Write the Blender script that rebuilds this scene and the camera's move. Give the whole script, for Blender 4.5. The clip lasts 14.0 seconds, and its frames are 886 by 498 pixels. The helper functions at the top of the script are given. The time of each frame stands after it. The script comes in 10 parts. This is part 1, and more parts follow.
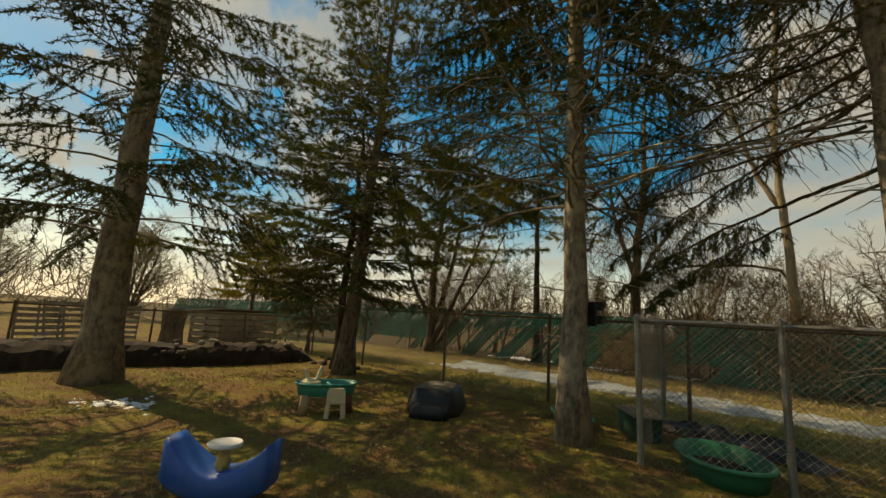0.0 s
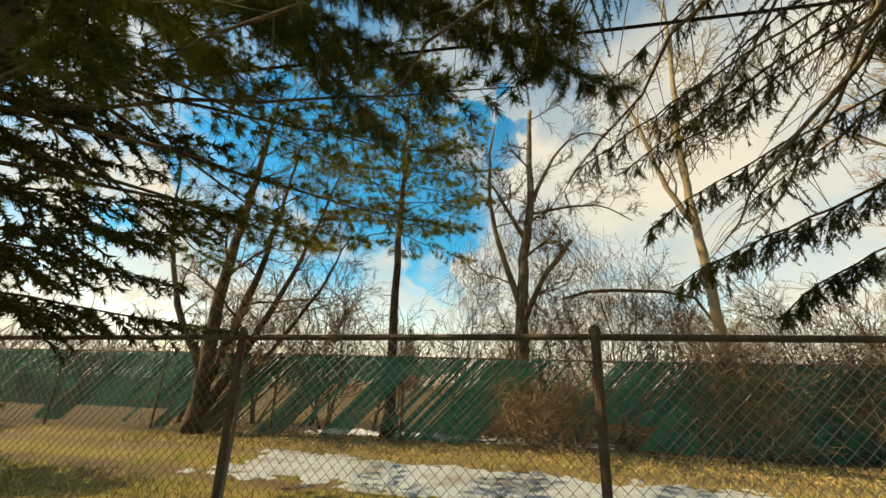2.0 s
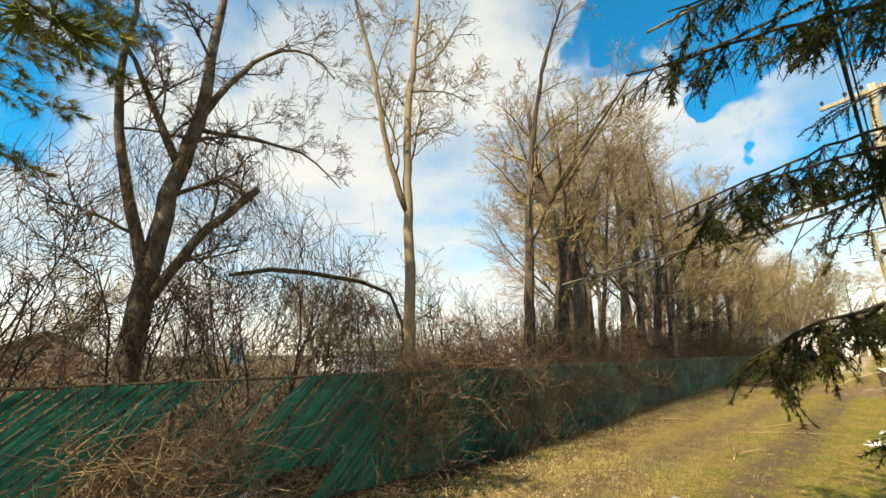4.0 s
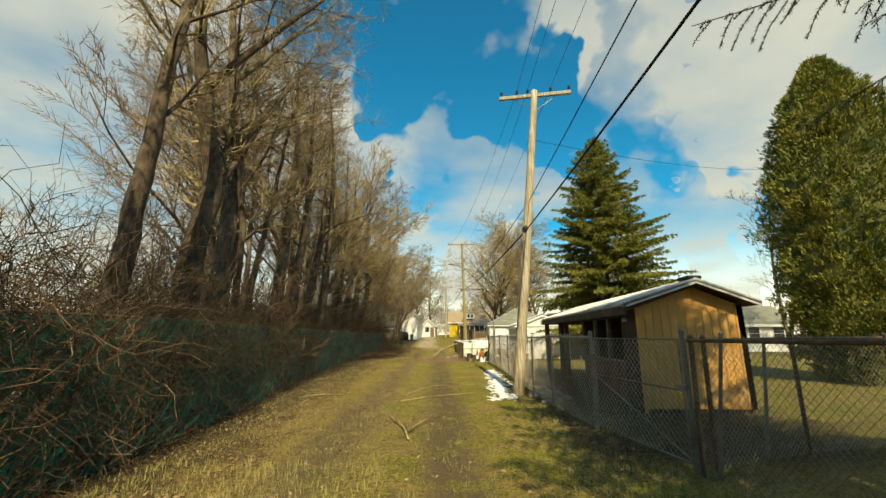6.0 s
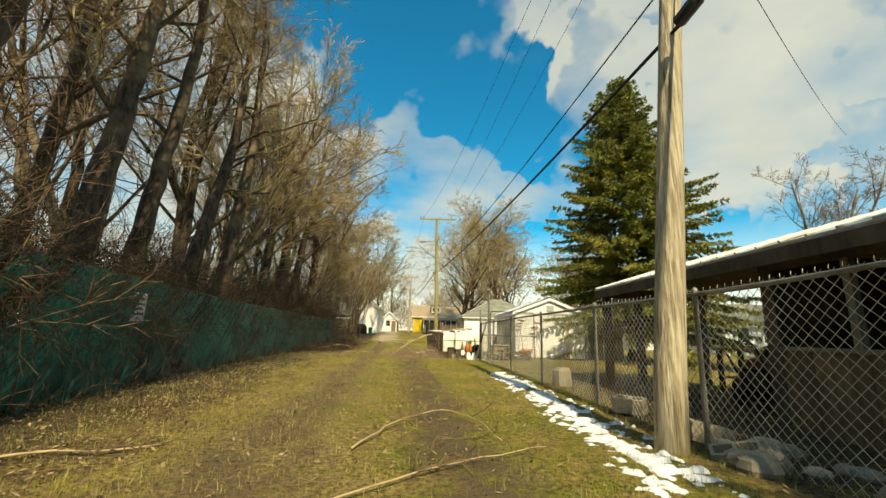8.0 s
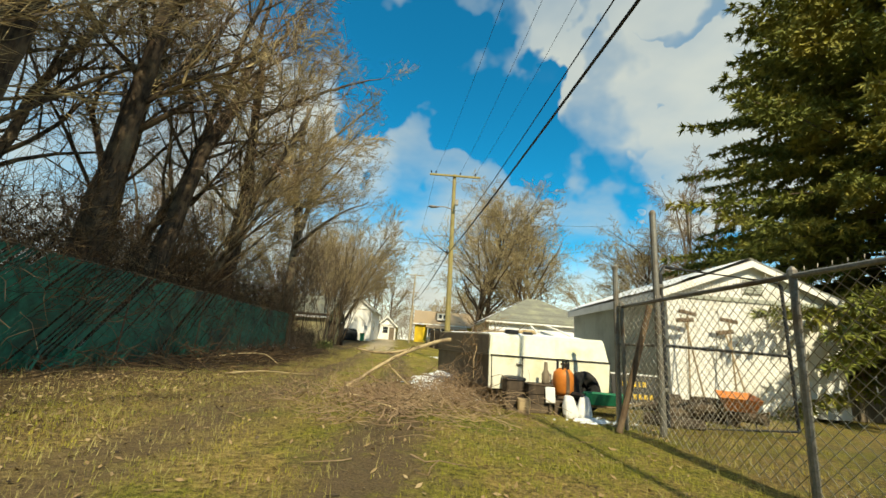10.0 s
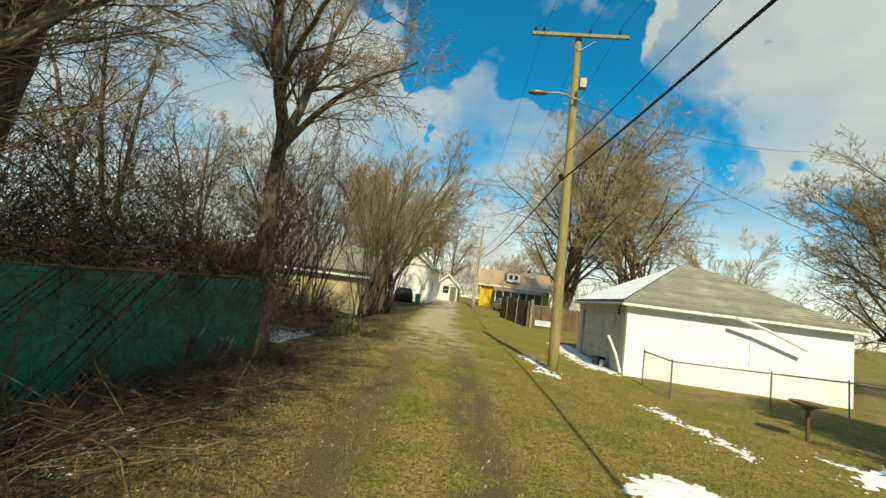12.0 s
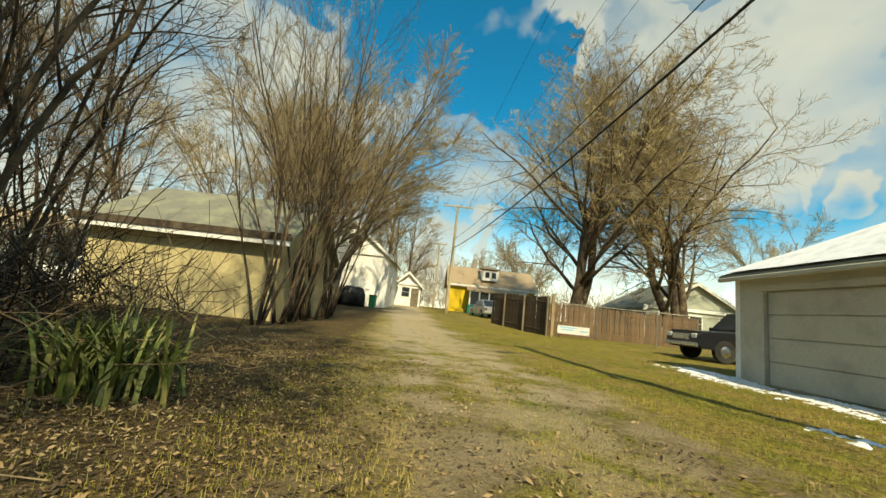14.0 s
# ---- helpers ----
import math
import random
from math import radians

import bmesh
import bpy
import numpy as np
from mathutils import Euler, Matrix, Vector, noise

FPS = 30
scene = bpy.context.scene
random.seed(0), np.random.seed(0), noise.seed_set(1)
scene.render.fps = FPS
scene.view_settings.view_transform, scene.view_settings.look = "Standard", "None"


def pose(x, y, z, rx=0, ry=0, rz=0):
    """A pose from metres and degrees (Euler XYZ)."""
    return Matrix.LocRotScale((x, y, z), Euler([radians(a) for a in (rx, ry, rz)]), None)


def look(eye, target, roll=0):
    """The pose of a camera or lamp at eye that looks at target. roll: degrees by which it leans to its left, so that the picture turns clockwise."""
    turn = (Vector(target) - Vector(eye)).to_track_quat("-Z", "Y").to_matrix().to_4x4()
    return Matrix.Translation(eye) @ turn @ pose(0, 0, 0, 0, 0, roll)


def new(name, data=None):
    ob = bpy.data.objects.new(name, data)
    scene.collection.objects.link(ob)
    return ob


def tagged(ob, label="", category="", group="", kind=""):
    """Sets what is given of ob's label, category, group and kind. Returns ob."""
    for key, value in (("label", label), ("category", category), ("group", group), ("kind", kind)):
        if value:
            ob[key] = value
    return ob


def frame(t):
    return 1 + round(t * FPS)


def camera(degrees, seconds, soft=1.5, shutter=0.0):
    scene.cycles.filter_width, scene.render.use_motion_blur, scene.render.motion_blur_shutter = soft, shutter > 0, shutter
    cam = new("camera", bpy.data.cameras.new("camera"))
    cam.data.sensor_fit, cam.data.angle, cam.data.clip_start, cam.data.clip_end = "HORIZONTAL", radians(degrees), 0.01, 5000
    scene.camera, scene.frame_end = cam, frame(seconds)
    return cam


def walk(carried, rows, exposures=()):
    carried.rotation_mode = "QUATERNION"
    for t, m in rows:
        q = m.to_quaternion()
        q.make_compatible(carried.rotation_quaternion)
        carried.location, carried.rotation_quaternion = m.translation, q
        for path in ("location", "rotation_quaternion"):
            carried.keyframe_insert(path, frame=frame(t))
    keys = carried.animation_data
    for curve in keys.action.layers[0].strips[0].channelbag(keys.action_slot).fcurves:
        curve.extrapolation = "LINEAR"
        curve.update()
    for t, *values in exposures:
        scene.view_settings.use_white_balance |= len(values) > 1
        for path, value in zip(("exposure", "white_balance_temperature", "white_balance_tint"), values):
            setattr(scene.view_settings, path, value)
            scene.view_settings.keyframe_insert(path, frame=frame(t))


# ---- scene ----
cam = camera(95.8, 14.0)
PATH = [
    (0, (9.793, -0.234, 1.316), (8.313, -1.533, 1.664), 3.6),
    (0.5, (8.563, -1.172, 1.169), (7.043, -2.407, 1.57), 4.7),
    (1, (7.355, -2.197, 0.962), (5.77, -3.315, 1.451), 4.5),
    (1.5, (6.304, -3.193, 0.866), (4.605, -4.065, 1.46), 3.2),
    (2, (5.469, -3.923, 1.169), (3.632, -4.383, 1.813), 1.7),
    (2.5, (4.705, -4.208, 1.475), (2.81, -4.363, 2.095), 1.3),
    (3, (4.075, -4.375, 1.789), (2.162, -4.237, 2.354), 1.5),
    (3.5, (3.313, -4.38, 1.99), (1.449, -3.881, 2.513), 1.4),
    (3.7, (2.811, -4.507, 2.045), (1.031, -3.757, 2.562), 0.9),
    (4, (2.161, -4.705, 2.061), (0.659, -3.486, 2.568), -0.4),
    (4.2, (1.852, -4.521, 2.015), (0.595, -3.053, 2.527), -1.4),
    (6.3, (-0.288, -0.317, 1.446), (-0.338, 1.638, 1.867), 0.4),
    (6.5, (-0.337, 0.334, 1.395), (-0.367, 2.289, 1.814), 0.6),
    (7, (-0.527, 1.998, 1.2), (-0.501, 3.955, 1.613), 0.9),
    (7.5, (-0.737, 3.935, 1.054), (-0.679, 5.892, 1.465), 1.1),
    (8, (-1.041, 6.117, 0.979), (-0.948, 8.071, 1.396), 1.7),
    (8.2, (-1.124, 7.062, 0.98), (-1.025, 9.014, 1.4), 1.4),
    (10.3, (-1.072, 19.29, 0.787), (-1.049, 21.232, 1.261), 5.5),
    (10.5, (-1.025, 20.29, 0.985), (-1.046, 22.236, 1.445), 6.1),
    (11, (-0.961, 22.709, 1.569), (-1.126, 24.666, 1.948), 8.1),
    (11.5, (-1.361, 25.098, 1.864), (-1.597, 27.064, 2.148), 8.4),
    (12, (-2.155, 27.826, 2.037), (-2.379, 29.801, 2.259), 7.5),
    (12.5, (-3.123, 30.794, 1.81), (-3.268, 32.779, 2.005), 6.2),
    (13, (-3.839, 33.815, 1.439), (-3.917, 35.802, 1.651), 5.3),
    (13.5, (-4.323, 36.627, 1.051), (-4.354, 38.611, 1.299), 5.9),
    (14, (-4.741, 39.336, 0.948), (-4.695, 41.311, 1.261), 6.2),
]


# ---- daylight: one sun behind the alley's south end, a sky with broken clouds ----
SUN_TO = Vector((0.16, -0.98, 0.93)).normalized()
world = bpy.data.worlds.new("sky")
scene.world = world
world.use_nodes = True
wn, wl = world.node_tree.nodes, world.node_tree.links
wn.clear()
w_out = wn.new("ShaderNodeOutputWorld")
w_bg = wn.new("ShaderNodeBackground")
w_sky = wn.new("ShaderNodeTexSky")
w_sky.sky_type, w_sky.sun_disc = "NISHITA", False
w_sky.sun_elevation = math.asin(SUN_TO.z)
w_sky.sun_rotation = math.atan2(SUN_TO.x, SUN_TO.y)
w_sky.air_density, w_sky.dust_density, w_sky.ozone_density = 1.0, 0.3, 3.0
w_tc = wn.new("ShaderNodeTexCoord")
w_sep = wn.new("ShaderNodeSeparateXYZ")
w_up = wn.new("ShaderNodeMath"); w_up.operation = "ADD"; w_up.inputs[1].default_value = 0.18
w_mx = wn.new("ShaderNodeMath"); w_mx.operation = "MAXIMUM"; w_mx.inputs[1].default_value = 0.03
w_dx = wn.new("ShaderNodeMath"); w_dx.operation = "DIVIDE"
w_dy = wn.new("ShaderNodeMath"); w_dy.operation = "DIVIDE"
w_com = wn.new("ShaderNodeCombineXYZ")
w_n = wn.new("ShaderNodeTexNoise")
w_n.inputs["Scale"].default_value, w_n.inputs["Detail"].default_value, w_n.inputs["Roughness"].default_value = 1.5, 5.0, 0.5
w_map = wn.new("ShaderNodeMapping"); w_map.inputs["Location"].default_value = (0.3, 1.9, 0.0)
w_ramp = wn.new("ShaderNodeValToRGB")
w_ramp.color_ramp.elements[0].position, w_ramp.color_ramp.elements[1].position = 0.33, 0.76
w_ramp.color_ramp.interpolation = "EASE"
w_n2 = wn.new("ShaderNodeTexNoise"); w_n2.inputs["Scale"].default_value = 2.2; w_n2.inputs["Detail"].default_value = 5
w_cl = wn.new("ShaderNodeMixRGB"); w_cl.inputs[1].default_value, w_cl.inputs[2].default_value = (5.4, 6.3, 7.5, 1), (8.7, 9.3, 9.9, 1)
w_hsv = wn.new("ShaderNodeHueSaturation"); w_hsv.inputs["Saturation"].default_value = 1.7; w_hsv.inputs["Value"].default_value = 2.35; w_hsv.inputs["Hue"].default_value = 0.49
w_mix = wn.new("ShaderNodeMixRGB")


def w_math(op, a, b):
    n = wn.new("ShaderNodeMath")
    n.operation = op
    for i, v in enumerate((a, b)):
        if isinstance(v, (int, float)):
            n.inputs[i].default_value = v
        else:
            wl.new(v, n.inputs[i])
    return n.outputs[0]


# cloud banks (+) and open blue (-): direction, half width in degrees
BANKS = (
    (-0.01, 0.80, 0.59, 9.3, -1), (-0.04, 0.87, 0.49, 7.6, -1), (-0.09, 0.74, 0.66, 8.0, -1), (0.10, 0.85, 0.52, 6.5, -1), (0.54, 0.81, 0.23, 4.0, -1), (0.19, 0.94, 0.27, 4.0, -1),
    (0.50, 0.66, 0.56, 11.5, 1), (0.24, 0.73, 0.64, 7.2, 1), (0.68, 0.64, 0.37, 8.5, 1), (0.46, 0.79, 0.41, 5.0, 1), (0.02, 0.94, 0.35, 5.0, 1), (0.10, 0.93, 0.36, 4.0, 1), (0.04, 0.98, 0.20, 6.5, 1),
    (-0.60, 0.71, 0.36, 18.0, 1), (-0.38, 0.87, 0.31, 14.0, 1), (0.36, 0.84, 0.41, 8.0, -1), (0.24, 0.91, 0.34, 5.0, -1), (0.34, 0.88, 0.32, 4.8, -1), (0.72, 0.65, 0.27, 4.0, -1), (0.38, 0.71, 0.60, 3.4, -1),
    (-0.86, -0.31, 0.41, 11.0, -1), (-0.76, -0.40, 0.51, 7.7, -1), (-0.91, -0.23, 0.34, 5.6, -1), (-0.82, -0.05, 0.57, 5.0, -1), (-0.60, -0.78, 0.16, 3.4, -1), (-0.98, -0.01, 0.22, 11.3, 1), (-0.90, 0.13, 0.42, 10.4, 1),
    (-0.82, 0.39, 0.42, 17.0, 1), (-0.73, -0.62, 0.27, 6.8, 1), (-0.62, -0.75, 0.24, 4.3, 1), (-0.39, -0.75, 0.53, 9.2, 1), (-0.15, 0.83, 0.53, 6.9, -1), (-0.28, 0.72, 0.63, 5.0, -1), (-0.16, 0.91, 0.39, 2.8, -1),
    (-0.09, 0.96, 0.26, 3.8, 1), (-0.36, -0.88, 0.30, 5.9, -1), (-0.22, -0.94, 0.26, 3.8, -1), (-0.55, -0.69, 0.47, 6.5, -1), (-0.03, -0.93, 0.36, 5.3, 1), (-0.97, -0.13, 0.19, 9.0, 1), (-0.50, -0.85, 0.16, 10.1, 1),
    (0.36, 0.84, 0.41, 5.2, -1), (0.30, 0.90, 0.33, 4.4, -1), (0.50, 0.85, 0.18, 3.6, -1), (0.55, 0.73, 0.40, 5.6, 1), (0.41, 0.87, 0.28, 2.3, 1),
)
w_warp = wn.new("ShaderNodeTexNoise")
w_warp.inputs["Scale"].default_value, w_warp.inputs["Detail"].default_value, w_warp.inputs["Roughness"].default_value = 5.0, 4.0, 0.5
wl.new(w_tc.outputs["Generated"], w_warp.inputs["Vector"])
w_sh = wn.new("ShaderNodeVectorMath"); w_sh.operation = "MULTIPLY_ADD"
w_sh.inputs[1].default_value, w_sh.inputs[2].default_value = (0.2, 0.2, 0.2), (-0.1, -0.1, -0.1)
w_dir = wn.new("ShaderNodeVectorMath"); w_dir.operation = "ADD"
wl.new(w_warp.outputs["Color"], w_sh.inputs[0])
wl.new(w_tc.outputs["Generated"], w_dir.inputs[0]); wl.new(w_sh.outputs[0], w_dir.inputs[1])
w_bank = 0.0
for bx, by, bz, half, sign in BANKS:
    n = wn.new("ShaderNodeVectorMath"); n.operation = "DOT_PRODUCT"
    n.inputs[1].default_value = Vector((bx, by, bz)).normalized()
    wl.new(w_dir.outputs[0], n.inputs[0])
    q = wn.new("ShaderNodeMapRange"); q.interpolation_type = "SMOOTHSTEP"
    q.inputs["From Min"].default_value, q.inputs["From Max"].default_value = math.cos(radians(half * 1.6)), math.cos(radians(half * 0.2))
    q.inputs["To Max"].default_value = 0.24 * sign
    wl.new(n.outputs["Value"], q.inputs["Value"])
    w_bank = w_math("ADD", q.outputs[0], w_bank)
w_bank = w_math("MINIMUM", w_math("MAXIMUM", w_bank, -0.22), 0.13)
wl.new(w_tc.outputs["Generated"], w_sep.inputs[0])
w_pale = wn.new("ShaderNodeMapRange")
w_pale.inputs["From Min"].default_value, w_pale.inputs["From Max"].default_value = 0.03, 0.28
w_pale.inputs["To Min"].default_value, w_pale.inputs["To Max"].default_value = 0.45, 1.7
wl.new(w_sep.outputs["Z"], w_pale.inputs["Value"]); wl.new(w_pale.outputs[0], w_hsv.inputs["Saturation"])
wl.new(w_sep.outputs["Z"], w_mx.inputs[0]); wl.new(w_mx.outputs[0], w_up.inputs[0])
wl.new(w_sep.outputs["X"], w_dx.inputs[0]); wl.new(w_up.outputs[0], w_dx.inputs[1])
wl.new(w_sep.outputs["Y"], w_dy.inputs[0]); wl.new(w_up.outputs[0], w_dy.inputs[1])
wl.new(w_dx.outputs[0], w_com.inputs[0]); wl.new(w_dy.outputs[0], w_com.inputs[1])
wl.new(w_com.outputs[0], w_map.inputs[0]); wl.new(w_map.outputs[0], w_n.inputs["Vector"]); wl.new(w_map.outputs[0], w_n2.inputs["Vector"])
wl.new(w_math("ADD", w_math("ADD", w_math("MULTIPLY", w_math("SUBTRACT", w_n.outputs["Fac"], 0.5), 0.75), 0.5), w_bank), w_ramp.inputs[0])
wl.new(w_n2.outputs["Fac"], w_cl.inputs[0])
wl.new(w_sky.outputs[0], w_hsv.inputs["Color"])
wl.new(w_ramp.outputs[0], w_mix.inputs[0]); wl.new(w_hsv.outputs[0], w_mix.inputs[1]); wl.new(w_cl.outputs[0], w_mix.inputs[2])
wl.new(w_mix.outputs[0], w_bg.inputs[0])
w_bg.inputs[1].default_value = 0.074
wl.new(w_bg.outputs[0], w_out.inputs[0])
sun = new("sun", bpy.data.lights.new("sun", "SUN"))
sun.data.energy, sun.data.angle, sun.data.color = 5.0, radians(0.53), (1.0, 0.93, 0.80)
sun.matrix_world = look((0, 0, 60), (-SUN_TO.x * 60, -SUN_TO.y * 60, 60 - SUN_TO.z * 60))
walk(cam, [(t, look(e, a, r)) for t, e, a, r in PATH], [(0, -0.28, 11500, 8), (1.0, 0.5, 11500, 8), (1.5, 0.65, 11000, 8), (2.2, 0.55, 10800, 8), (3.4, 0.8, 9500, 8), (4.0, 0.72, 8200, 7), (4.6, 0.5, 8500, 4), (6.3, 0.2, 9200, 0), (7.0, 0.3, 9200, 0), (10.5, 0.25, 8000, -1), (12, 0.15, 8000, -2), (14, 0.22, 9000, -3)])


# ---- materials ----
def nd(m, kind, **at):
    n = m.node_tree.nodes.new(kind)
    for k, v in at.items():
        n.inputs[k.replace("_", " ")].default_value = v
    return n


def lk(m, a, b):
    m.node_tree.links.new(a, b)


def mixc(m, fac, a, b):
    n = m.node_tree.nodes.new("ShaderNodeMixRGB")
    for i, v in enumerate((fac, a, b)):
        if isinstance(v, (int, float)):
            n.inputs[i].default_value = v
        elif isinstance(v, tuple):
            n.inputs[i].default_value = (*v, 1)
        else:
            lk(m, v, n.inputs[i])
    return n.outputs[0]


def ramp(m, src, lo, hi):
    n = m.node_tree.nodes.new("ShaderNodeMapRange")
    n.inputs["From Min"].default_value, n.inputs["From Max"].default_value = lo, hi
    lk(m, src, n.inputs["Value"])
    return n.outputs[0]


def mth(m, op, a, b=0.0):
    n = m.node_tree.nodes.new("ShaderNodeMath")
    n.operation = op
    for i, v in enumerate((a, b)):
        if isinstance(v, (int, float)):
            n.inputs[i].default_value = v
        else:
            lk(m, v, n.inputs[i])
    return n.outputs[0]


def surface(name, c1, c2, c3=None, fine=30.0, coarse=2.5, rough=0.85, metal=0.0, bump=0.3, stretch=(1, 1, 1), vary=0.0, spec=0.3, dist=0.01):
    """A surface of two colours in fine grain, a third in large stains, with relief; vary: difference from piece to piece."""
    m = bpy.data.materials.new(name)
    m.use_nodes = True
    b = m.node_tree.nodes["Principled BSDF"]
    tc = nd(m, "ShaderNodeTexCoord")
    mp = nd(m, "ShaderNodeMapping", Scale=stretch)
    lk(m, tc.outputs["Object"], mp.inputs[0])
    f = nd(m, "ShaderNodeTexNoise", Scale=fine, Detail=5.0, Roughness=0.6)
    lk(m, mp.outputs[0], f.inputs["Vector"])
    g = nd(m, "ShaderNodeTexNoise", Scale=coarse, Detail=4.0, Roughness=0.6)
    lk(m, tc.outputs["Object"], g.inputs["Vector"])
    col = mixc(m, ramp(m, f.outputs["Fac"], 0.35, 0.65), c1, c2)
    col = mixc(m, ramp(m, g.outputs["Fac"], 0.48, 0.68), col, c3 or tuple(0.55 * v for v in c1))
    if vary:
        oi = nd(m, "ShaderNodeObjectInfo")
        hs = nd(m, "ShaderNodeHueSaturation")
        lk(m, mth(m, "ADD", mth(m, "MULTIPLY", oi.outputs["Random"], vary), 1 - vary / 2), hs.inputs["Value"])
        lk(m, col, hs.inputs["Color"])
        col = hs.outputs[0]
    lk(m, col, b.inputs["Base Color"])
    b.inputs["Metallic"].default_value = metal
    b.inputs["Specular IOR Level"].default_value = spec
    lk(m, mth(m, "ADD", mth(m, "MULTIPLY", g.outputs["Fac"], 0.25), rough - 0.12), b.inputs["Roughness"])
    if bump:
        bp = nd(m, "ShaderNodeBump", Strength=bump, Distance=dist)
        lk(m, f.outputs["Fac"], bp.inputs["Height"])
        lk(m, bp.outputs[0], b.inputs["Normal"])
    return m


M = {}
M["bark_dark"] = surface("bark_dark", (0.115, 0.08, 0.052), (0.028, 0.02, 0.014), (0.17, 0.125, 0.075), 14, 2, 0.95, 0, 1.0, (1, 1, 0.25), 0.3, dist=0.03)
M["bark_spruce"] = surface("bark_spruce", (0.30, 0.245, 0.175), (0.10, 0.08, 0.06), (0.36, 0.30, 0.21), 17, 3, 0.95, 0, 1.0, (1, 1, 0.5), 0.2, dist=0.03)
M["bark_grey"] = surface("bark_grey", (0.19, 0.145, 0.10), (0.055, 0.04, 0.028), (0.27, 0.22, 0.145), 16, 2, 0.95, 0, 1.0, (1, 1, 0.25), 0.25, dist=0.03)
M["bark_pale"] = surface("bark_pale", (0.36, 0.28, 0.18), (0.22, 0.165, 0.10), (0.30, 0.22, 0.13), 12, 2, 0.9, 0, 0.7, (1, 1, 0.25), 0.25, dist=0.02)
M["vine_tan"] = surface("vine_tan", (0.36, 0.25, 0.14), (0.20, 0.13, 0.07), (0.44, 0.32, 0.19), 6, 0.9, 0.95, 0, 0, (1, 1, 1), 0.3)
M["twig"] = surface("twig", (0.27, 0.185, 0.115), (0.16, 0.105, 0.065), (0.33, 0.24, 0.14), 8, 0.7, 0.95, 0, 0, (1, 1, 1), 0.3)
M["twig_gold"] = surface("twig_gold", (0.37, 0.285, 0.15), (0.20, 0.15, 0.08), (0.47, 0.375, 0.2), 8, 0.6, 0.95, 0, 0, (1, 1, 1), 0.25)
M["vine"] = surface("vine", (0.17, 0.105, 0.055), (0.085, 0.052, 0.03), (0.27, 0.185, 0.10), 6, 0.9, 0.95, 0, 0, (1, 1, 1), 0.3)
# darker copy of vine, so that stems in full sun read as shaded
M["dark_stick"] = surface("dark_stick", (0.062, 0.042, 0.026), (0.032, 0.022, 0.014), (0.11, 0.078, 0.046), 6, 0.9, 0.95, 0, 0)
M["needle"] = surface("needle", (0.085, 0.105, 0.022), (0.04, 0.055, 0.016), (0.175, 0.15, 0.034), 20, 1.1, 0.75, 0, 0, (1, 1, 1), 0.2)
# lighter, yellower copy of needle: sunlight on spruce and arborvitae put into the colour
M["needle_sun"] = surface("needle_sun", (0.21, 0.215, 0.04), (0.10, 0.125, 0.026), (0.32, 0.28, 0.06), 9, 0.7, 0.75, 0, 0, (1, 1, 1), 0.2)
M["needle_pine"] = surface("needle_pine", (0.19, 0.22, 0.045), (0.085, 0.115, 0.03), (0.36, 0.31, 0.05), 9, 0.9, 0.7, 0, 0, (1, 1, 1), 0.2)
M["steel"] = surface("galvanised_steel", (0.30, 0.29, 0.26), (0.20, 0.19, 0.165), (0.17, 0.12, 0.08), 60, 3, 0.55, 0.6, 0.15, vary=0.2)
M["wire"] = surface("weathered_wire", (0.40, 0.37, 0.31), (0.27, 0.24, 0.19), (0.19, 0.14, 0.09), 8, 0.8, 0.6, 0.3, 0)
M["rusty"] = surface("rusty_pipe", (0.16, 0.105, 0.065), (0.10, 0.065, 0.042), (0.22, 0.16, 0.10), 40, 4, 0.8, 0.2, 0.3)
M["slat"] = surface("green_plastic_slat", (0.014, 0.23, 0.145), (0.009, 0.12, 0.074), (0.022, 0.035, 0.024), 9, 0.9, 0.5, 0, 0.05, vary=0.7, spec=0.35)
M["pole_wood"] = surface("weathered_pole", (0.66, 0.57, 0.40), (0.22, 0.165, 0.10), (0.46, 0.38, 0.25), 26, 1.5, 0.92, 0, 1.0, (1, 1, 0.07), dist=0.05)
M["pole_green"] = surface("treated_pole", (0.40, 0.335, 0.14), (0.25, 0.205, 0.08), (0.26, 0.22, 0.11), 26, 1.5, 0.9, 0, 1.0, (1, 1, 0.06), dist=0.04)
M["wood_grey"] = surface("grey_wood", (0.26, 0.21, 0.15), (0.16, 0.125, 0.09), (0.11, 0.085, 0.06), 18, 2, 0.92, 0, 0.6, (1, 1, 0.15), 0.3)
M["wood_dark"] = surface("dark_wood", (0.09, 0.065, 0.045), (0.055, 0.04, 0.03), (0.12, 0.09, 0.06), 18, 2, 0.92, 0, 0.6, (1, 1, 0.15), 0.3)
M["wood_tan"] = surface("tan_fence_wood", (0.42, 0.31, 0.18), (0.29, 0.21, 0.12), (0.2, 0.14, 0.09), 18, 2, 0.9, 0, 0.6, (1, 1, 0.12), 0.35)
M["wood_brown"] = surface("brown_boards", (0.20, 0.125, 0.07), (0.125, 0.078, 0.045), (0.10, 0.07, 0.045), 18, 2, 0.9, 0, 0.6, (1, 1, 0.12), 0.4)
M["wire_bright"] = surface("galvanised_wire", (0.60, 0.57, 0.50), (0.42, 0.38, 0.32), (0.26, 0.20, 0.14), 8, 0.8, 0.6, 0.15, 0)
M["ply_orange"] = surface("orange_plywood", (0.58, 0.31, 0.085), (0.47, 0.235, 0.06), (0.50, 0.28, 0.10), 10, 1.6, 0.7, 0, 0.25, (1, 1, 0.15), 0.12)
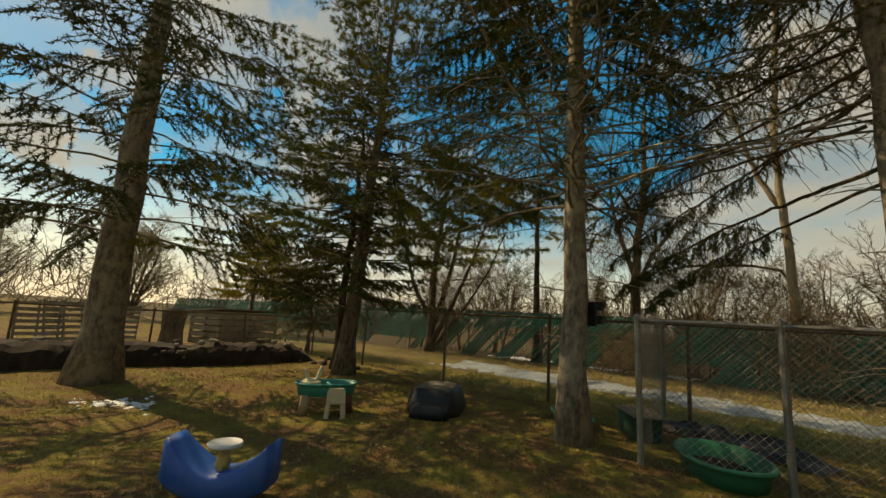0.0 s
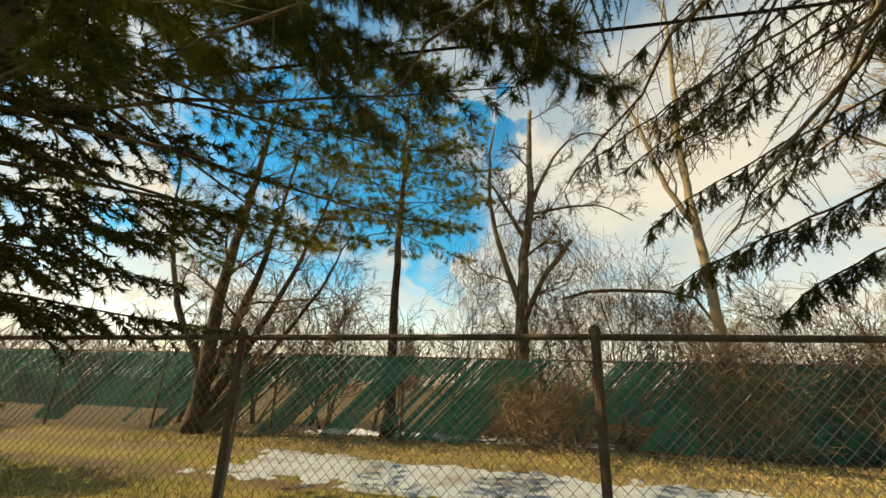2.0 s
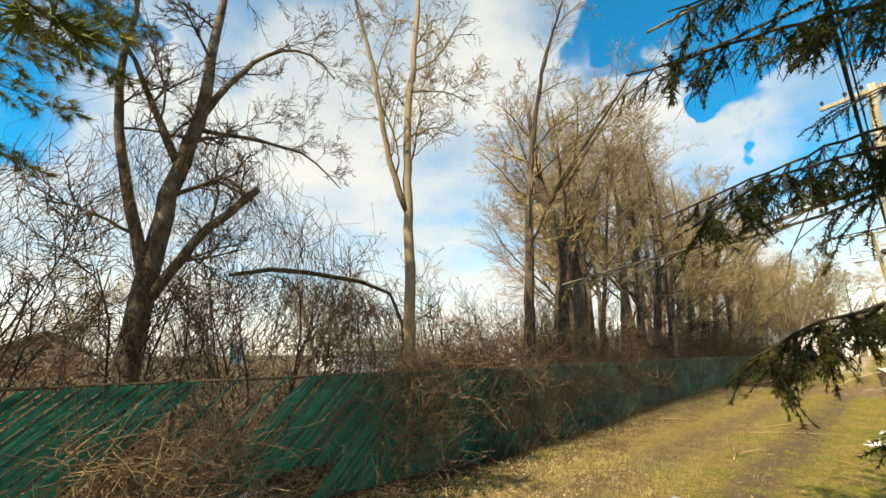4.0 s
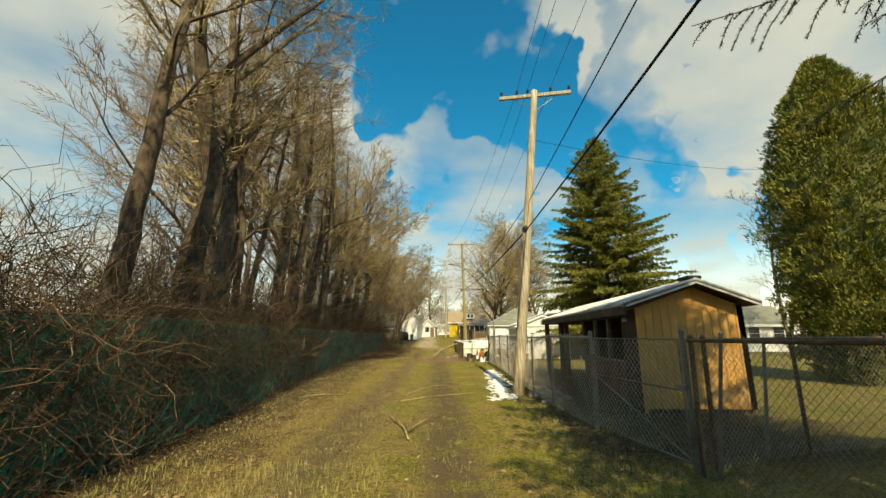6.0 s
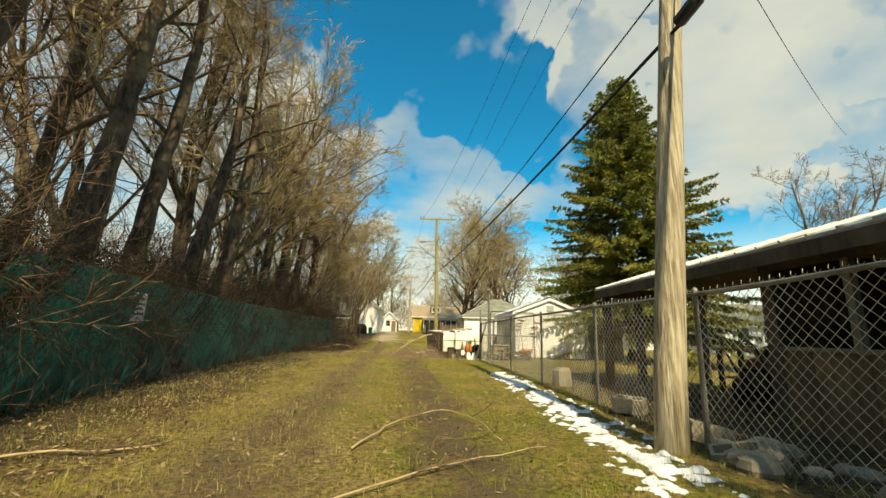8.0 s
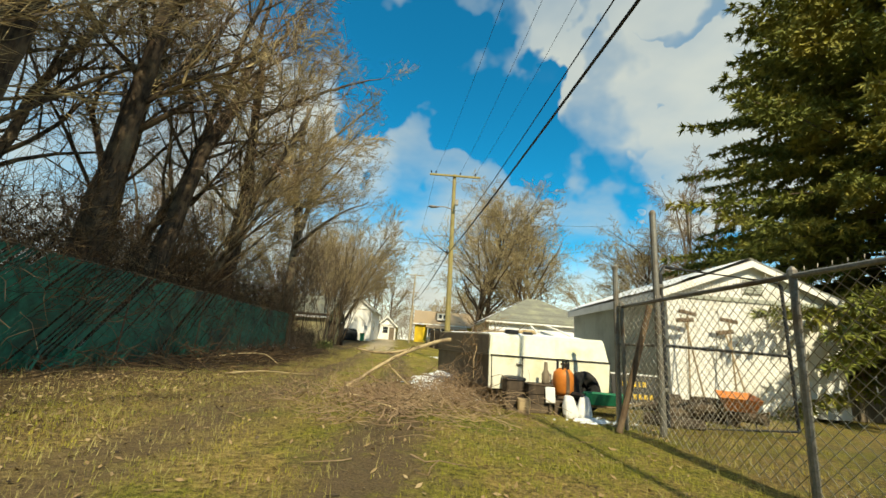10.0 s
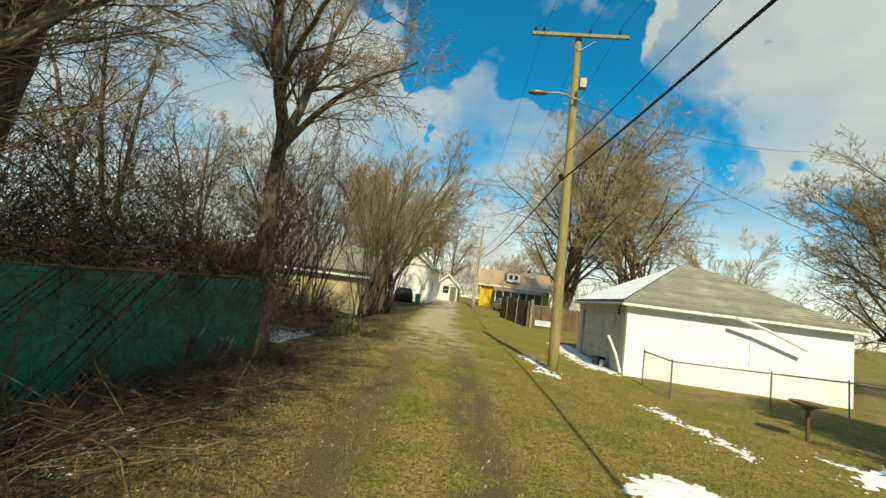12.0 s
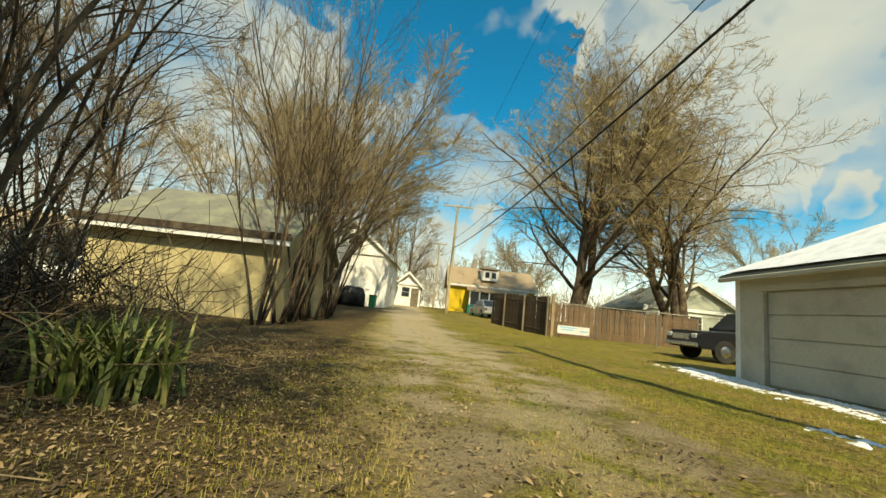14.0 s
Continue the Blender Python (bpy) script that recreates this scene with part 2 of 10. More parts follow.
M["cable"] = surface("black_cable", (0.018, 0.017, 0.016), (0.012, 0.012, 0.012), (0.03, 0.028, 0.025), 5, 0.5, 0.7, 0, 0)
M["white_paint"] = surface("white_paint", (0.83, 0.815, 0.78), (0.78, 0.76, 0.72), (0.68, 0.65, 0.58), 25, 1.3, 0.7, 0, 0.15)
# raised above white_paint: sunlight on the garage's south wall put into the colour
M["sunlit_white"] = surface("sunlit_white_paint", (0.88, 0.89, 0.91), (0.84, 0.85, 0.87), (0.78, 0.77, 0.76), 25, 1.3, 0.7, 0, 0.15)
# cream of two far houses; on the garage it is white darkened for shade
M["cream_and_shade"] = surface("cream_siding_and_shade", (0.56, 0.53, 0.43), (0.48, 0.45, 0.37), (0.40, 0.38, 0.31), 25, 1.5, 0.65, 0, 0.15)
M["grey_siding"] = surface("grey_siding", (0.42, 0.44, 0.37), (0.38, 0.40, 0.335), (0.32, 0.33, 0.28), 25, 1.5, 0.7, 0, 0.15)
M["yellow_paint"] = surface("yellow_paint", (0.74, 0.51, 0.035), (0.66, 0.44, 0.03), (0.58, 0.40, 0.06), 15, 1, 0.7, 0, 0.1)
M["tan_stucco"] = surface("tan_stucco", (0.55, 0.46, 0.25), (0.45, 0.37, 0.20), (0.33, 0.27, 0.15), 12, 0.8, 0.9, 0, 0.4)
M["shingle"] = surface("grey_green_shingle", (0.24, 0.235, 0.19), (0.16, 0.16, 0.13), (0.28, 0.28, 0.20), 30, 1.2, 0.95, 0, 0.6, (1, 1, 1), 0.3)
M["shingle_tan"] = surface("tan_shingle", (0.40, 0.30, 0.19), (0.30, 0.22, 0.14), (0.34, 0.26, 0.18), 30, 1.2, 0.95, 0, 0.6)
M["metal_roof"] = surface("white_metal_roof", (0.58, 0.58, 0.56), (0.48, 0.48, 0.46), (0.35, 0.30, 0.25), 15, 1.5, 0.5, 0.3, 0.1)
M["snow"] = surface("old_snow", (0.86, 0.88, 0.90), (0.78, 0.81, 0.86), (0.66, 0.68, 0.70), 35, 3, 0.75, 0, 0.6, dist=0.03)
M["ice"] = surface("icy_snow", (0.34, 0.38, 0.40), (0.25, 0.285, 0.30), (0.17, 0.155, 0.13), 9, 1.3, 0.55, 0, 0.5, dist=0.02)
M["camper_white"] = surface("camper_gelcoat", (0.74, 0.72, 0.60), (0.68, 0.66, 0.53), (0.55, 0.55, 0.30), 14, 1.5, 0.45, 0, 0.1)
# dark brown that carries the shade on the camper's west side
M["camper_side"] = surface("shaded_camper_side", (0.21, 0.175, 0.125), (0.16, 0.13, 0.095), (0.11, 0.085, 0.06), 14, 1.5, 0.6, 0, 0.1)
M["black_plastic"] = surface("black_plastic", (0.022, 0.023, 0.026), (0.016, 0.017, 0.02), (0.05, 0.048, 0.045), 40, 3, 0.5, 0, 0.1)
M["black_paint"] = surface("black_car_paint", (0.012, 0.012, 0.014), (0.010, 0.010, 0.012), (0.02, 0.02, 0.02), 5, 1, 0.22, 0, 0, spec=0.6)
M["rubber"] = surface("rubber", (0.025, 0.024, 0.023), (0.018, 0.018, 0.018), (0.05, 0.045, 0.04), 40, 3, 0.9, 0, 0.2)
M["chrome"] = surface("chrome", (0.65, 0.65, 0.65), (0.6, 0.6, 0.6), (0.5, 0.5, 0.5), 10, 1, 0.25, 1.0, 0)
M["glass"] = surface("dark_glass", (0.03, 0.035, 0.04), (0.025, 0.03, 0.033), (0.05, 0.055, 0.06), 5, 1, 0.18, 0, 0, spec=0.7)
M["blue_plastic"] = surface("blue_plastic", (0.012, 0.11, 0.42), (0.010, 0.09, 0.36), (0.02, 0.10, 0.32), 20, 2, 0.45, 0, 0.05, spec=0.45)
M["teal_plastic"] = surface("teal_plastic", (0.01, 0.25, 0.21), (0.008, 0.21, 0.175), (0.02, 0.18, 0.15), 20, 2, 0.45, 0, 0.05, spec=0.45)
M["green_plastic"] = surface("green_plastic", (0.012, 0.21, 0.10), (0.01, 0.17, 0.08), (0.02, 0.12, 0.07), 20, 2, 0.5, 0, 0.1, spec=0.4)
M["green_dark"] = surface("dark_green_plastic", (0.008, 0.06, 0.04), (0.006, 0.048, 0.032), (0.02, 0.05, 0.035), 20, 2, 0.5, 0, 0.1)
M["needle_gold"] = surface("needle_gold", (0.42, 0.33, 0.05), (0.30, 0.25, 0.04), (0.5, 0.4, 0.08), 9, 0.9, 0.75, 0, 0, (1, 1, 1), 0.2)
M["cream_plastic"] = surface("cream_plastic", (0.62, 0.54, 0.36), (0.55, 0.47, 0.31), (0.42, 0.36, 0.25), 20, 2, 0.55, 0, 0.05)
M["yellow_plastic"] = surface("yellow_plastic", (0.55, 0.40, 0.13), (0.48, 0.34, 0.10), (0.38, 0.27, 0.1), 20, 2, 0.55, 0, 0.05)
M["brown_plastic"] = surface("brown_plastic", (0.20, 0.07, 0.035), (0.16, 0.055, 0.03), (0.1, 0.05, 0.03), 20, 2, 0.6, 0, 0.05)
M["orange_paint"] = surface("orange_paint", (0.62, 0.20, 0.035), (0.52, 0.16, 0.03), (0.34, 0.13, 0.05), 20, 3, 0.55, 0.1, 0.15)
M["concrete"] = surface("concrete", (0.33, 0.29, 0.22), (0.23, 0.20, 0.15), (0.16, 0.145, 0.10), 40, 4, 0.95, 0, 0.5, vary=0.2)
M["stone"] = surface("field_stone", (0.12, 0.095, 0.07), (0.07, 0.055, 0.04), (0.24, 0.205, 0.155), 15, 3, 0.95, 0, 0.6, vary=0.5)
M["dark_soil"] = surface("dark_soil", (0.045, 0.03, 0.022), (0.03, 0.02, 0.015), (0.07, 0.05, 0.032), 20, 2, 0.98, 0, 0.8)
M["red_brick"] = surface("brick_wall", (0.28, 0.13, 0.075), (0.22, 0.10, 0.06), (0.18, 0.09, 0.06), 20, 1.5, 0.9, 0, 0.3)
M["sign_white"] = surface("sign_board", (0.72, 0.71, 0.68), (0.66, 0.65, 0.62), (0.5, 0.49, 0.46), 12, 2, 0.6, 0, 0.05)
M["sign_black"] = surface("sign_black", (0.03, 0.028, 0.025), (0.025, 0.022, 0.02), (0.05, 0.05, 0.04), 12, 2, 0.5, 0, 0.05)
M["sign_yellow"] = surface("sign_yellow", (0.72, 0.48, 0.05), (0.65, 0.42, 0.05), (0.5, 0.35, 0.08), 12, 2, 0.55, 0, 0.05)
M["light_blue"] = surface("light_blue_panel", (0.22, 0.52, 0.72), (0.18, 0.46, 0.66), (0.3, 0.5, 0.6), 12, 2, 0.6, 0, 0.05)
M["iris_leaf"] = surface("iris_leaf", (0.16, 0.19, 0.05), (0.07, 0.11, 0.026), (0.34, 0.30, 0.13), 9, 6, 0.6, 0, 0.05)
M["far_wood"] = surface("far_wood", (0.20, 0.155, 0.105), (0.145, 0.11, 0.075), (0.25, 0.2, 0.13), 2.5, 0.2, 0.98, 0, 0)
M["silver_paint"] = surface("silver_car_paint", (0.52, 0.53, 0.54), (0.49, 0.5, 0.51), (0.45, 0.45, 0.45), 5, 1, 0.3, 0.5, 0)
M["dry_blade"] = surface("dry_grass_blade", (0.42, 0.34, 0.14), (0.29, 0.26, 0.085), (0.22, 0.24, 0.06), 3, 0.7, 0.9, 0, 0)
M["turf_blade"] = surface("turf_blade", (0.31, 0.29, 0.036), (0.16, 0.165, 0.02), (0.44, 0.33, 0.085), 4, 0.55, 0.9, 0, 0)
M["leaf_litter"] = surface("dead_leaf", (0.34, 0.235, 0.12), (0.24, 0.155, 0.075), (0.44, 0.33, 0.19), 3, 0.8, 0.9, 0, 0)
M["sapwood"] = surface("barked_limb", (0.48, 0.37, 0.21), (0.36, 0.27, 0.15), (0.22, 0.16, 0.10), 14, 3, 0.9, 0, 0.6, (1, 1, 1), dist=0.01)


def ground_material():
    """Turf, dry grass, leaf litter and two worn wheel tracks, laid along the alley."""
    m = bpy.data.materials.new("ground")
    m.use_nodes = True
    b = m.node_tree.nodes["Principled BSDF"]
    geo = nd(m, "ShaderNodeTexCoord")
    sp = nd(m, "ShaderNodeSeparateXYZ")
    lk(m, geo.outputs["Object"], sp.inputs[0])
    big = nd(m, "ShaderNodeTexNoise", Scale=0.35, Detail=5.0, Roughness=0.6)
    mid = nd(m, "ShaderNodeTexNoise", Scale=1.7, Detail=6.0, Roughness=0.65)
    fine = nd(m, "ShaderNodeTexNoise", Scale=19.0, Detail=6.0, Roughness=0.7)
    grit = nd(m, "ShaderNodeTexNoise", Scale=70.0, Detail=3.0, Roughness=0.7)
    for n in (big, mid, fine, grit):
        lk(m, geo.outputs["Object"], n.inputs["Vector"])
    x, y = sp.outputs["X"], sp.outputs["Y"]
    # u: metres to the east of the lane's middle line
    u = mth(m, "ADD", x, mth(m, "ADD", mth(m, "MULTIPLY", y, 0.062), 0.9))
    u = mth(m, "ADD", u, mth(m, "MULTIPLY", mth(m, "MINIMUM", mth(m, "MAXIMUM", mth(m, "SUBTRACT", y, 18.0), 0.0), 44.0), 0.035))
    u = mth(m, "ADD", u, mth(m, "MULTIPLY", mth(m, "SUBTRACT", big.outputs["Fac"], 0.5), 1.3))
    dry = mixc(m, ramp(m, fine.outputs["Fac"], 0.38, 0.62), (0.11, 0.075, 0.024), (0.50, 0.355, 0.115))
    turf = mixc(m, ramp(m, fine.outputs["Fac"], 0.38, 0.62), (0.08, 0.078, 0.012), (0.36, 0.325, 0.05))
    litter = mixc(m, ramp(m, fine.outputs["Fac"], 0.4, 0.6), (0.058, 0.034, 0.016), (0.34, 0.225, 0.10))
    dirt = mixc(m, ramp(m, grit.outputs["Fac"], 0.3, 0.7), (0.07, 0.048, 0.028), (0.22, 0.155, 0.092))
    gravel = mixc(m, ramp(m, grit.outputs["Fac"], 0.3, 0.7), (0.36, 0.285, 0.18), (0.58, 0.48, 0.33))
    lush = nd(m, "ShaderNodeTexNoise", Scale=0.7, Detail=6.0, Roughness=0.7)
    lk(m, geo.outputs["Object"], lush.inputs["Vector"])
    green = mixc(m, ramp(m, fine.outputs["Fac"], 0.38, 0.62), (0.05, 0.062, 0.009), (0.27, 0.285, 0.036))
    col = mixc(m, ramp(m, mid.outputs["Fac"], 0.42, 0.56), turf, dry)
    col = mixc(m, ramp(m, lush.outputs["Fac"], 0.50, 0.62), col, green)
    # straw-coloured western half of the lane
    half = ramp(m, mth(m, "ADD", u, mth(m, "MULTIPLY", mth(m, "SUBTRACT", lush.outputs["Fac"], 0.5), 3.0)), 0.35, -0.6)
    straw = mixc(m, ramp(m, fine.outputs["Fac"], 0.38, 0.62), (0.12, 0.08, 0.03), (0.50, 0.365, 0.15))
    col = mixc(m, mth(m, "MULTIPLY", mth(m, "MULTIPLY", half, mth(m, "ADD", mth(m, "MULTIPLY", ramp(m, y, 31.0, 24.0), 0.35), mth(m, "MULTIPLY", ramp(m, y, 46.0, 40.0), 0.45))), 1.0), col, straw)
    # leaf litter under the western fence and the trees
    west = ramp(m, mth(m, "ADD", u, mth(m, "MULTIPLY", mth(m, "SUBTRACT", mid.outputs["Fac"], 0.5), 2.2)), -0.9, -2.1)
    col = mixc(m, west, col, mixc(m, ramp(m, mid.outputs["Fac"], 0.42, 0.6), litter, dry))
    # dark rotting leaves close under the western fence; the band widens northward to darken the ground
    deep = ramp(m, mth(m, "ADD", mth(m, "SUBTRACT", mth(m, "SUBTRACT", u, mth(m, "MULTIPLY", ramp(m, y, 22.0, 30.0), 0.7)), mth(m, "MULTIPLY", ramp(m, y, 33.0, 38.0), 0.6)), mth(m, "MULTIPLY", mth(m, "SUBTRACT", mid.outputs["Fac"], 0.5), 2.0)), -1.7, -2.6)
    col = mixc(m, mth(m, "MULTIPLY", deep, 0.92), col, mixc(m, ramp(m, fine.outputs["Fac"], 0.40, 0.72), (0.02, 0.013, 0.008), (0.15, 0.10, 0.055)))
    # flecks of straw and dark crumbs
    for scale, hi, lo in ((26.0, (0.56, 0.43, 0.19), (0.045, 0.03, 0.013)), (52.0, (0.50, 0.38, 0.15), (0.04, 0.03, 0.011))):
        fk = nd(m, "ShaderNodeTexNoise", Scale=scale, Detail=4.0, Roughness=0.75, Distortion=2.2)
        lk(m, geo.outputs["Object"], fk.inputs["Vector"])
        col = mixc(m, mth(m, "MULTIPLY", ramp(m, fk.outputs["Fac"], 0.56, 0.64), 0.6), col, hi)
        col = mixc(m, mth(m, "MULTIPLY", ramp(m, fk.outputs["Fac"], 0.45, 0.37), 0.75), col, lo)
    # trodden brown soil and leaves on the western side past the brush pile
    brown = mth(m, "MULTIPLY", ramp(m, mth(m, "ADD", u, mth(m, "MULTIPLY", mth(m, "SUBTRACT", mid.outputs["Fac"], 0.5), 2.4)), 0.35, -0.5), mth(m, "MULTIPLY", ramp(m, y, 20.0, 24.0), ramp(m, y, 40.0, 36.0)))
    col = mixc(m, mth(m, "MULTIPLY", brown, 0.72), col, mixc(m, ramp(m, fine.outputs["Fac"], 0.4, 0.62), (0.05, 0.03, 0.015), (0.27, 0.18, 0.085)))
    # worn bare spots in the turf
    spot = nd(m, "ShaderNodeTexNoise", Scale=4.3, Detail=5.0, Roughness=0.7)
    lk(m, geo.outputs["Object"], spot.inputs["Vector"])
    col = mixc(m, mth(m, "MULTIPLY", ramp(m, spot.outputs["Fac"], 0.52, 0.68), 0.7), col, dirt)
    # bare trodden soil along the eastern fence and the shed
    soil = mth(m, "MULTIPLY", mth(m, "MULTIPLY", ramp(m, x, 1.25, 1.7), ramp(m, x, 6.5, 4.5)), mth(m, "MULTIPLY", ramp(m, y, 3.4, 4.6), ramp(m, y, 26.0, 14.0)))
    soil = mth(m, "MULTIPLY", soil, ramp(m, mid.outputs["Fac"], 0.28, 0.44))
    col = mixc(m, soil, col, mixc(m, ramp(m, fine.outputs["Fac"], 0.4, 0.62), (0.03, 0.02, 0.012), (0.17, 0.12, 0.07)))
    # wheel tracks
    drift = mth(m, "MULTIPLY", ramp(m, y, 18.0, 36.0), 0.78)
    for off, worn in ((-0.85, 0.75), (0.85, 0.9)):
        d = mth(m, "ABSOLUTE", mth(m, "SUBTRACT", mth(m, "SUBTRACT", u, drift), off))
        t = mth(m, "MULTIPLY", ramp(m, d, 0.62, 0.15), ramp(m, mid.outputs["Fac"], 0.34, 0.48))
        col = mixc(m, mth(m, "MULTIPLY", mth(m, "MULTIPLY", t, worn), ramp(m, y, 47.0, 41.0)), col, dirt)
    # gravel lane to the north
    north = mth(m, "MULTIPLY", ramp(m, y, 39.0, 45.0), ramp(m, mth(m, "ADD", mth(m, "ABSOLUTE", mth(m, "SUBTRACT", u, 0.55)), mth(m, "MULTIPLY", mth(m, "SUBTRACT", lush.outputs["Fac"], 0.5), 2.4)), 1.9, 0.8))
    col = mixc(m, mth(m, "MULTIPLY", north, ramp(m, mth(m, "ADD", mid.outputs["Fac"], mth(m, "MULTIPLY", ramp(m, y, 48.0, 58.0), 0.3)), 0.40, 0.56)), col, gravel)
    # the yard under the conifers: needles and thin turf
    yard = mth(m, "MULTIPLY", ramp(m, x, 2.2, 3.2), ramp(m, y, 4.5, 2.5))
    needles = mixc(m, ramp(m, mid.outputs["Fac"], 0.44, 0.6), mixc(m, ramp(m, fine.outputs["Fac"], 0.3, 0.7), (0.12, 0.06, 0.026), (0.29, 0.165, 0.075)), mixc(m, ramp(m, fine.outputs["Fac"], 0.3, 0.7), (0.16, 0.135, 0.028), (0.36, 0.29, 0.075)))
    col = mixc(m, yard, col, needles)
    tone = nd(m, "ShaderNodeHueSaturation", Value=0.84)
    lk(m, col, tone.inputs["Color"])
    lk(m, tone.outputs[0], b.inputs["Base Color"])
    b.inputs["Roughness"].default_value = 0.95
    b.inputs["Specular IOR Level"].default_value = 0.15
    bp = nd(m, "ShaderNodeBump", Strength=0.8, Distance=0.05)
    lk(m, mth(m, "ADD", fine.outputs["Fac"], mth(m, "MULTIPLY", grit.outputs["Fac"], 0.4)), bp.inputs["Height"])
    lk(m, bp.outputs[0], b.inputs["Normal"])
    return m


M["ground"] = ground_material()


# ---- mesh tools ----
class Geo:
    """Points and faces of one mesh in the making."""

    def __init__(self):
        self.v, self.f = [], []

    def add(self, verts, faces):
        n = len(self.v)
        self.v.extend(tuple(p) for p in verts)
        self.f.extend(tuple(i + n for i in f) for f in faces)
        return self

    def box(self, c, s, rz=0.0, bevel=0.0, m=None):
        """A box of size s round c, turned by rz degrees, with chamfered edges."""
        hx, hy, hz = s[0] / 2, s[1] / 2, s[2] / 2
        e = min(bevel, hx * 0.9, hy * 0.9, hz * 0.9)
        pts, faces = [], []
        if e <= 0:
            pts = [(x, y, z) for z in (-hz, hz) for x, y in ((-hx, -hy), (hx, -hy), (hx, hy), (-hx, hy))]
            faces = [(3, 2, 1, 0), (4, 5, 6, 7), (0, 1, 5, 4), (1, 2, 6, 5), (2, 3, 7, 6), (3, 0, 4, 7)]
        else:
            for z, i in ((-hz, e), (-hz + e, 0), (hz - e, 0), (hz, e)):
                a, b = hx - i, hy - i
                q = e if not i else e * 0.6
                pts += [(-a + q, -b, z), (a - q, -b, z), (a, -b + q, z), (a, b - q, z), (a - q, b, z), (-a + q, b, z), (-a, b - q, z), (-a, -b + q, z)]
            faces = [tuple(range(7, -1, -1)), tuple(range(24, 32))]
            for r in range(3):
                faces += [(r * 8 + i, r * 8 + (i + 1) % 8, r * 8 + 8 + (i + 1) % 8, r * 8 + 8 + i) for i in range(8)]
        ca, sa = math.cos(radians(rz)), math.sin(radians(rz))
        out = [(c[0] + ca * x - sa * y, c[1] + sa * x + ca * y, c[2] + z) for x, y, z in pts]
        if m is not None:
            out = [tuple(m @ Vector(p)) for p in out]
        return self.add(out, faces)

    def tube(self, pts, rad, sides=6, cap=True):
        """A tapered tube along points."""
        p = np.asarray(pts, float)
        n = len(p)
        r = np.full(n, float(rad)) if np.isscalar(rad) else np.asarray(rad, float)
        t = np.gradient(p, axis=0)
        t /= np.linalg.norm(t, axis=1)[:, None] + 1e-12
        ref = np.array((0.0, 0.0, 1.0)) if abs(t[0][2]) < 0.8 else np.array((1.0, 0.0, 0.0))
        a = np.cross(t, ref)
        a /= np.linalg.norm(a, axis=1)[:, None] + 1e-12
        b = np.cross(t, a)
        ang = np.arange(sides) * 2 * np.pi / sides
        ring = p[:, None] + r[:, None, None] * (np.cos(ang)[None, :, None] * a[:, None] + np.sin(ang)[None, :, None] * b[:, None])
        base = len(self.v)
        self.v.extend(map(tuple, ring.reshape(-1, 3).tolist()))
        for i in range(n - 1):
            o = base + i * sides
            for k in range(sides):
                k2 = (k + 1) % sides
                self.f.append((o + k, o + k2, o + sides + k2, o + sides + k))
        if cap and sides > 3:
            self.f.append(tuple(base + k for k in range(sides))[::-1])
            self.f.append(tuple(base + (n - 1) * sides + k for k in range(sides)))
        return self

    def spike(self, a, b, r):
        """A thin three-sided twig from a to a point at b."""
        d = np.asarray(b, float) - a
        u = np.cross(d, (0.31, 0.52, 0.79))
        u *= r / (np.linalg.norm(u) + 1e-12)
        v = np.cross(d, u)
        v *= r / (np.linalg.norm(v) + 1e-12)
        n = len(self.v)
        self.v.extend((tuple(a + u), tuple(a - 0.5 * u + 0.87 * v), tuple(a - 0.5 * u - 0.87 * v), tuple(b)))
        self.f.extend(((n, n + 1, n + 3), (n + 1, n + 2, n + 3), (n + 2, n, n + 3)))
        return self

    def lathe(self, prof, c=(0, 0, 0), sides=16, m=None):
        """A turned body: rows of radius and height."""
        pts = [(r * math.cos(2 * math.pi * k / sides), r * math.sin(2 * math.pi * k / sides), z) for r, z in prof for k in range(sides)]
        faces = [(i * sides + k, i * sides + (k + 1) % sides, (i + 1) * sides + (k + 1) % sides, (i + 1) * sides + k) for i in range(len(prof) - 1) for k in range(sides)]
        faces += [tuple(range(sides))[::-1], tuple((len(prof) - 1) * sides + k for k in range(sides))]
        if m is not None:
            pts = [tuple(m @ Vector(p)) for p in pts]
        return self.add([(c[0] + x, c[1] + y, c[2] + z) for x, y, z in pts], faces)

    def loft(self, rings, close=True):
        """Skin over rings of equal count."""
        n = len(rings[0])
        pts = [p for r in rings for p in r]
        faces = [(i * n + k, i * n + (k + 1) % n, (i + 1) * n + (k + 1) % n, (i + 1) * n + k) for i in range(len(rings) - 1) for k in range(n)]
        if close:
            faces += [tuple(range(n))[::-1], tuple((len(rings) - 1) * n + k for k in range(n))]
        return self.add(pts, faces)

    def prism(self, poly, d, off=(0, 0, 0)):
        """A flat outline, thickened by the vector d."""
        n = len(poly)
        a = [tuple(Vector(p) + Vector(off)) for p in poly]
        b = [tuple(Vector(p) + Vector(off) + Vector(d)) for p in poly]
        return self.add(a + b, [tuple(range(n))[::-1], tuple(range(n, 2 * n))] + [(i, (i + 1) % n, n + (i + 1) % n, n + i) for i in range(n)])

    def mesh(self, name, material, smooth=False):
        me = bpy.data.meshes.new(name)
        me.from_pydata(self.v, [], self.f)
        me.materials.append(material)
        if smooth:
            me.polygons.foreach_set("use_smooth", [True] * len(me.polygons))
        me.update()
        return me


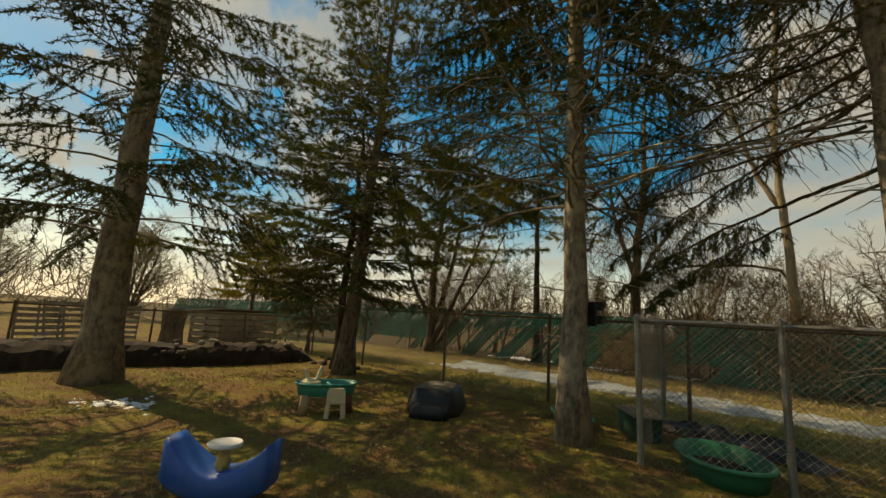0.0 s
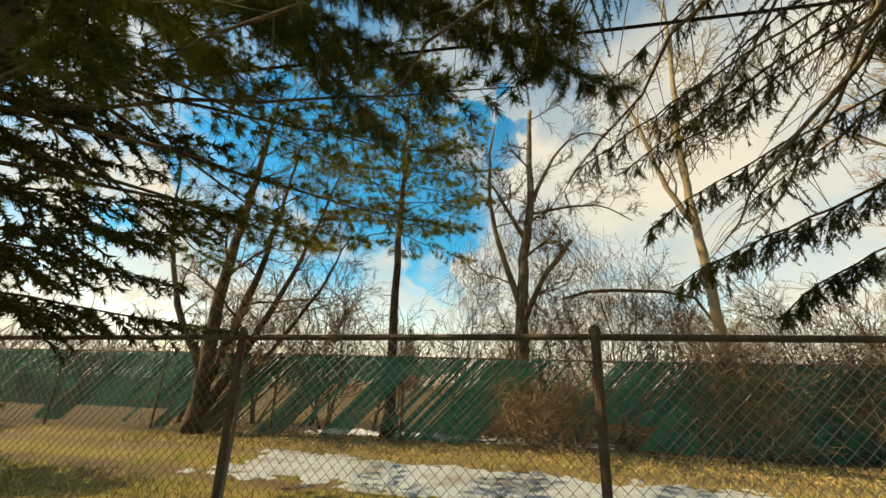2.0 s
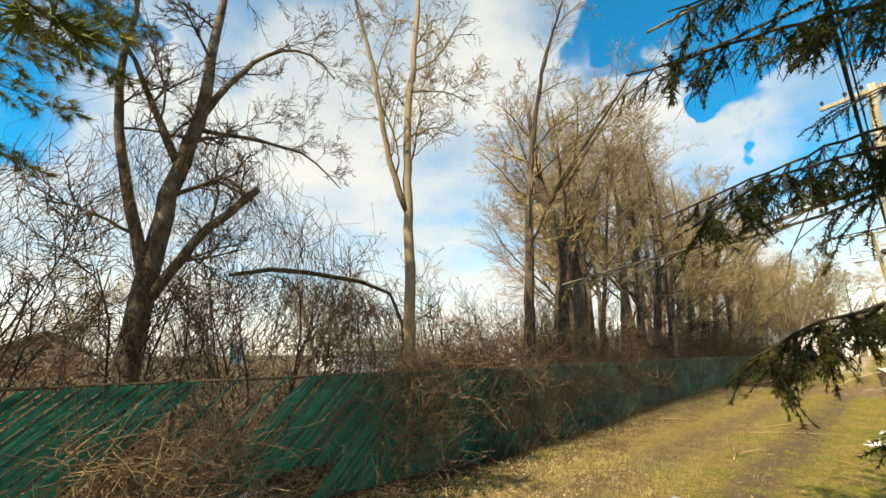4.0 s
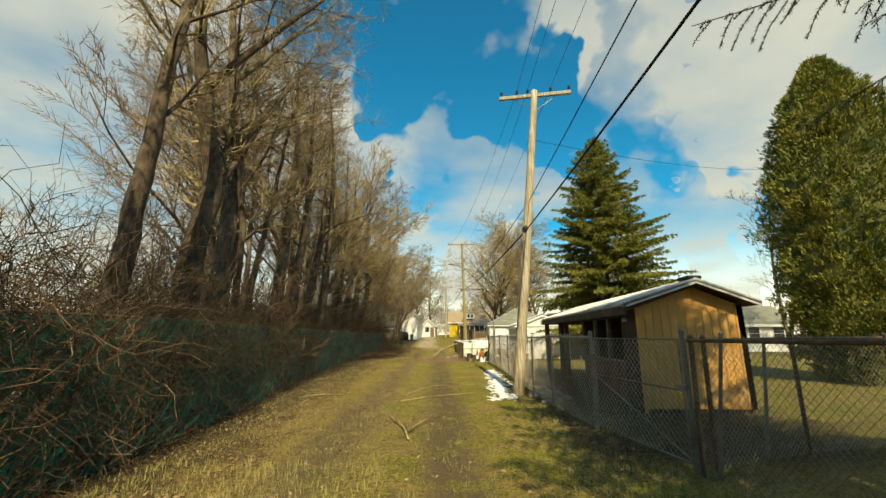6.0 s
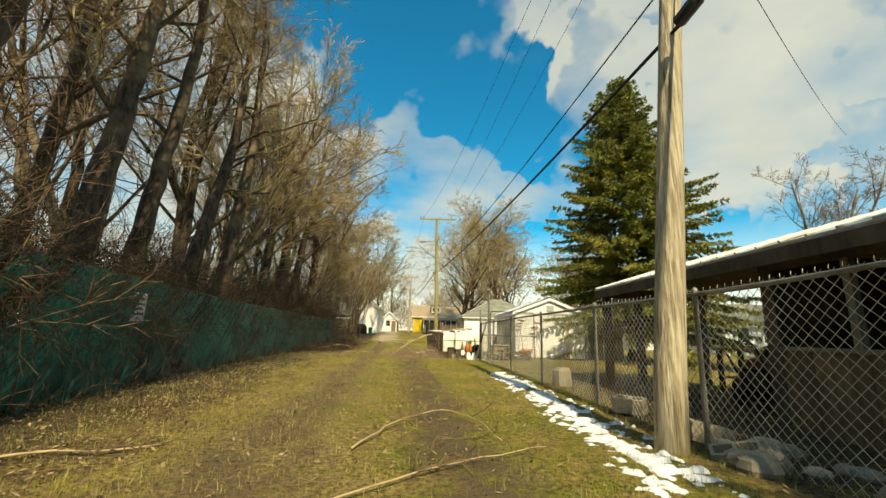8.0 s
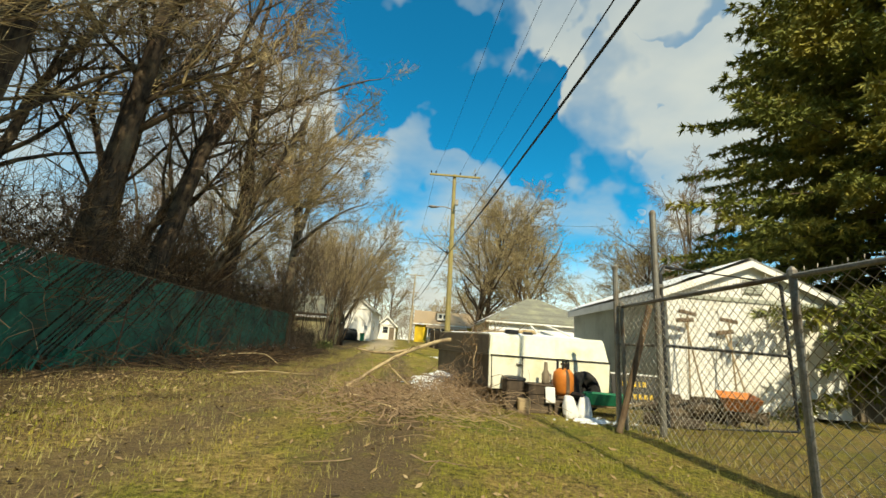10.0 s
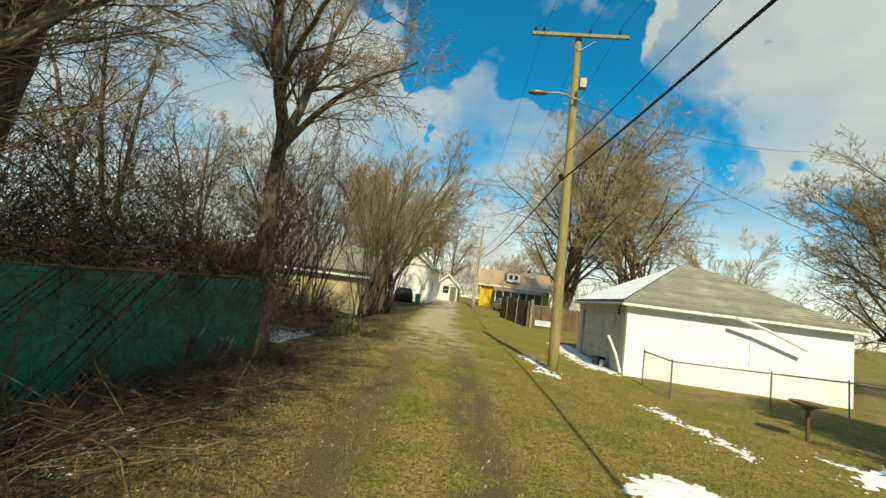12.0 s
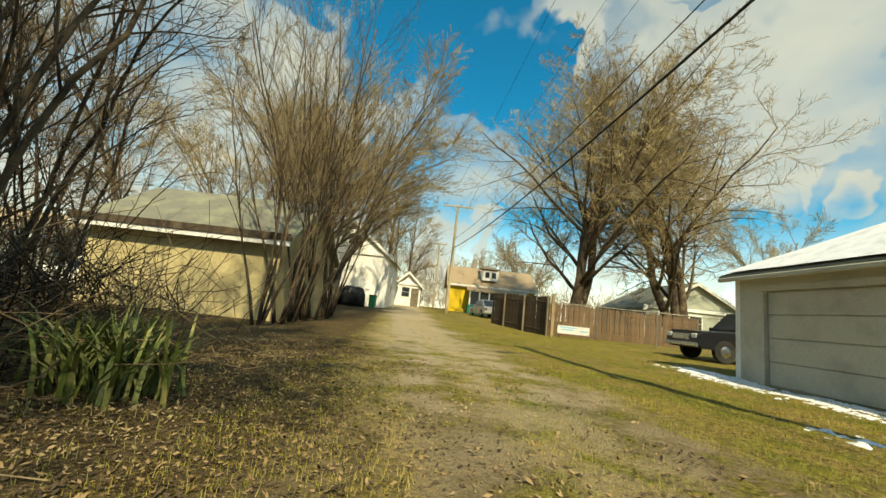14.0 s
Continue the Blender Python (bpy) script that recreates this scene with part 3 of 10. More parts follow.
def part(name, geo, material, parent=None, label="", smooth=False):
    """Links a mesh as one object under its thing."""
    ob = new(name, geo if isinstance(geo, bpy.types.Mesh) else geo.mesh(name, material, smooth))
    if parent is not None:
        ob.parent = parent
    if label:
        ob["label"] = label
    return ob


def thing(name, label, category, at=(0, 0, 0), rz=0.0, group="", kind=""):
    """An empty at a thing's base, which holds its parts."""
    ob = new(name)
    ob.empty_display_size = 0.2
    ob.matrix_world = pose(*at, 0, 0, rz)
    return tagged(ob, label, category, group, kind)


RISE_Y = [-900, 33, 40, 48, 61, 73, 83, 110, 900]
RISE_Z = [0, 0, 0.13, 0.12, 0.36, 0.9, 1.3, 1.7, 1.7]


def gz(x, y):
    """Height of the ground."""
    z = float(np.interp(y, RISE_Y, RISE_Z))
    if abs(x) < 16 and -30 < y < 64:
        z += 0.035 * noise.noise((x * 0.55, y * 0.55, 3.1)) + 0.018 * noise.noise((x * 1.9, y * 1.9, 7.7))
    return z


def west_x(y):
    """The line of the green fence."""
    return float(np.interp(y, [-40, -12, -5, 0, 5, 10, 15, 20, 30, 38, 60], [-0.8, -3.0, -3.75, -4.2, -4.6, -5.35, -6.2, -6.75, -7.25, -7.75, -9]))


def rot2(x, y, a):
    return x * math.cos(a) - y * math.sin(a), x * math.sin(a) + y * math.cos(a)


# ---- ground ----
def build_ground():
    xs = np.unique(np.concatenate([np.linspace(-700, -60, 9), np.linspace(-60, -14, 18), np.arange(-14, 14.01, 0.35), np.linspace(14, 60, 18), np.linspace(60, 700, 9)]))
    ys = np.unique(np.concatenate([np.linspace(-700, -60, 9), np.linspace(-60, -22, 14), np.arange(-22, 64.01, 0.35), np.linspace(64, 130, 26), np.linspace(130, 1200, 12)]))
    g = Geo()
    g.v = [(float(x), float(y), gz(x, y)) for y in ys for x in xs]
    n = len(xs)
    g.f = [(j * n + i, j * n + i + 1, (j + 1) * n + i + 1, (j + 1) * n + i) for j in range(len(ys) - 1) for i in range(n - 1)]
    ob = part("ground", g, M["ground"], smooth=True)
    tagged(ob, "dry winter turf with bare wheel tracks and leaf litter", "ground", kind="structure")


build_ground()


# ---- fences ----
def mesh_wires(g, a, b, h, step=0.075, r=0.0022, z0=0.03, both=True):
    """Diagonal wires of a chain-link panel from a to b."""
    ax, ay, bx, by = *a, *b
    L = math.hypot(bx - ax, by - ay)
    za, zb = gz(ax, ay), gz(bx, by)

    def at(s, z):
        k = s / L
        return (ax + (bx - ax) * k, ay + (by - ay) * k, za + (zb - za) * k + z0 + z)

    hh = h - z0
    for sign in (1, -1) if both else (-1,):
        s0 = -hh
        while s0 < L:
            p, q = (s0, 0.0), (s0 + hh, hh)
            if p[0] < 0:
                p = (0.0, -s0)
            if q[0] > L:
                q = (L, L - s0)
            if q[0] - p[0] > 0.02:
                if sign > 0:
                    g.tube([at(*p), at(*q)], r, 3, False)
                else:
                    g.tube([at(L - p[0], p[1]), at(L - q[0], q[1])], r, 3, False)
            s0 += step
    # knuckles along the top edge
    s = 0.0
    while s < L:
        x, y, z = at(s, hh)
        g.tube([(x, y, z - 0.005), (x + 0.006, y, z + 0.028)], r, 3, False)
        s += step


def post_mesh(h, r, cap=True):
    g = Geo()
    g.tube([(0, 0, -0.1), (0, 0, h)], r, 8)
    if cap:
        g.lathe([(r * 1.25, h - 0.03), (r * 1.25, h + 0.012), (r * 0.7, h + 0.035), (r * 0.1, h + 0.045)], sides=8)
    return g


def chain_fence(label, pts, h, post_r=0.028, rail=True, step=0.075, mat="steel", tilt=0.0, mesh=True, gauge=0.002, wire_mat="wire"):
    fence = thing("chain_link_fence", label, "fence", (pts[0][0], pts[0][1], 0))
    inv = fence.matrix_world.inverted()
    pm = post_mesh(h, post_r).mesh("post", M[mat])
    for i, (x, y) in enumerate(pts):
        po = part("post", pm, None, fence)
        po.matrix_local = inv @ pose(x, y, gz(x, y), random.uniform(-tilt, tilt), random.uniform(-tilt, tilt), random.uniform(0, 90))
    ox, oy = pts[0]
    if rail:
        for a, b in zip(pts, pts[1:]):
            g = Geo()
            za, zb = gz(*a) + h - 0.03, gz(*b) + h - 0.03
            mid = ((a[0] + b[0]) / 2 - ox, (a[1] + b[1]) / 2 - oy, (za + zb) / 2 + random.uniform(-0.012, 0.004))
            g.tube([(a[0] - ox, a[1] - oy, za), mid, (b[0] - ox, b[1] - oy, zb)], 0.021, 7)
            part("top_rail", g, M[mat], fence)
    if mesh:
        g = Geo()
        for a, b in zip(pts, pts[1:]):
            mesh_wires(g, a, b, h, step, gauge)
        g.v = [(x - ox, y - oy, z) for x, y, z in g.v]
        tagged(part("wire_mesh", g, M[wire_mat], fence, "diamond mesh of weathered galvanised wire"), kind="stuff")
    return fence


FH = 1.5
chain_fence("rusty chain link fence with a top rail beside the yard", [(2.6, -12.0), (2.74, -9.05), (2.86, -6.07), (2.84, -3.63), (2.8, -1.45), (2.72, 1.1), (2.48, 3.75)], FH, 0.028, tilt=1.5, mat="rusty")
chain_fence("grey chain link fence along the turf lane", [(2.02, 5.87), (1.78, 7.96), (1.74, 10.1), (1.68, 12.4), (1.64, 15.1), (1.6, 18.0), (1.5, 20.4), (1.42, 22.7)], FH, 0.026, tilt=1.2, step=0.095, gauge=0.003, wire_mat="wire_bright")
chain_fence("dark chain link fence between two back yards", [(2.75, 3.95), (4.3, 4.6), (5.9, 5.0), (8.5, 5.4), (11.5, 5.8)], FH, 0.026, mat="rusty", tilt=2)
chain_fence("low chain link fence across the back yard", [(2.7, -11.6), (4.6, -12.1), (6.8, -12.3), (9.2, -12.4), (12.5, -12.2)], 1.15, 0.024, mat="rusty", tilt=2)
chain_fence("low chain link fence beside the white garage", [(2.95, 41.0), (3.0, 39.25), (5.6, 39.5), (7.8, 39.9), (9.9, 40.4), (12.2, 40.9)], 1.0, 0.02, tilt=1.5, step=0.09)
chain_fence("chain link fence in front of a board fence", [(1.95, 60.6), (4.2, 60.3), (6.9, 59.5), (9.8, 58.9)], 1.8, 0.03, step=0.16)


chain_fence("galvanised chain link pen standing beside the spruce", [(2.95, -1.75), (5.1, -1.5), (5.02, -0.32), (5.3, 1.6)], 1.48, 0.032, tilt=0.6, gauge=0.0016)


def gate(label, a, b, h, mat="steel"):
    """A framed chain-link gate with a middle bar and a brace."""
    ga = thing("chain_link_gate", label, "gate", (a[0], a[1], 0))
    L = math.hypot(b[0] - a[0], b[1] - a[1])
    ga.matrix_world = pose(a[0], a[1], gz(*a), 0, 0, math.degrees(math.atan2(b[1] - a[1], b[0] - a[0])))
    for s in (0.0, L):
        part("gate_post", Geo().tube([(s, 0, -0.1), (s, 0, h + 0.06)], 0.03, 10).lathe([(0.036, h + 0.03), (0.036, h + 0.06), (0.015, h + 0.085)], (s, 0, 0), 10), M[mat], ga)
    part("gate_frame", Geo().tube([(0.08, 0, 0.08), (0.08, 0, h - 0.04), (L - 0.08, 0, h - 0.04), (L - 0.08, 0, 0.08), (0.08, 0, 0.08)], 0.016, 7), M[mat], ga)
    part("middle_bar", Geo().tube([(0.08, 0, h * 0.58), (L - 0.08, 0, h * 0.58)], 0.013, 7), M[mat], ga)
    part("brace", Geo().tube([(0.1, 0.02, h * 0.56), (L - 0.1, 0.02, 0.1)], 0.014, 7), M[mat], ga)
    for z in (0.25, h - 0.3):
        part("hinge", Geo().box((0.04, 0, z), (0.13, 0.05, 0.05), 0, 0.008), M["steel"], ga)
    part("latch", Geo().box((L - 0.05, -0.03, h * 0.6), (0.12, 0.04, 0.08), 0, 0.008), M["steel"], ga)
    g = Geo()
    mesh_wires(g, (0.1, 0), (L - 0.1, 0), h - 0.06, 0.095, 0.003, 0.09)
    tagged(part("wire_mesh", g, M["wire_bright"], ga, "diamond mesh of weathered wire"), kind="stuff")
    return ga


gate("galvanised chain link gate with a diagonal brace beside a shed", (2.02, 5.87), (2.47, 3.83), FH)

# leaning steel posts beside the gate
for x, y, lx, h in ((2.62, 3.7, 6, 1.55), (3.7, 4.5, 5, 1.45)):
    p = part("steel_post", Geo().tube([(0, 0, -0.1), (0, 0, h)], 0.021, 8).lathe([(0.026, h - 0.02), (0.026, h + 0.015), (0.008, h + 0.04)], sides=8), M["steel"])
    p.matrix_world = pose(x, y, gz(x, y), lx * 0.6, lx)
    tagged(p, "leaning grey steel fence post beside the gate", "fence post", "loose posts by the gate")


def green_fence():
    """Chain link woven full of green slats, with worn gaps."""
    fence = thing("slatted_fence", "worn green plastic slats woven through a tall chain link fence", "fence", (west_x(0), 0, 0))
    ox = west_x(0)
    H = 1.78
    ys = [-40 + 3.0 * i for i in range(27)]
    pm = post_mesh(H, 0.03).mesh("post", M["rusty"])
    for y in ys:
        po = part("post", pm, None, fence)
        po.location = (west_x(y) - ox, y, gz(west_x(y), y))
    for a, b in zip(ys, ys[1:]):
        part("top_rail", Geo().tube([(west_x(a) - ox, a, gz(0, a) + H - 0.02), (west_x(b) - ox, b, gz(0, b) + H - 0.02)], 0.02, 6), M["rusty"], fence)
    g = Geo()
    for a, b in zip(ys, ys[1:]):
        mesh_wires(g, (west_x(a), a), (west_x(b), b), H, 0.14, 0.003, 0.05)
    g.v = [(x - ox, y, z) for x, y, z in g.v]
    tagged(part("wire_mesh", g, M["wire"], fence, "diamond mesh of rusty wire"), kind="stuff")
    full = Geo().box((0, 0, 0.5), (0.006, 0.036, 1.0), 0, 0.0).mesh("slat", M["slat"])
    rest = Geo()
    rng = random.Random(5)
    pitch = 0.058
    y = -39.5
    count = 0
    while y < 38.2:
        lo, hi = 0.04, H - 0.03
        keep = rng.random()
        cl = noise.noise((y * 0.9, 2.0, 0.0))
        show = keep < 0.985
        if y < -13:
            lo = 0.12 if cl > 0.1 else 0.45
        elif y < -5.5:
            # torn stretches whose lower halves are gone
            for a, b, cut in ((-12.7, -11.9, 1.1), (-11.2, -10.5, 0.95), (-9.75, -8.9, 1.05), (-8.25, -7.35, 1.2)):
                if a < y < b:
                    lo = cut + 0.25 * rng.random() if keep > 0.16 else 0.2
        elif y < -4.1:
            show = keep < 0.08
        elif y < -1.4:
            show = keep < 0.8
            lo = 0.5 if cl < 0 else 0.05
        else:
            if cl < -0.1:
                lo = 0.1 + 0.35 * rng.random()
            if noise.noise((y * 0.6, 9.0, 0.0)) > 0.12:
                show = keep < 0.72
            if y > 2 and rng.random() < 0.2:
                hi = H - rng.uniform(0.2, 1.0)
            if cl > 0.42:
                hi = H - 0.3 * rng.random()
        if show:
            # slats lean with their tops to the north; y is the foot, the top stands H further on
            hi = min(hi, 38.3 - y)
            y0, y1 = y + lo, y + hi
            if hi - lo > 0.08:
                length = (hi - lo) * math.sqrt(2)
                dx = west_x(y1) - west_x(y0)
                sag = rng.uniform(-1.2, 1.2)
                m = pose(west_x(y0) - ox + rng.uniform(-0.006, 0.006), y0, gz(west_x(y0), y0) + lo, -45 + sag * 0.4, math.degrees(math.atan2(dx, length)), 0) @ Matrix.Diagonal((1, 1, length, 1))
                if -9.5 < y < 13.0 and count < 300:
                    s = part("slat", full, None, fence)
                    s.matrix_local = m
                    count += 1
                else:
                    rest.box((0, 0, 0.5), (0.006, 0.036 if y < 13 else 0.042, 1.0), m=m)
        y += pitch
    tagged(part("slats", rest, M["slat"], fence, "green plastic slats"), kind="stuff")
    # slats that slid out and hang loose at the foot
    loose = Geo()
    for _ in range(420):
        y = rng.choice([rng.uniform(1, 16), rng.uniform(16, 32), rng.uniform(1, 9)])
        x = west_x(y) + rng.uniform(0.03, 0.24)
        length = rng.uniform(0.2, 0.75)
        loose.box((0, 0, 0.5), (0.005, 0.038, 1.0), m=pose(x - ox, y, gz(x, y) + 0.01, rng.uniform(-60, -5), rng.uniform(-35, 5), rng.uniform(-25, 25)) @ Matrix.Diagonal((1, 1, length, 1)))
    tagged(part("loose_slats", loose, M["slat"], fence, "bent green slats hanging loose at the foot"), kind="stuff")


green_fence()

# a notice on the green fence
sg = thing("notice_board", "small weathered notice board wired to the green fence", "sign", (west_x(13.2) + 0.07, 13.2, 1.28), 0)
part("panel", Geo().box((0, 0, 0), (0.012, 0.36, 0.48), 0, 0.004), M["sign_white"], sg)
for k, w in enumerate((0.24, 0.28, 0.2, 0.26)):
    part("text_bar", Geo().box((0.009, 0, 0.14 - k * 0.085), (0.004, w, 0.03)), M["wood_grey"], sg)


# ---- buildings ----
def wall(g, a, b, z0, z1, t=0.12):
    """A straight wall from a to b, of thickness t, to the left of the way."""
    dx, dy = b[0] - a[0], b[1] - a[1]
    L = math.hypot(dx, dy)
    nx, ny = -dy / L * t, dx / L * t
    g.prism([(a[0], a[1], z0), (b[0], b[1], z0), (b[0] + nx, b[1] + ny, z0), (a[0] + nx, a[1] + ny, z0)], (0, 0, z1 - z0))
    return g


def slab(g, pts, d):
    """A roof plane of four or three corners, thickened downwards by d."""
    return g.prism(pts, (0, 0, -d))


def tool_shed():
    """Orange plywood gable front, dark boarded side, metal roof that runs on over an open bay."""
    x0, x1, y0, y1 = 3.46, 5.62, 7.4, 11.2
    ze, za, xm = 2.14, 2.58, 4.6
    s = thing("tool_shed", "orange plywood shed with a dark side and metal roof", "shed", (x0, y0, 0))
    o = Vector((-x0, -y0, 0))

    def P(name, g, mat, lab=""):
        g.v = [(v[0] - x0, v[1] - y0, v[2]) for v in g.v]
        return part(name, g, M[mat], s, lab)

    # front boards with grooves
    n = 13
    w = (x1 - x0) / n
    for i in range(n):
        a, b = x0 + i * w + 0.004, x0 + (i + 1) * w - 0.004

        def top(x):
            return za - 0.06 - (za - ze) * abs(x - xm) / (xm - x0 if x < xm else x1 - xm)

        pts = [(a, y0, 0.08), (b, y0, 0.08), (b, y0, top(b))] + ([(xm, y0, top(xm))] if a < xm < b else []) + [(a, y0, top(a))]
        P("board", Geo().prism(pts, (0, 0.022, 0)), "ply_orange")
    g = Geo()
    wall(g, (x0 + 0.1, y0 + 0.03), (x1, y0 + 0.03), 0.0, ze - 0.1, 0.08)
    P("front_backing", g, "wood_dark")
    # lane side: boards to half height, a long unglazed opening above them between posts
    for i in range(19):
        y = y0 + 0.03 + i * 0.2
        open_bay = 4 <= i < 18
        P("side_board", Geo().box((x0 + 0.01, y + 0.1, 0.45 if open_bay else 1.05), (0.03, 0.19, 0.92 if open_bay else 2.1)), "wood_brown" if open_bay else "wood_dark")
    P("sill", Geo().box((x0 + 0.01, y0 + 2.23, 0.93), (0.09, 2.8, 0.05), 0, 0.008), "wood_grey")
    P("opening_header", Geo().box((x0 + 0.01, y0 + 2.23, 2.0), (0.05, 2.8, 0.2)), "wood_dark")
    for dy in (1.7, 2.7):
        P("opening_post", Geo().box((x0 + 0.02, y0 + dy, 1.43), (0.09, 0.09, 0.96), 0, 0.008), "wood_grey")
    g = Geo()
    wall(g, (x1, y0), (x1, y1), 0, ze)
    P("back_side_wall", g, "wood_dark")
    g = Geo()
    wall(g, (x1, y1), (x0, y1), 0, ze)
    P("rear_wall", g, "wood_dark")
    P("corner_trim", Geo().box((x0 + 0.02, y0 - 0.006, 1.05), (0.08, 0.02, 2.1)), "ply_orange")
    # roof: east plane, long west plane that runs on over the open bay
    g = Geo()
    slab(g, [(xm, y0 - 0.3, za + 0.05), (x1 + 0.2, y0 - 0.3, ze + 0.02), (x1 + 0.2, y1 + 4.4, ze + 0.02), (xm, y1 + 4.4, za + 0.05)], 0.045)
    slab(g, [(x0 - 0.35, y0 - 0.3, ze), (xm, y0 - 0.3, za + 0.05), (xm, y1 + 4.4, za + 0.05), (x0 - 0.35, y1 + 4.4, ze)], 0.045)
    roof = P("roof", g, "metal_roof", "ribbed white metal roof")
    # dark underlay, added so that the roof's underside comes out dark
    g = Geo()
    slab(g, [(xm, y0 - 0.27, za), (x1 + 0.18, y0 - 0.27, ze - 0.03), (x1 + 0.18, y1 + 4.36, ze - 0.03), (xm, y1 + 4.36, za)], 0.02)
    slab(g, [(x0 - 0.31, y0 - 0.27, ze - 0.05), (xm, y0 - 0.27, za), (xm, y1 + 4.36, za), (x0 - 0.31, y1 + 4.36, ze - 0.05)], 0.02)
    P("roof_deck", g, "wood_dark", "dark underlay added beneath the metal roof")
    for i in range(14):
        y = y0 - 0.1 + i * 0.61
        g = Geo().tube([(x0 - 0.28, y, ze - 0.115), (xm, y, za - 0.07)], 0.04, 4)
        P("rafter", g, "wood_dark")
    for i in range(26):
        y = y0 - 0.28 + i * 0.335
        g = Geo()
        g.tube([(x0 - 0.36, y, ze + 0.012), (xm, y, za + 0.062), (x1 + 0.21, y, ze + 0.032)], 0.018, 5)
        g.v = [(v[0] - x0, v[1] - y0, v[2]) for v in g.v]
        part("rib", g, M["metal_roof"], roof)
    P("ridge_vent", Geo().box((xm, y0 - 0.05, za + 0.09), (0.3, 0.42, 0.07), 0, 0.02), "black_plastic")
    # fascia and beam of the open bay
    P("fascia", Geo().box((x0 - 0.33, (y0 + y1 + 4.1) / 2, ze - 0.12), (0.04, y1 + 4.7 - y0, 0.2)), "wood_dark")
    P("front_fascia", Geo().prism([(x0 - 0.35, y0 - 0.3, ze - 0.09), (xm, y0 - 0.3, za - 0.04), (xm, y0 - 0.3, za + 0.03), (x0 - 0.35, y0 - 0.3, ze - 0.01)], (0, 0.03, 0)), "metal_roof", "white rake trim")
    P("front_fascia", Geo().prism([(xm, y0 - 0.3, za - 0.04), (x1 + 0.2, y0 - 0.3, ze - 0.07), (x1 + 0.2, y0 - 0.3, ze + 0.01), (xm, y0 - 0.3, za + 0.03)], (0, 0.03, 0)), "metal_roof", "white rake trim")
    for x, y in ((4.0, y1 + 4.1), (5.5, y1 + 4.1), (3.25, y1 + 4.1), (3.3, y1 + 2.0)):
        P("bay_post", Geo().box((x, y, 1.02), (0.15, 0.15, 2.1), 4, 0.012), "wood_dark", "square dark timber post")
    P("bay_beam", Geo().box((4.4, y1 + 4.1, 2.02), (2.5, 0.14, 0.2), 0, 0.01), "wood_dark")
    P("lamp", Geo().lathe([(0.05, 0), (0.07, 0.05), (0.02, 0.1)], (x0 - 0.05, y0 + 0.5, 1.8), 8), "white_paint", "small white lamp on the dark wall")
    P("workbench", Geo().box((x1 - 0.4, y1 + 1.2, 0.85), (0.6, 2.0, 0.06), 0, 0.01).box((x1 - 0.4, y1 + 0.4, 0.42), (0.5, 0.08, 0.8)).box((x1 - 0.4, y1 + 2.0, 0.42), (0.5, 0.08, 0.8)), "wood_grey")


tool_shed()


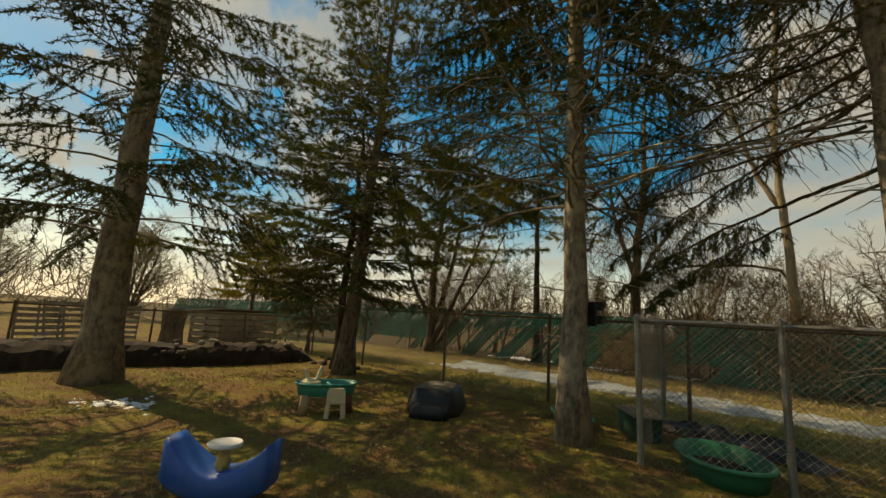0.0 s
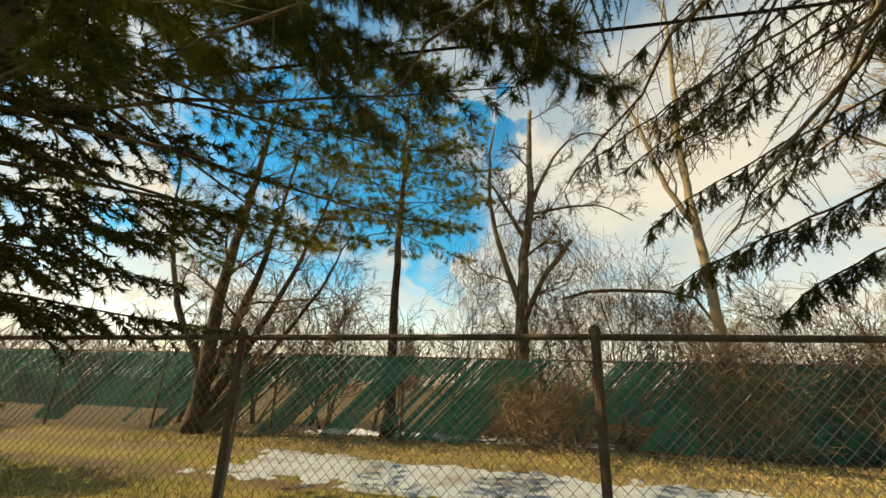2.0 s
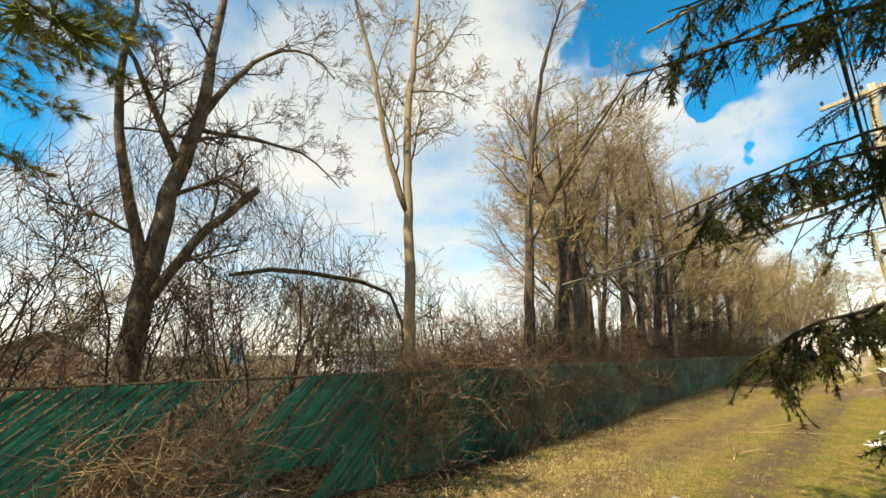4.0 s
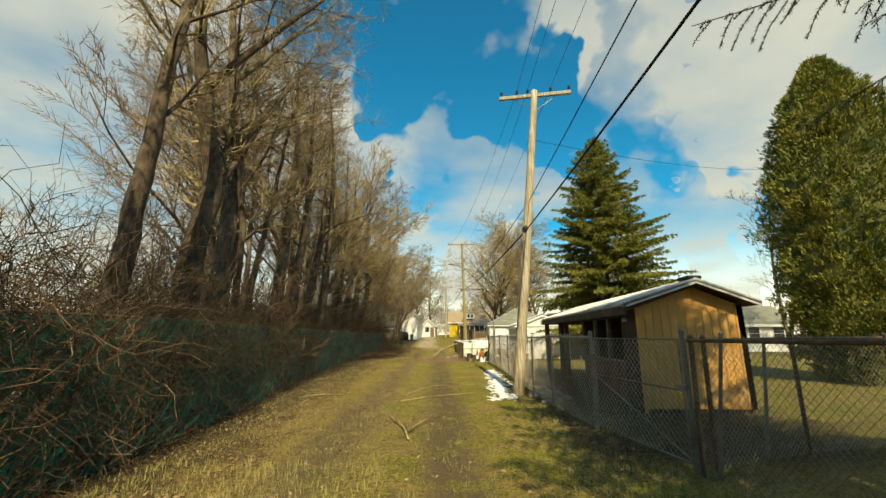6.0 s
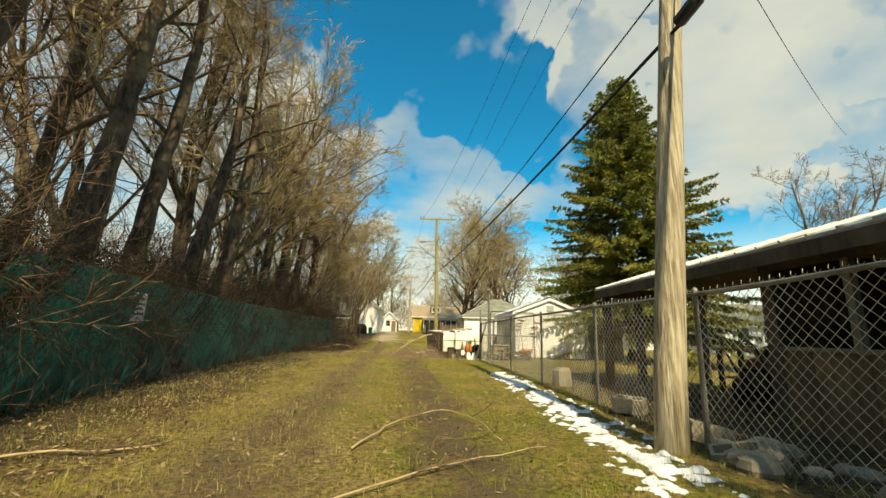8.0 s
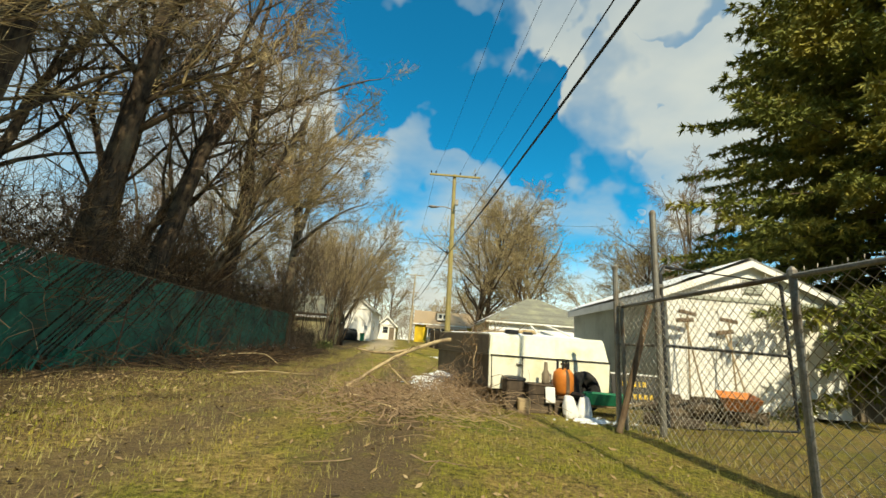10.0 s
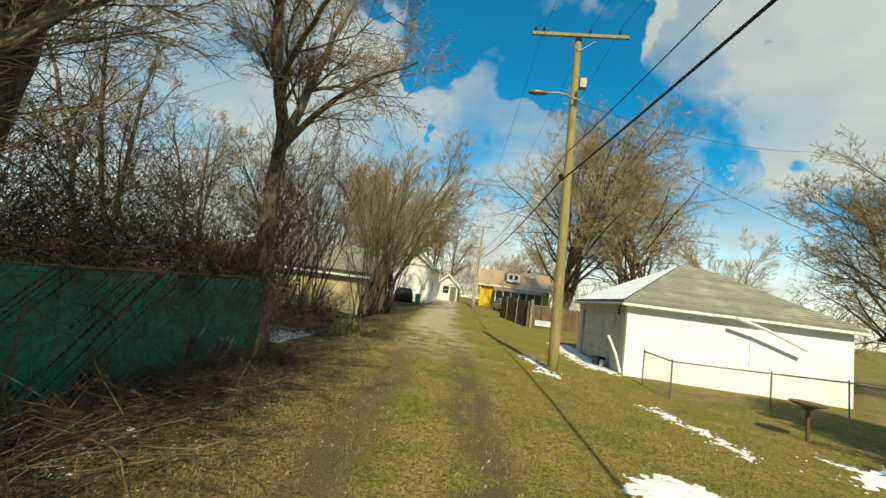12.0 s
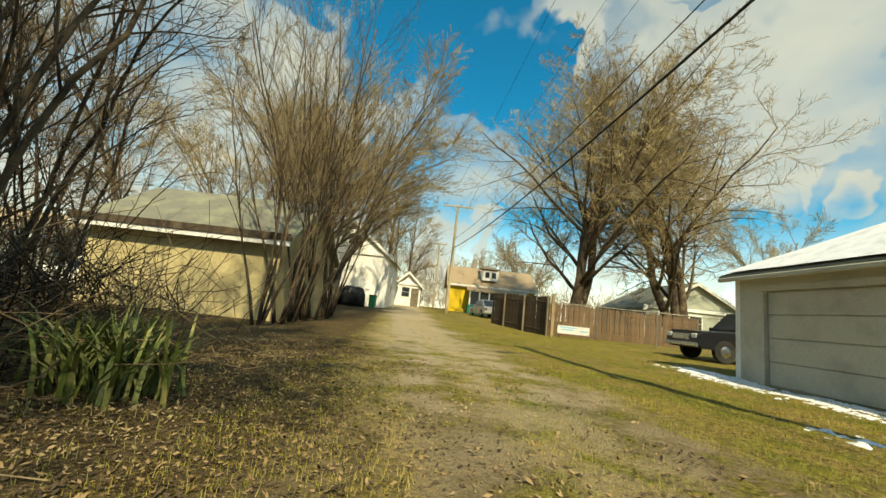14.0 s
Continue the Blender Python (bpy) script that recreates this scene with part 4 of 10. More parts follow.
def gable_shed():
    """Storage shed with a white gable end and grey side, snow on the roof."""
    x0, x1, y0, y1, ze, za = 3.34, 6.6, 24.9, 29.6, 2.08, 2.74
    xm = (x0 + x1) / 2
    s = thing("storage_shed", "white gabled storage shed with a grey side wall", "shed", (x0, y0, 0))

    def P(name, g, mat, lab=""):
        g.v = [(v[0] - x0, v[1] - y0, v[2]) for v in g.v]
        return part(name, g, M[mat], s, lab)

    P("gable_wall", Geo().prism([(x0, y0, 0.05), (x1, y0, 0.05), (x1, y0, ze), (xm, y0, za), (x0, y0, ze)], (0, 0.1, 0)), "white_paint")
    P("rear_wall", Geo().prism([(x0, y1 - 0.1, 0.05), (x1, y1 - 0.1, 0.05), (x1, y1 - 0.1, ze), (xm, y1 - 0.1, za), (x0, y1 - 0.1, ze)], (0, 0.1, 0)), "white_paint")
    for i in range(24):
        P("side_rib", Geo().box((x0 + 0.05, y0 + 0.2 + i * 0.19, ze / 2 + 0.02), (0.1, 0.188, ze - 0.04), 0, 0.004), "grey_siding")
    P("side_wall", Geo().box((x1 - 0.05, (y0 + y1) / 2, ze / 2 + 0.02), (0.1, y1 - y0 - 0.2, ze - 0.04)), "grey_siding")
    g = Geo()
    slab(g, [(xm, y0 - 0.12, za + 0.07), (x1 + 0.15, y0 - 0.12, ze + 0.03), (x1 + 0.15, y1 + 0.12, ze + 0.03), (xm, y1 + 0.12, za + 0.07)], 0.06)
    slab(g, [(x0 - 0.15, y0 - 0.12, ze + 0.03), (xm, y0 - 0.12, za + 0.07), (xm, y1 + 0.12, za + 0.07), (x0 - 0.15, y1 + 0.12, ze + 0.03)], 0.06)
    P("roof", g, "metal_roof")
    P("eave_trim", Geo().box((x0 - 0.14, (y0 + y1) / 2, ze - 0.07), (0.03, y1 - y0 + 0.2, 0.16)), "white_paint")
    for a, b in (((x0 - 0.15, ze + 0.02), (xm, za + 0.06)), ((xm, za + 0.06), (x1 + 0.15, ze + 0.02))):
        P("rake_trim", Geo().prism([(a[0], y0 - 0.13, a[1] - 0.12), (b[0], y0 - 0.13, b[1] - 0.12), (b[0], y0 - 0.13, b[1]), (a[0], y0 - 0.13, a[1])], (0, 0.03, 0)), "white_paint")
    P("band", Geo().box((xm, y0 - 0.012, ze - 0.03), (x1 - x0, 0.03, 0.07)), "grey_siding")
    vent = P("gable_vent", Geo().box((5.0, y0 - 0.012, 2.32), (0.42, 0.03, 0.3), 0, 0.01), "white_paint")
    for k in range(5):
        g = Geo().box((5.0 - x0, -0.035, 2.21 + k * 0.055), (0.36, 0.02, 0.03))
        part("louvre", g, M["grey_siding"], vent)
    for xs in (3.95, 4.6):
        P("door", Geo().box((xs, y0 - 0.012, 0.98), (0.62, 0.03, 1.8), 0, 0.008), "white_paint")
    sn = Geo()
    for (ax, az), (bx, bz) in (((x0 - 0.12, ze + 0.035), (xm, za + 0.075)), ((xm, za + 0.075), (x1 + 0.12, ze + 0.035))):
        n = 14
        rows = []
        for i in range(n):
            k = i / (n - 1)
            rows.append([(ax + (bx - ax) * k, y0 - 0.1 + j * (y1 - y0 + 0.2) / 14, az + (bz - az) * k + 0.05 + 0.025 * noise.noise((k * 5, j * 0.6, 4))) for j in range(15)])
        vs = [p for r in rows for p in r]
        sn.add(vs, [(i * 15 + j, i * 15 + j + 1, (i + 1) * 15 + j + 1, (i + 1) * 15 + j) for i in range(n - 1) for j in range(14)])
    q = part("roof_snow", sn, M["snow"], smooth=True)
    tagged(q, "melting white snow lying on the shed roof", "snow", kind="stuff")


gable_shed()


def garage():
    """White garage with a hip roof, a wide door to the lane and clapboards."""
    x0, x1, y0, y1 = 2.8, 9.8, 42.2, 49.0
    zb, ze, za = 0.1, 2.6, 4.5
    s = thing("garage", "white clapboard garage with a shingled hip roof and a wide door", "garage", (x0, y0, 0))

    def P(name, g, mat, lab="", parent=None):
        g.v = [(v[0] - x0, v[1] - y0, v[2]) for v in g.v]
        return part(name, g, M[mat], parent or s, lab)

    g = Geo()
    wall(g, (x0, y0), (x1, y0), zb - 0.2, ze, 0.15)
    wall(g, (x1, y0 + 0.15), (x1, y1), zb - 0.2, ze, 0.15)
    wall(g, (x1 - 0.15, y1), (x0, y1), zb - 0.2, ze, 0.15)
    P("wall", g, "white_paint")
    # lane front: two piers, header, and a side door panel
    dy0, dy1, dz = 43.55, 48.15, 2.2
    # darker cream puts the west front's shade into the paint colour
    P("front_pier", Geo().box((x0 + 0.075, (y0 + 0.15 + dy0) / 2, (zb + ze) / 2 - 0.1), (0.15, dy0 - y0 - 0.15, ze - zb + 0.2)), "cream_and_shade")
    P("front_pier", Geo().box((x0 + 0.075, (dy1 + y1) / 2 - 0.076, (zb + ze) / 2 - 0.1), (0.15, y1 - dy1 - 0.152, ze - zb + 0.2)), "cream_and_shade")
    P("front_header", Geo().box((x0 + 0.075, (dy0 + dy1) / 2, (dz + ze) / 2), (0.15, dy1 - dy0, ze - dz)), "cream_and_shade")
    door = P("garage_door", Geo().box((x0 + 0.12, (dy0 + dy1) / 2, (zb + dz) / 2 - 0.1), (0.03, dy1 - dy0, dz - zb + 0.2)), "cream_and_shade", "closed sectional door in shaded cream, green with algae at the foot")
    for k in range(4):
        P("door_panel", Geo().box((x0 + 0.09, (dy0 + dy1) / 2, zb + 0.05 + (k + 0.5) * 0.51), (0.04, dy1 - dy0 - 0.04, 0.495), 0, 0.012), "cream_and_shade", "", door)
    P("door_header_trim", Geo().box((x0 - 0.012, (dy0 + dy1) / 2, dz + 0.07), (0.03, dy1 - dy0 + 0.3, 0.13), 0, 0.006), "cream_and_shade")
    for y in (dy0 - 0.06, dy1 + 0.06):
        P("door_jamb", Geo().box((x0 - 0.012, y, (zb + dz) / 2), (0.03, 0.13, dz - zb), 0, 0.006), "cream_and_shade")
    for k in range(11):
        P("clapboard", Geo().box((x0 - 0.008, y0 + 0.95, zb + 0.15 + k * 0.2), (0.022, 0.5, 0.185), 0, 0.006), "cream_and_shade")
    P("corner_board", Geo().box((x0 - 0.01, y0 + 0.07, (zb + ze) / 2), (0.026, 0.2, ze - zb)), "white_paint")
    # whiter south boards, with the sun on them in the colour
    for k in range(14):
        P("clapboard", Geo().box(((x0 + x1) / 2, y0 - 0.008, zb + 0.02 + (k + 0.5) * 0.178), (x1 - x0, 0.014, 0.177), 0, 0.003), "sunlit_white")
    P("hatch_trim", Geo().box((6.7, y0 - 0.03, 1.5), (0.05, 0.03, 1.0)), "white_paint")
    # hip roof in courses of shingles
    e = 0.24
    a, b, c, d = (x0 - e, y0 - e), (x1 + e, y0 - e), (x1 + e, y1 + e), (x0 - e, y1 + e)
    r0, r1 = (5.95, 45.6), (6.75, 45.6)
    g = Geo()
    slab(g, [(*a, ze), (*b, ze), (*r1, za), (*r0, za)], 0.06)
    slab(g, [(*b, ze), (*c, ze), (*r1, za)], 0.06)
    slab(g, [(*c, ze), (*d, ze), (*r0, za), (*r1, za)], 0.06)
    slab(g, [(*d, ze), (*a, ze), (*r0, za)], 0.06)
    roof = P("roof", g, "shingle", "grey-green asphalt shingle hip roof")
    n = 24
    for i in range(n):
        k, k2 = i / n, (i + 1.35) / n
        k2 = min(k2, 1.0)

        def at(p, q, t, lift):
            return (p[0] + (q[0] - p[0]) * t, p[1] + (q[1] - p[1]) * t, ze + (za - ze) * t + lift)

        g = Geo()
        g.add([at(a, r0, k, 0.03), at(b, r1, k, 0.03), at(b, r1, k2, 0.012), at(a, r0, k2, 0.012), at(a, r0, k, 0.005), at(b, r1, k, 0.005)], [(0, 1, 2, 3), (4, 5, 1, 0)])
        P("shingle_course", g, "shingle", "", roof)
    # lane-side gutter and soffit take the shaded cream, the south ones stay white
    P("gutter", Geo().box((x0 - e, (y0 + y1) / 2, ze - 0.1), (0.09, y1 - y0 + 2 * e, 0.1), 0, 0.02), "cream_and_shade")
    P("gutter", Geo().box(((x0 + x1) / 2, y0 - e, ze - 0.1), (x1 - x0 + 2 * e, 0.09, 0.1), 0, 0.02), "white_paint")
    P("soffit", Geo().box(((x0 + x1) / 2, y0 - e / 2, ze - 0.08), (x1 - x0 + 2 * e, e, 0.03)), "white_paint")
    P("soffit", Geo().box((x0 - e / 2, (y0 + y1) / 2 + 0.2, ze - 0.08), (e, y1 - y0, 0.03)), "cream_and_shade")
    P("gutter_piece", Geo().tube([(6.0, y0 - 0.45, 2.5), (6.9, y0 - 0.42, 2.25), (8.2, y0 - 0.35, 1.75)], 0.05, 6), "white_paint", "loose white gutter hanging off the eave")
    P("downspout", Geo().tube([(x0 - 0.3, y0 - 0.2, 2.5), (x0 - 0.14, y0 + 0.5, 2.3), (x0 - 0.1, y0 + 0.55, 2.15)], 0.035, 6), "wood_dark", "broken dark downspout elbow")
    P("downspout", Geo().tube([(x0 - 0.35, y0 + 0.75, 1.35), (x0 - 0.2, y0 + 0.25, 0.75), (x0 - 0.12, y0 - 0.05, 0.2)], 0.042, 6), "white_paint", "fallen white downspout leaning on the corner")
    P("downspout", Geo().tube([(x0 - 0.12, y0 + 1.9, 1.75), (x0 - 0.16, y0 + 1.6, 1.65), (x0 - 0.2, y0 + 1.35, 1.5)], 0.04, 6), "white_paint", "bent white downspout piece")
    # snow on the shaded lane plane
    rows = []
    for i in range(12):
        k = i / 11 * 0.96
        pa, pb = at(a, r0, k, 0.05), at(d, r0, k, 0.05)
        rows.append([(pa[0] + (pb[0] - pa[0]) * j / 15, pa[1] + (pb[1] - pa[1]) * j / 15, pa[2] + 0.02 + 0.02 * noise.noise((i * 0.5, j * 0.5, 1))) for j in range(16)])
    g = Geo()
    g.add([p for r in rows for p in r], [(i * 16 + j + 1, i * 16 + j, (i + 1) * 16 + j, (i + 1) * 16 + j + 1) for i in range(11) for j in range(15)])
    tagged(part("roof_snow", g, M["snow"], smooth=True), "white snow on the shaded side of the hip roof", "snow", kind="stuff")


garage()


def gabled_house(name, label, x0, x1, y0, y1, zb, ze, za, wallmat, roofmat, gable_south=True):
    """A house with its gable to the south (or its eaves, where gable_south is off)."""
    s = thing(name, label, "house", (x0, y0, zb))

    def P(nm, g, mat, lab="", parent=None):
        g.v = [(v[0] - x0, v[1] - y0, v[2] - zb) for v in g.v]
        return part(nm, g, M[mat], parent or s, lab)

    for a, b in (((x0, y0), (x1, y0)), ((x1, y0 + 0.2), (x1, y1)), ((x1 - 0.2, y1), (x0, y1)), ((x0, y1 - 0.2), (x0, y0 + 0.2))):
        g = Geo()
        wall(g, a, b, zb - 0.6, ze, 0.2)
        P("wall", g, wallmat)
    e = 0.35
    if gable_south:
        xm = (x0 + x1) / 2
        P("gable", Geo().prism([(x0, y0, ze), (x1, y0, ze), (xm, y0, za - 0.1)], (0, 0.2, 0)), wallmat)
        P("gable", Geo().prism([(x0, y1 - 0.2, ze), (x1, y1 - 0.2, ze), (xm, y1 - 0.2, za - 0.1)], (0, 0.2, 0)), wallmat)
        dz = (za - ze) * e / (xm - x0)
        g = Geo()
        slab(g, [(xm, y0 - e, za), (x1 + e, y0 - e, ze - dz), (x1 + e, y1 + e, ze - dz), (xm, y1 + e, za)], 0.14)
        slab(g, [(x0 - e, y0 - e, ze - dz), (xm, y0 - e, za), (xm, y1 + e, za), (x0 - e, y1 + e, ze - dz)], 0.14)
        P("roof", g, roofmat)
        for a, b in (((x0 - e, ze - dz), (xm, za)), ((xm, za), (x1 + e, ze - dz))):
            P("rake_board", Geo().prism([(a[0], y0 - e - 0.03, a[1] - 0.26), (b[0], y0 - e - 0.03, b[1] - 0.26), (b[0], y0 - e - 0.03, b[1] - 0.02), (a[0], y0 - e - 0.03, a[1] - 0.02)], (0, 0.04, 0)), "white_paint")
        P("frieze", Geo().box((xm, y0 - 0.05, ze - 0.05), (x1 - x0 + 0.3, 0.16, 0.24), 0, 0.02), "white_paint")
    else:
        ym = (y0 + y1) / 2
        P("gable", Geo().prism([(x0, y0, ze), (x0, y1, ze), (x0, ym, za - 0.1)], (0.2, 0, 0)), wallmat)
        P("gable", Geo().prism([(x1 - 0.2, y0, ze), (x1 - 0.2, y1, ze), (x1 - 0.2, ym, za - 0.1)], (0.2, 0, 0)), wallmat)
        dz = (za - ze) * e / (ym - y0)
        g = Geo()
        slab(g, [(x0 - e, y0 - e, ze - dz), (x1 + e, y0 - e, ze - dz), (x1 + e, ym, za), (x0 - e, ym, za)], 0.14)
        slab(g, [(x0 - e, ym, za), (x1 + e, ym, za), (x1 + e, y1 + e, ze - dz), (x0 - e, y1 + e, ze - dz)], 0.14)
        P("roof", g, roofmat)
        P("eave_board", Geo().box(((x0 + x1) / 2, y0 - e, ze - dz - 0.1), (x1 - x0 + 2 * e, 0.05, 0.2)), "white_paint")
    return s, P


def house_window(P, x, y, z, w, h, face="s"):
    """A framed window, set 3 cm proud of its wall."""
    if face == "s":
        wd = P("window", Geo().box((x, y - 0.02, z), (w + 0.2, 0.06, h + 0.2), 0, 0.01), "white_paint")
        P("pane", Geo().box((x, y - 0.055, z + h / 4), (w, 0.02, h / 2 - 0.03)), "glass", "", wd)
        P("pane", Geo().box((x, y - 0.055, z - h / 4), (w, 0.02, h / 2 - 0.03)), "glass", "", wd)
    else:
        wd = P("window", Geo().box((x, y, z), (0.06, w + 0.2, h + 0.2), 0, 0.01), "white_paint")
        P("pane", Geo().box((x + (0.035 if face == "e" else -0.035), y, z), (0.02, w, h)), "glass", "", wd)


wh, WP = gabled_house("cottage", "white gabled cottage with a low addition behind bare trees", -14.3, -8.1, 71.2, 80.0, 0.7, 5.0, 7.5, "white_paint", "shingle")
house_window(WP, -13.3, 71.2, 3.2, 0.9, 1.3)
house_window(WP, -11.2, 71.2, 6.0, 0.7, 0.8)
house_window(WP, -8.09, 74.0, 2.9, 0.9, 1.3, "e")
wa, WA = gabled_house("small_house", "small white house with a dark roof farther up the lane", -8.4, -5.6, 82.0, 88.0, 1.2, 3.6, 4.9, "white_paint", "shingle")
house_window(WA, -7.2, 82.0, 2.7, 0.8, 1.0)
WA("door", Geo().box((-6.2, 81.97, 2.2), (0.8, 0.06, 1.9), 0, 0.01), "wood_grey")
yh, YP = gabled_house("yellow_house", "yellow house with a tan roof, a dormer and a glazed porch", -2.6, 6.4, 81.5, 89.0, 1.2, 4.3, 6.4, "yellow_paint", "shingle_tan", False)
dm = YP("dormer", Geo().box((1.6, 82.9, 5.35), (1.7, 2.4, 1.1), 0, 0.02), "white_paint")
YP("dormer_roof", Geo().prism([(0.6, 81.5, 6.0), (2.6, 81.5, 6.0), (2.6, 84.5, 6.2), (0.6, 84.5, 6.2)], (0, 0, 0.1)), "shingle_tan", "", dm)
for k in range(2):
    YP("pane", Geo().box((1.25 + k * 0.7, 81.68, 5.4), (0.45, 0.04, 0.6)), "glass", "", dm)
YP("chimney", Geo().box((0.2, 85.4, 6.7), (0.5, 0.5, 1.5), 0, 0.02), "concrete")
YP("porch_roof", Geo().prism([(-0.9, 79.6, 3.5), (5.4, 79.6, 3.5), (5.4, 81.5, 4.1), (-0.9, 81.5, 4.1)], (0, 0, -0.12)), "shingle_tan")
YP("porch_base", Geo().box((2.3, 80.6, 1.6), (6.0, 1.8, 0.9)), "teal_plastic", "green porch skirting")
for k in range(7):
    YP("porch_post", Geo().box((-0.6 + k * 0.98, 79.75, 2.75), (0.12, 0.12, 1.45)), "white_paint")
    if k < 6:
        YP("porch_window", Geo().box((-0.11 + k * 0.98, 79.8, 2.75), (0.82, 0.03, 1.3)), "glass")

# low stucco outbuilding behind the saplings
lg, LP = gabled_house("outbuilding", "low tan stucco outbuilding with a dark overhanging roof", -14.8, -9.2, 51.2, 57.0, 0.2, 2.75, 4.4, "tan_stucco", "shingle", False)
LP("fascia", Geo().box((-12.0, 50.81, 2.6), (6.3, 0.06, 0.2)), "wood_dark")
LP("side_door", Geo().box((-9.19, 53.0, 1.25), (0.06, 1.0, 2.0), 0, 0.01), "wood_dark")

# houses that show beyond the yards
for x0, x1, y0, y1, zb, ze, za, wm, rm, nm, lab, gs in (
    (18, 27, 42, 50, 0, 2.8, 4.6, "white_paint", "shingle", "far_house", "low white house beyond the back yards", False),
    (22, 29, 36, 41.5, 0, 2.6, 4.2, "white_paint", "shingle", "far_house", "white house seen past the open shed bay", False),
    (12, 20, 70, 78, 0.6, 3.2, 5.4, "grey_siding", "shingle", "far_house", "grey house behind the big bare tree", True),
    (-31, -24, 60, 68, 0.2, 2.8, 4.4, "cream_and_shade", "shingle_tan", "far_house", "cream house behind the western thicket", False),
    (-62, -55, -13.0, -6.8, 0, 3.0, 4.7, "red_brick", "shingle_tan", "far_house", "brick house with a tan roof beyond the green fence", False),
    (-50, -43, 16, 24, 0, 2.6, 4.2, "white_paint", "shingle", "far_house", "white house far beyond the green fence", True),
    (-34, -27, 34, 41, 0, 2.6, 4.2, "white_paint", "shingle", "far_house", "white house behind bare trees", True),
    (26, 36, 4, 14, 0, 3.0, 5.0, "cream_and_shade", "shingle", "far_house", "cream house east of the yards", False),
    (22, 34, -22, -8, 0, 3.0, 5.2, "white_paint", "shingle", "far_house", "house that owns the back yard", False),
):
    fh, FP = gabled_house(nm, lab, x0, x1, y0, y1, zb, ze, za, wm, rm, gs)
    for k in range(3):
        house_window(FP, x0 + (x1 - x0) * (0.2 + 0.3 * k), y0, zb + 1.6, 0.9, 1.1)


# ---- utility poles and wires ----
def sagged(a, b, sag, n=14):
    return [tuple(a[k] + (b[k] - a[k]) * t - (sag * 4 * t * (1 - t) if k == 2 else 0) for k in range(3)) for t in (i / n for i in range(n + 1))]


def utility_pole(label, base, top, r0, r1, arm_l, arm_r, mat, knobs=5):
    s = thing("utility_pole", label, "utility pole", base)
    o = Vector(base)
    rel = lambda p: tuple(Vector(p) - o)
    n = 14
    pts = [tuple((Vector(top) - o) * (i / n)) for i in range(n + 1)]
    pts[0] = (0, 0, -0.3)
    part("pole", Geo().tube([(x + 0.006 * noise.noise((i, 0, 1)), y, z) for i, (x, y, z) in enumerate(pts)], [r0 + (r1 - r0) * i / n for i in range(n + 1)], 14), M[mat], s, smooth=True)
    a, b = Vector(arm_l), Vector(arm_r)
    d = (b - a).normalized()
    m = Matrix.Translation((a + b) / 2 - o) @ Vector((1, 0, 0)).rotation_difference(d).to_matrix().to_4x4()
    part("crossarm", Geo().box((0, -r1 - 0.05, 0), ((b - a).length, 0.09, 0.115), 0, 0.01, m=m), M[mat], s)
    for sx in (-1, 1):
        c = (a + b) / 2 - o
        part("arm_brace", Geo().tube([tuple(c + d * sx * 0.62 + Vector((0, -0.1, -0.06))), tuple(c + Vector((0, -0.1, -0.5)))], 0.012, 5), M["steel"], s)
    ends = []
    for k in range(knobs):
        t = (0.03, 0.25, 0.4, 0.72, 0.97)[k] if knobs == 5 else (0.03, 0.12, 0.6, 0.9)[k]
        p = a.lerp(b, t) - o + Vector((0, -r1 - 0.05, 0.06))
        part("insulator", Geo().lathe([(0.012, 0), (0.012, 0.07), (0.045, 0.08), (0.04, 0.12), (0.05, 0.13), (0.03, 0.17), (0.01, 0.19)], tuple(p), 8), M["black_plastic"], s)
        ends.append(tuple(p + o + Vector((0, 0, 0.18))))
    return s, ends


p1, e1 = utility_pole("weathered pale utility pole with a crossarm, leaning beside the lane", (1.31, 10.02, 0), (2.21, 10.14, 9.0), 0.15, 0.095, (1.13, 10.43, 8.84), (3.34, 10.28, 8.92), "pole_wood")
p2, e2 = utility_pole("greenish treated utility pole with a crossarm and street lamp", (0.24, 40.88, 0.12), (-0.03, 40.5, 11.1), 0.17, 0.11, (-1.55, 40.5, 10.95), (1.55, 40.5, 10.97), "pole_green", 4)
p3, e3 = utility_pole("distant utility pole beside the lane", (-3.1, 73.8, 0.9), (-3.02, 73.8, 10.5), 0.15, 0.1, (-4.3, 73.8, 10.3), (-1.7, 73.8, 10.3), "pole_wood", 4)
for (bx, by, h, lab) in ((-3.9, 98, 9.5, "far utility pole at the end of the lane"), (-4.6, 128, 9.5, "far utility pole at the end of the lane")):
    utility_pole(lab, (bx, by, 1.6), (bx, by, 1.6 + h), 0.15, 0.1, (bx - 1.2, by, 1.4 + h), (bx + 1.2, by, 1.4 + h), "pole_wood", 4)
utility_pole("utility pole beyond the thicket west of the yard", (-9.5, -37, 0), (-9.5, -37, 10.2), 0.15, 0.1, (-11.0, -36, 9.6), (-8.0, -38, 9.6), "pole_wood", 4)

# street lamp on the second pole
lamp = part("lamp_arm", Geo().tube([(-0.05, -0.55, 8.6), (-0.7, -0.6, 8.78), (-1.15, -0.62, 8.75)], 0.03, 7), M["steel"], p2)
part("lamp_head", Geo().loft([[(-1.1 - r * 0.0 - 0.62 * k, -0.62 + 0.11 * s * math.cos(a), 8.74 + 0.07 * s * math.sin(a) - 0.02) for a in (i * math.pi / 4 for i in range(8))] for k, s, r in ((0, 0.4, 0), (0.25, 1.0, 0), (0.7, 1.15, 0), (1.0, 0.5, 0))]), M["steel"], p2, "aluminium street lamp head", True)
part("conductor_box", Geo().box((-0.06, -0.75, 9.05), (0.22, 0.2, 0.34), 0, 0.02), M["steel"], p2)


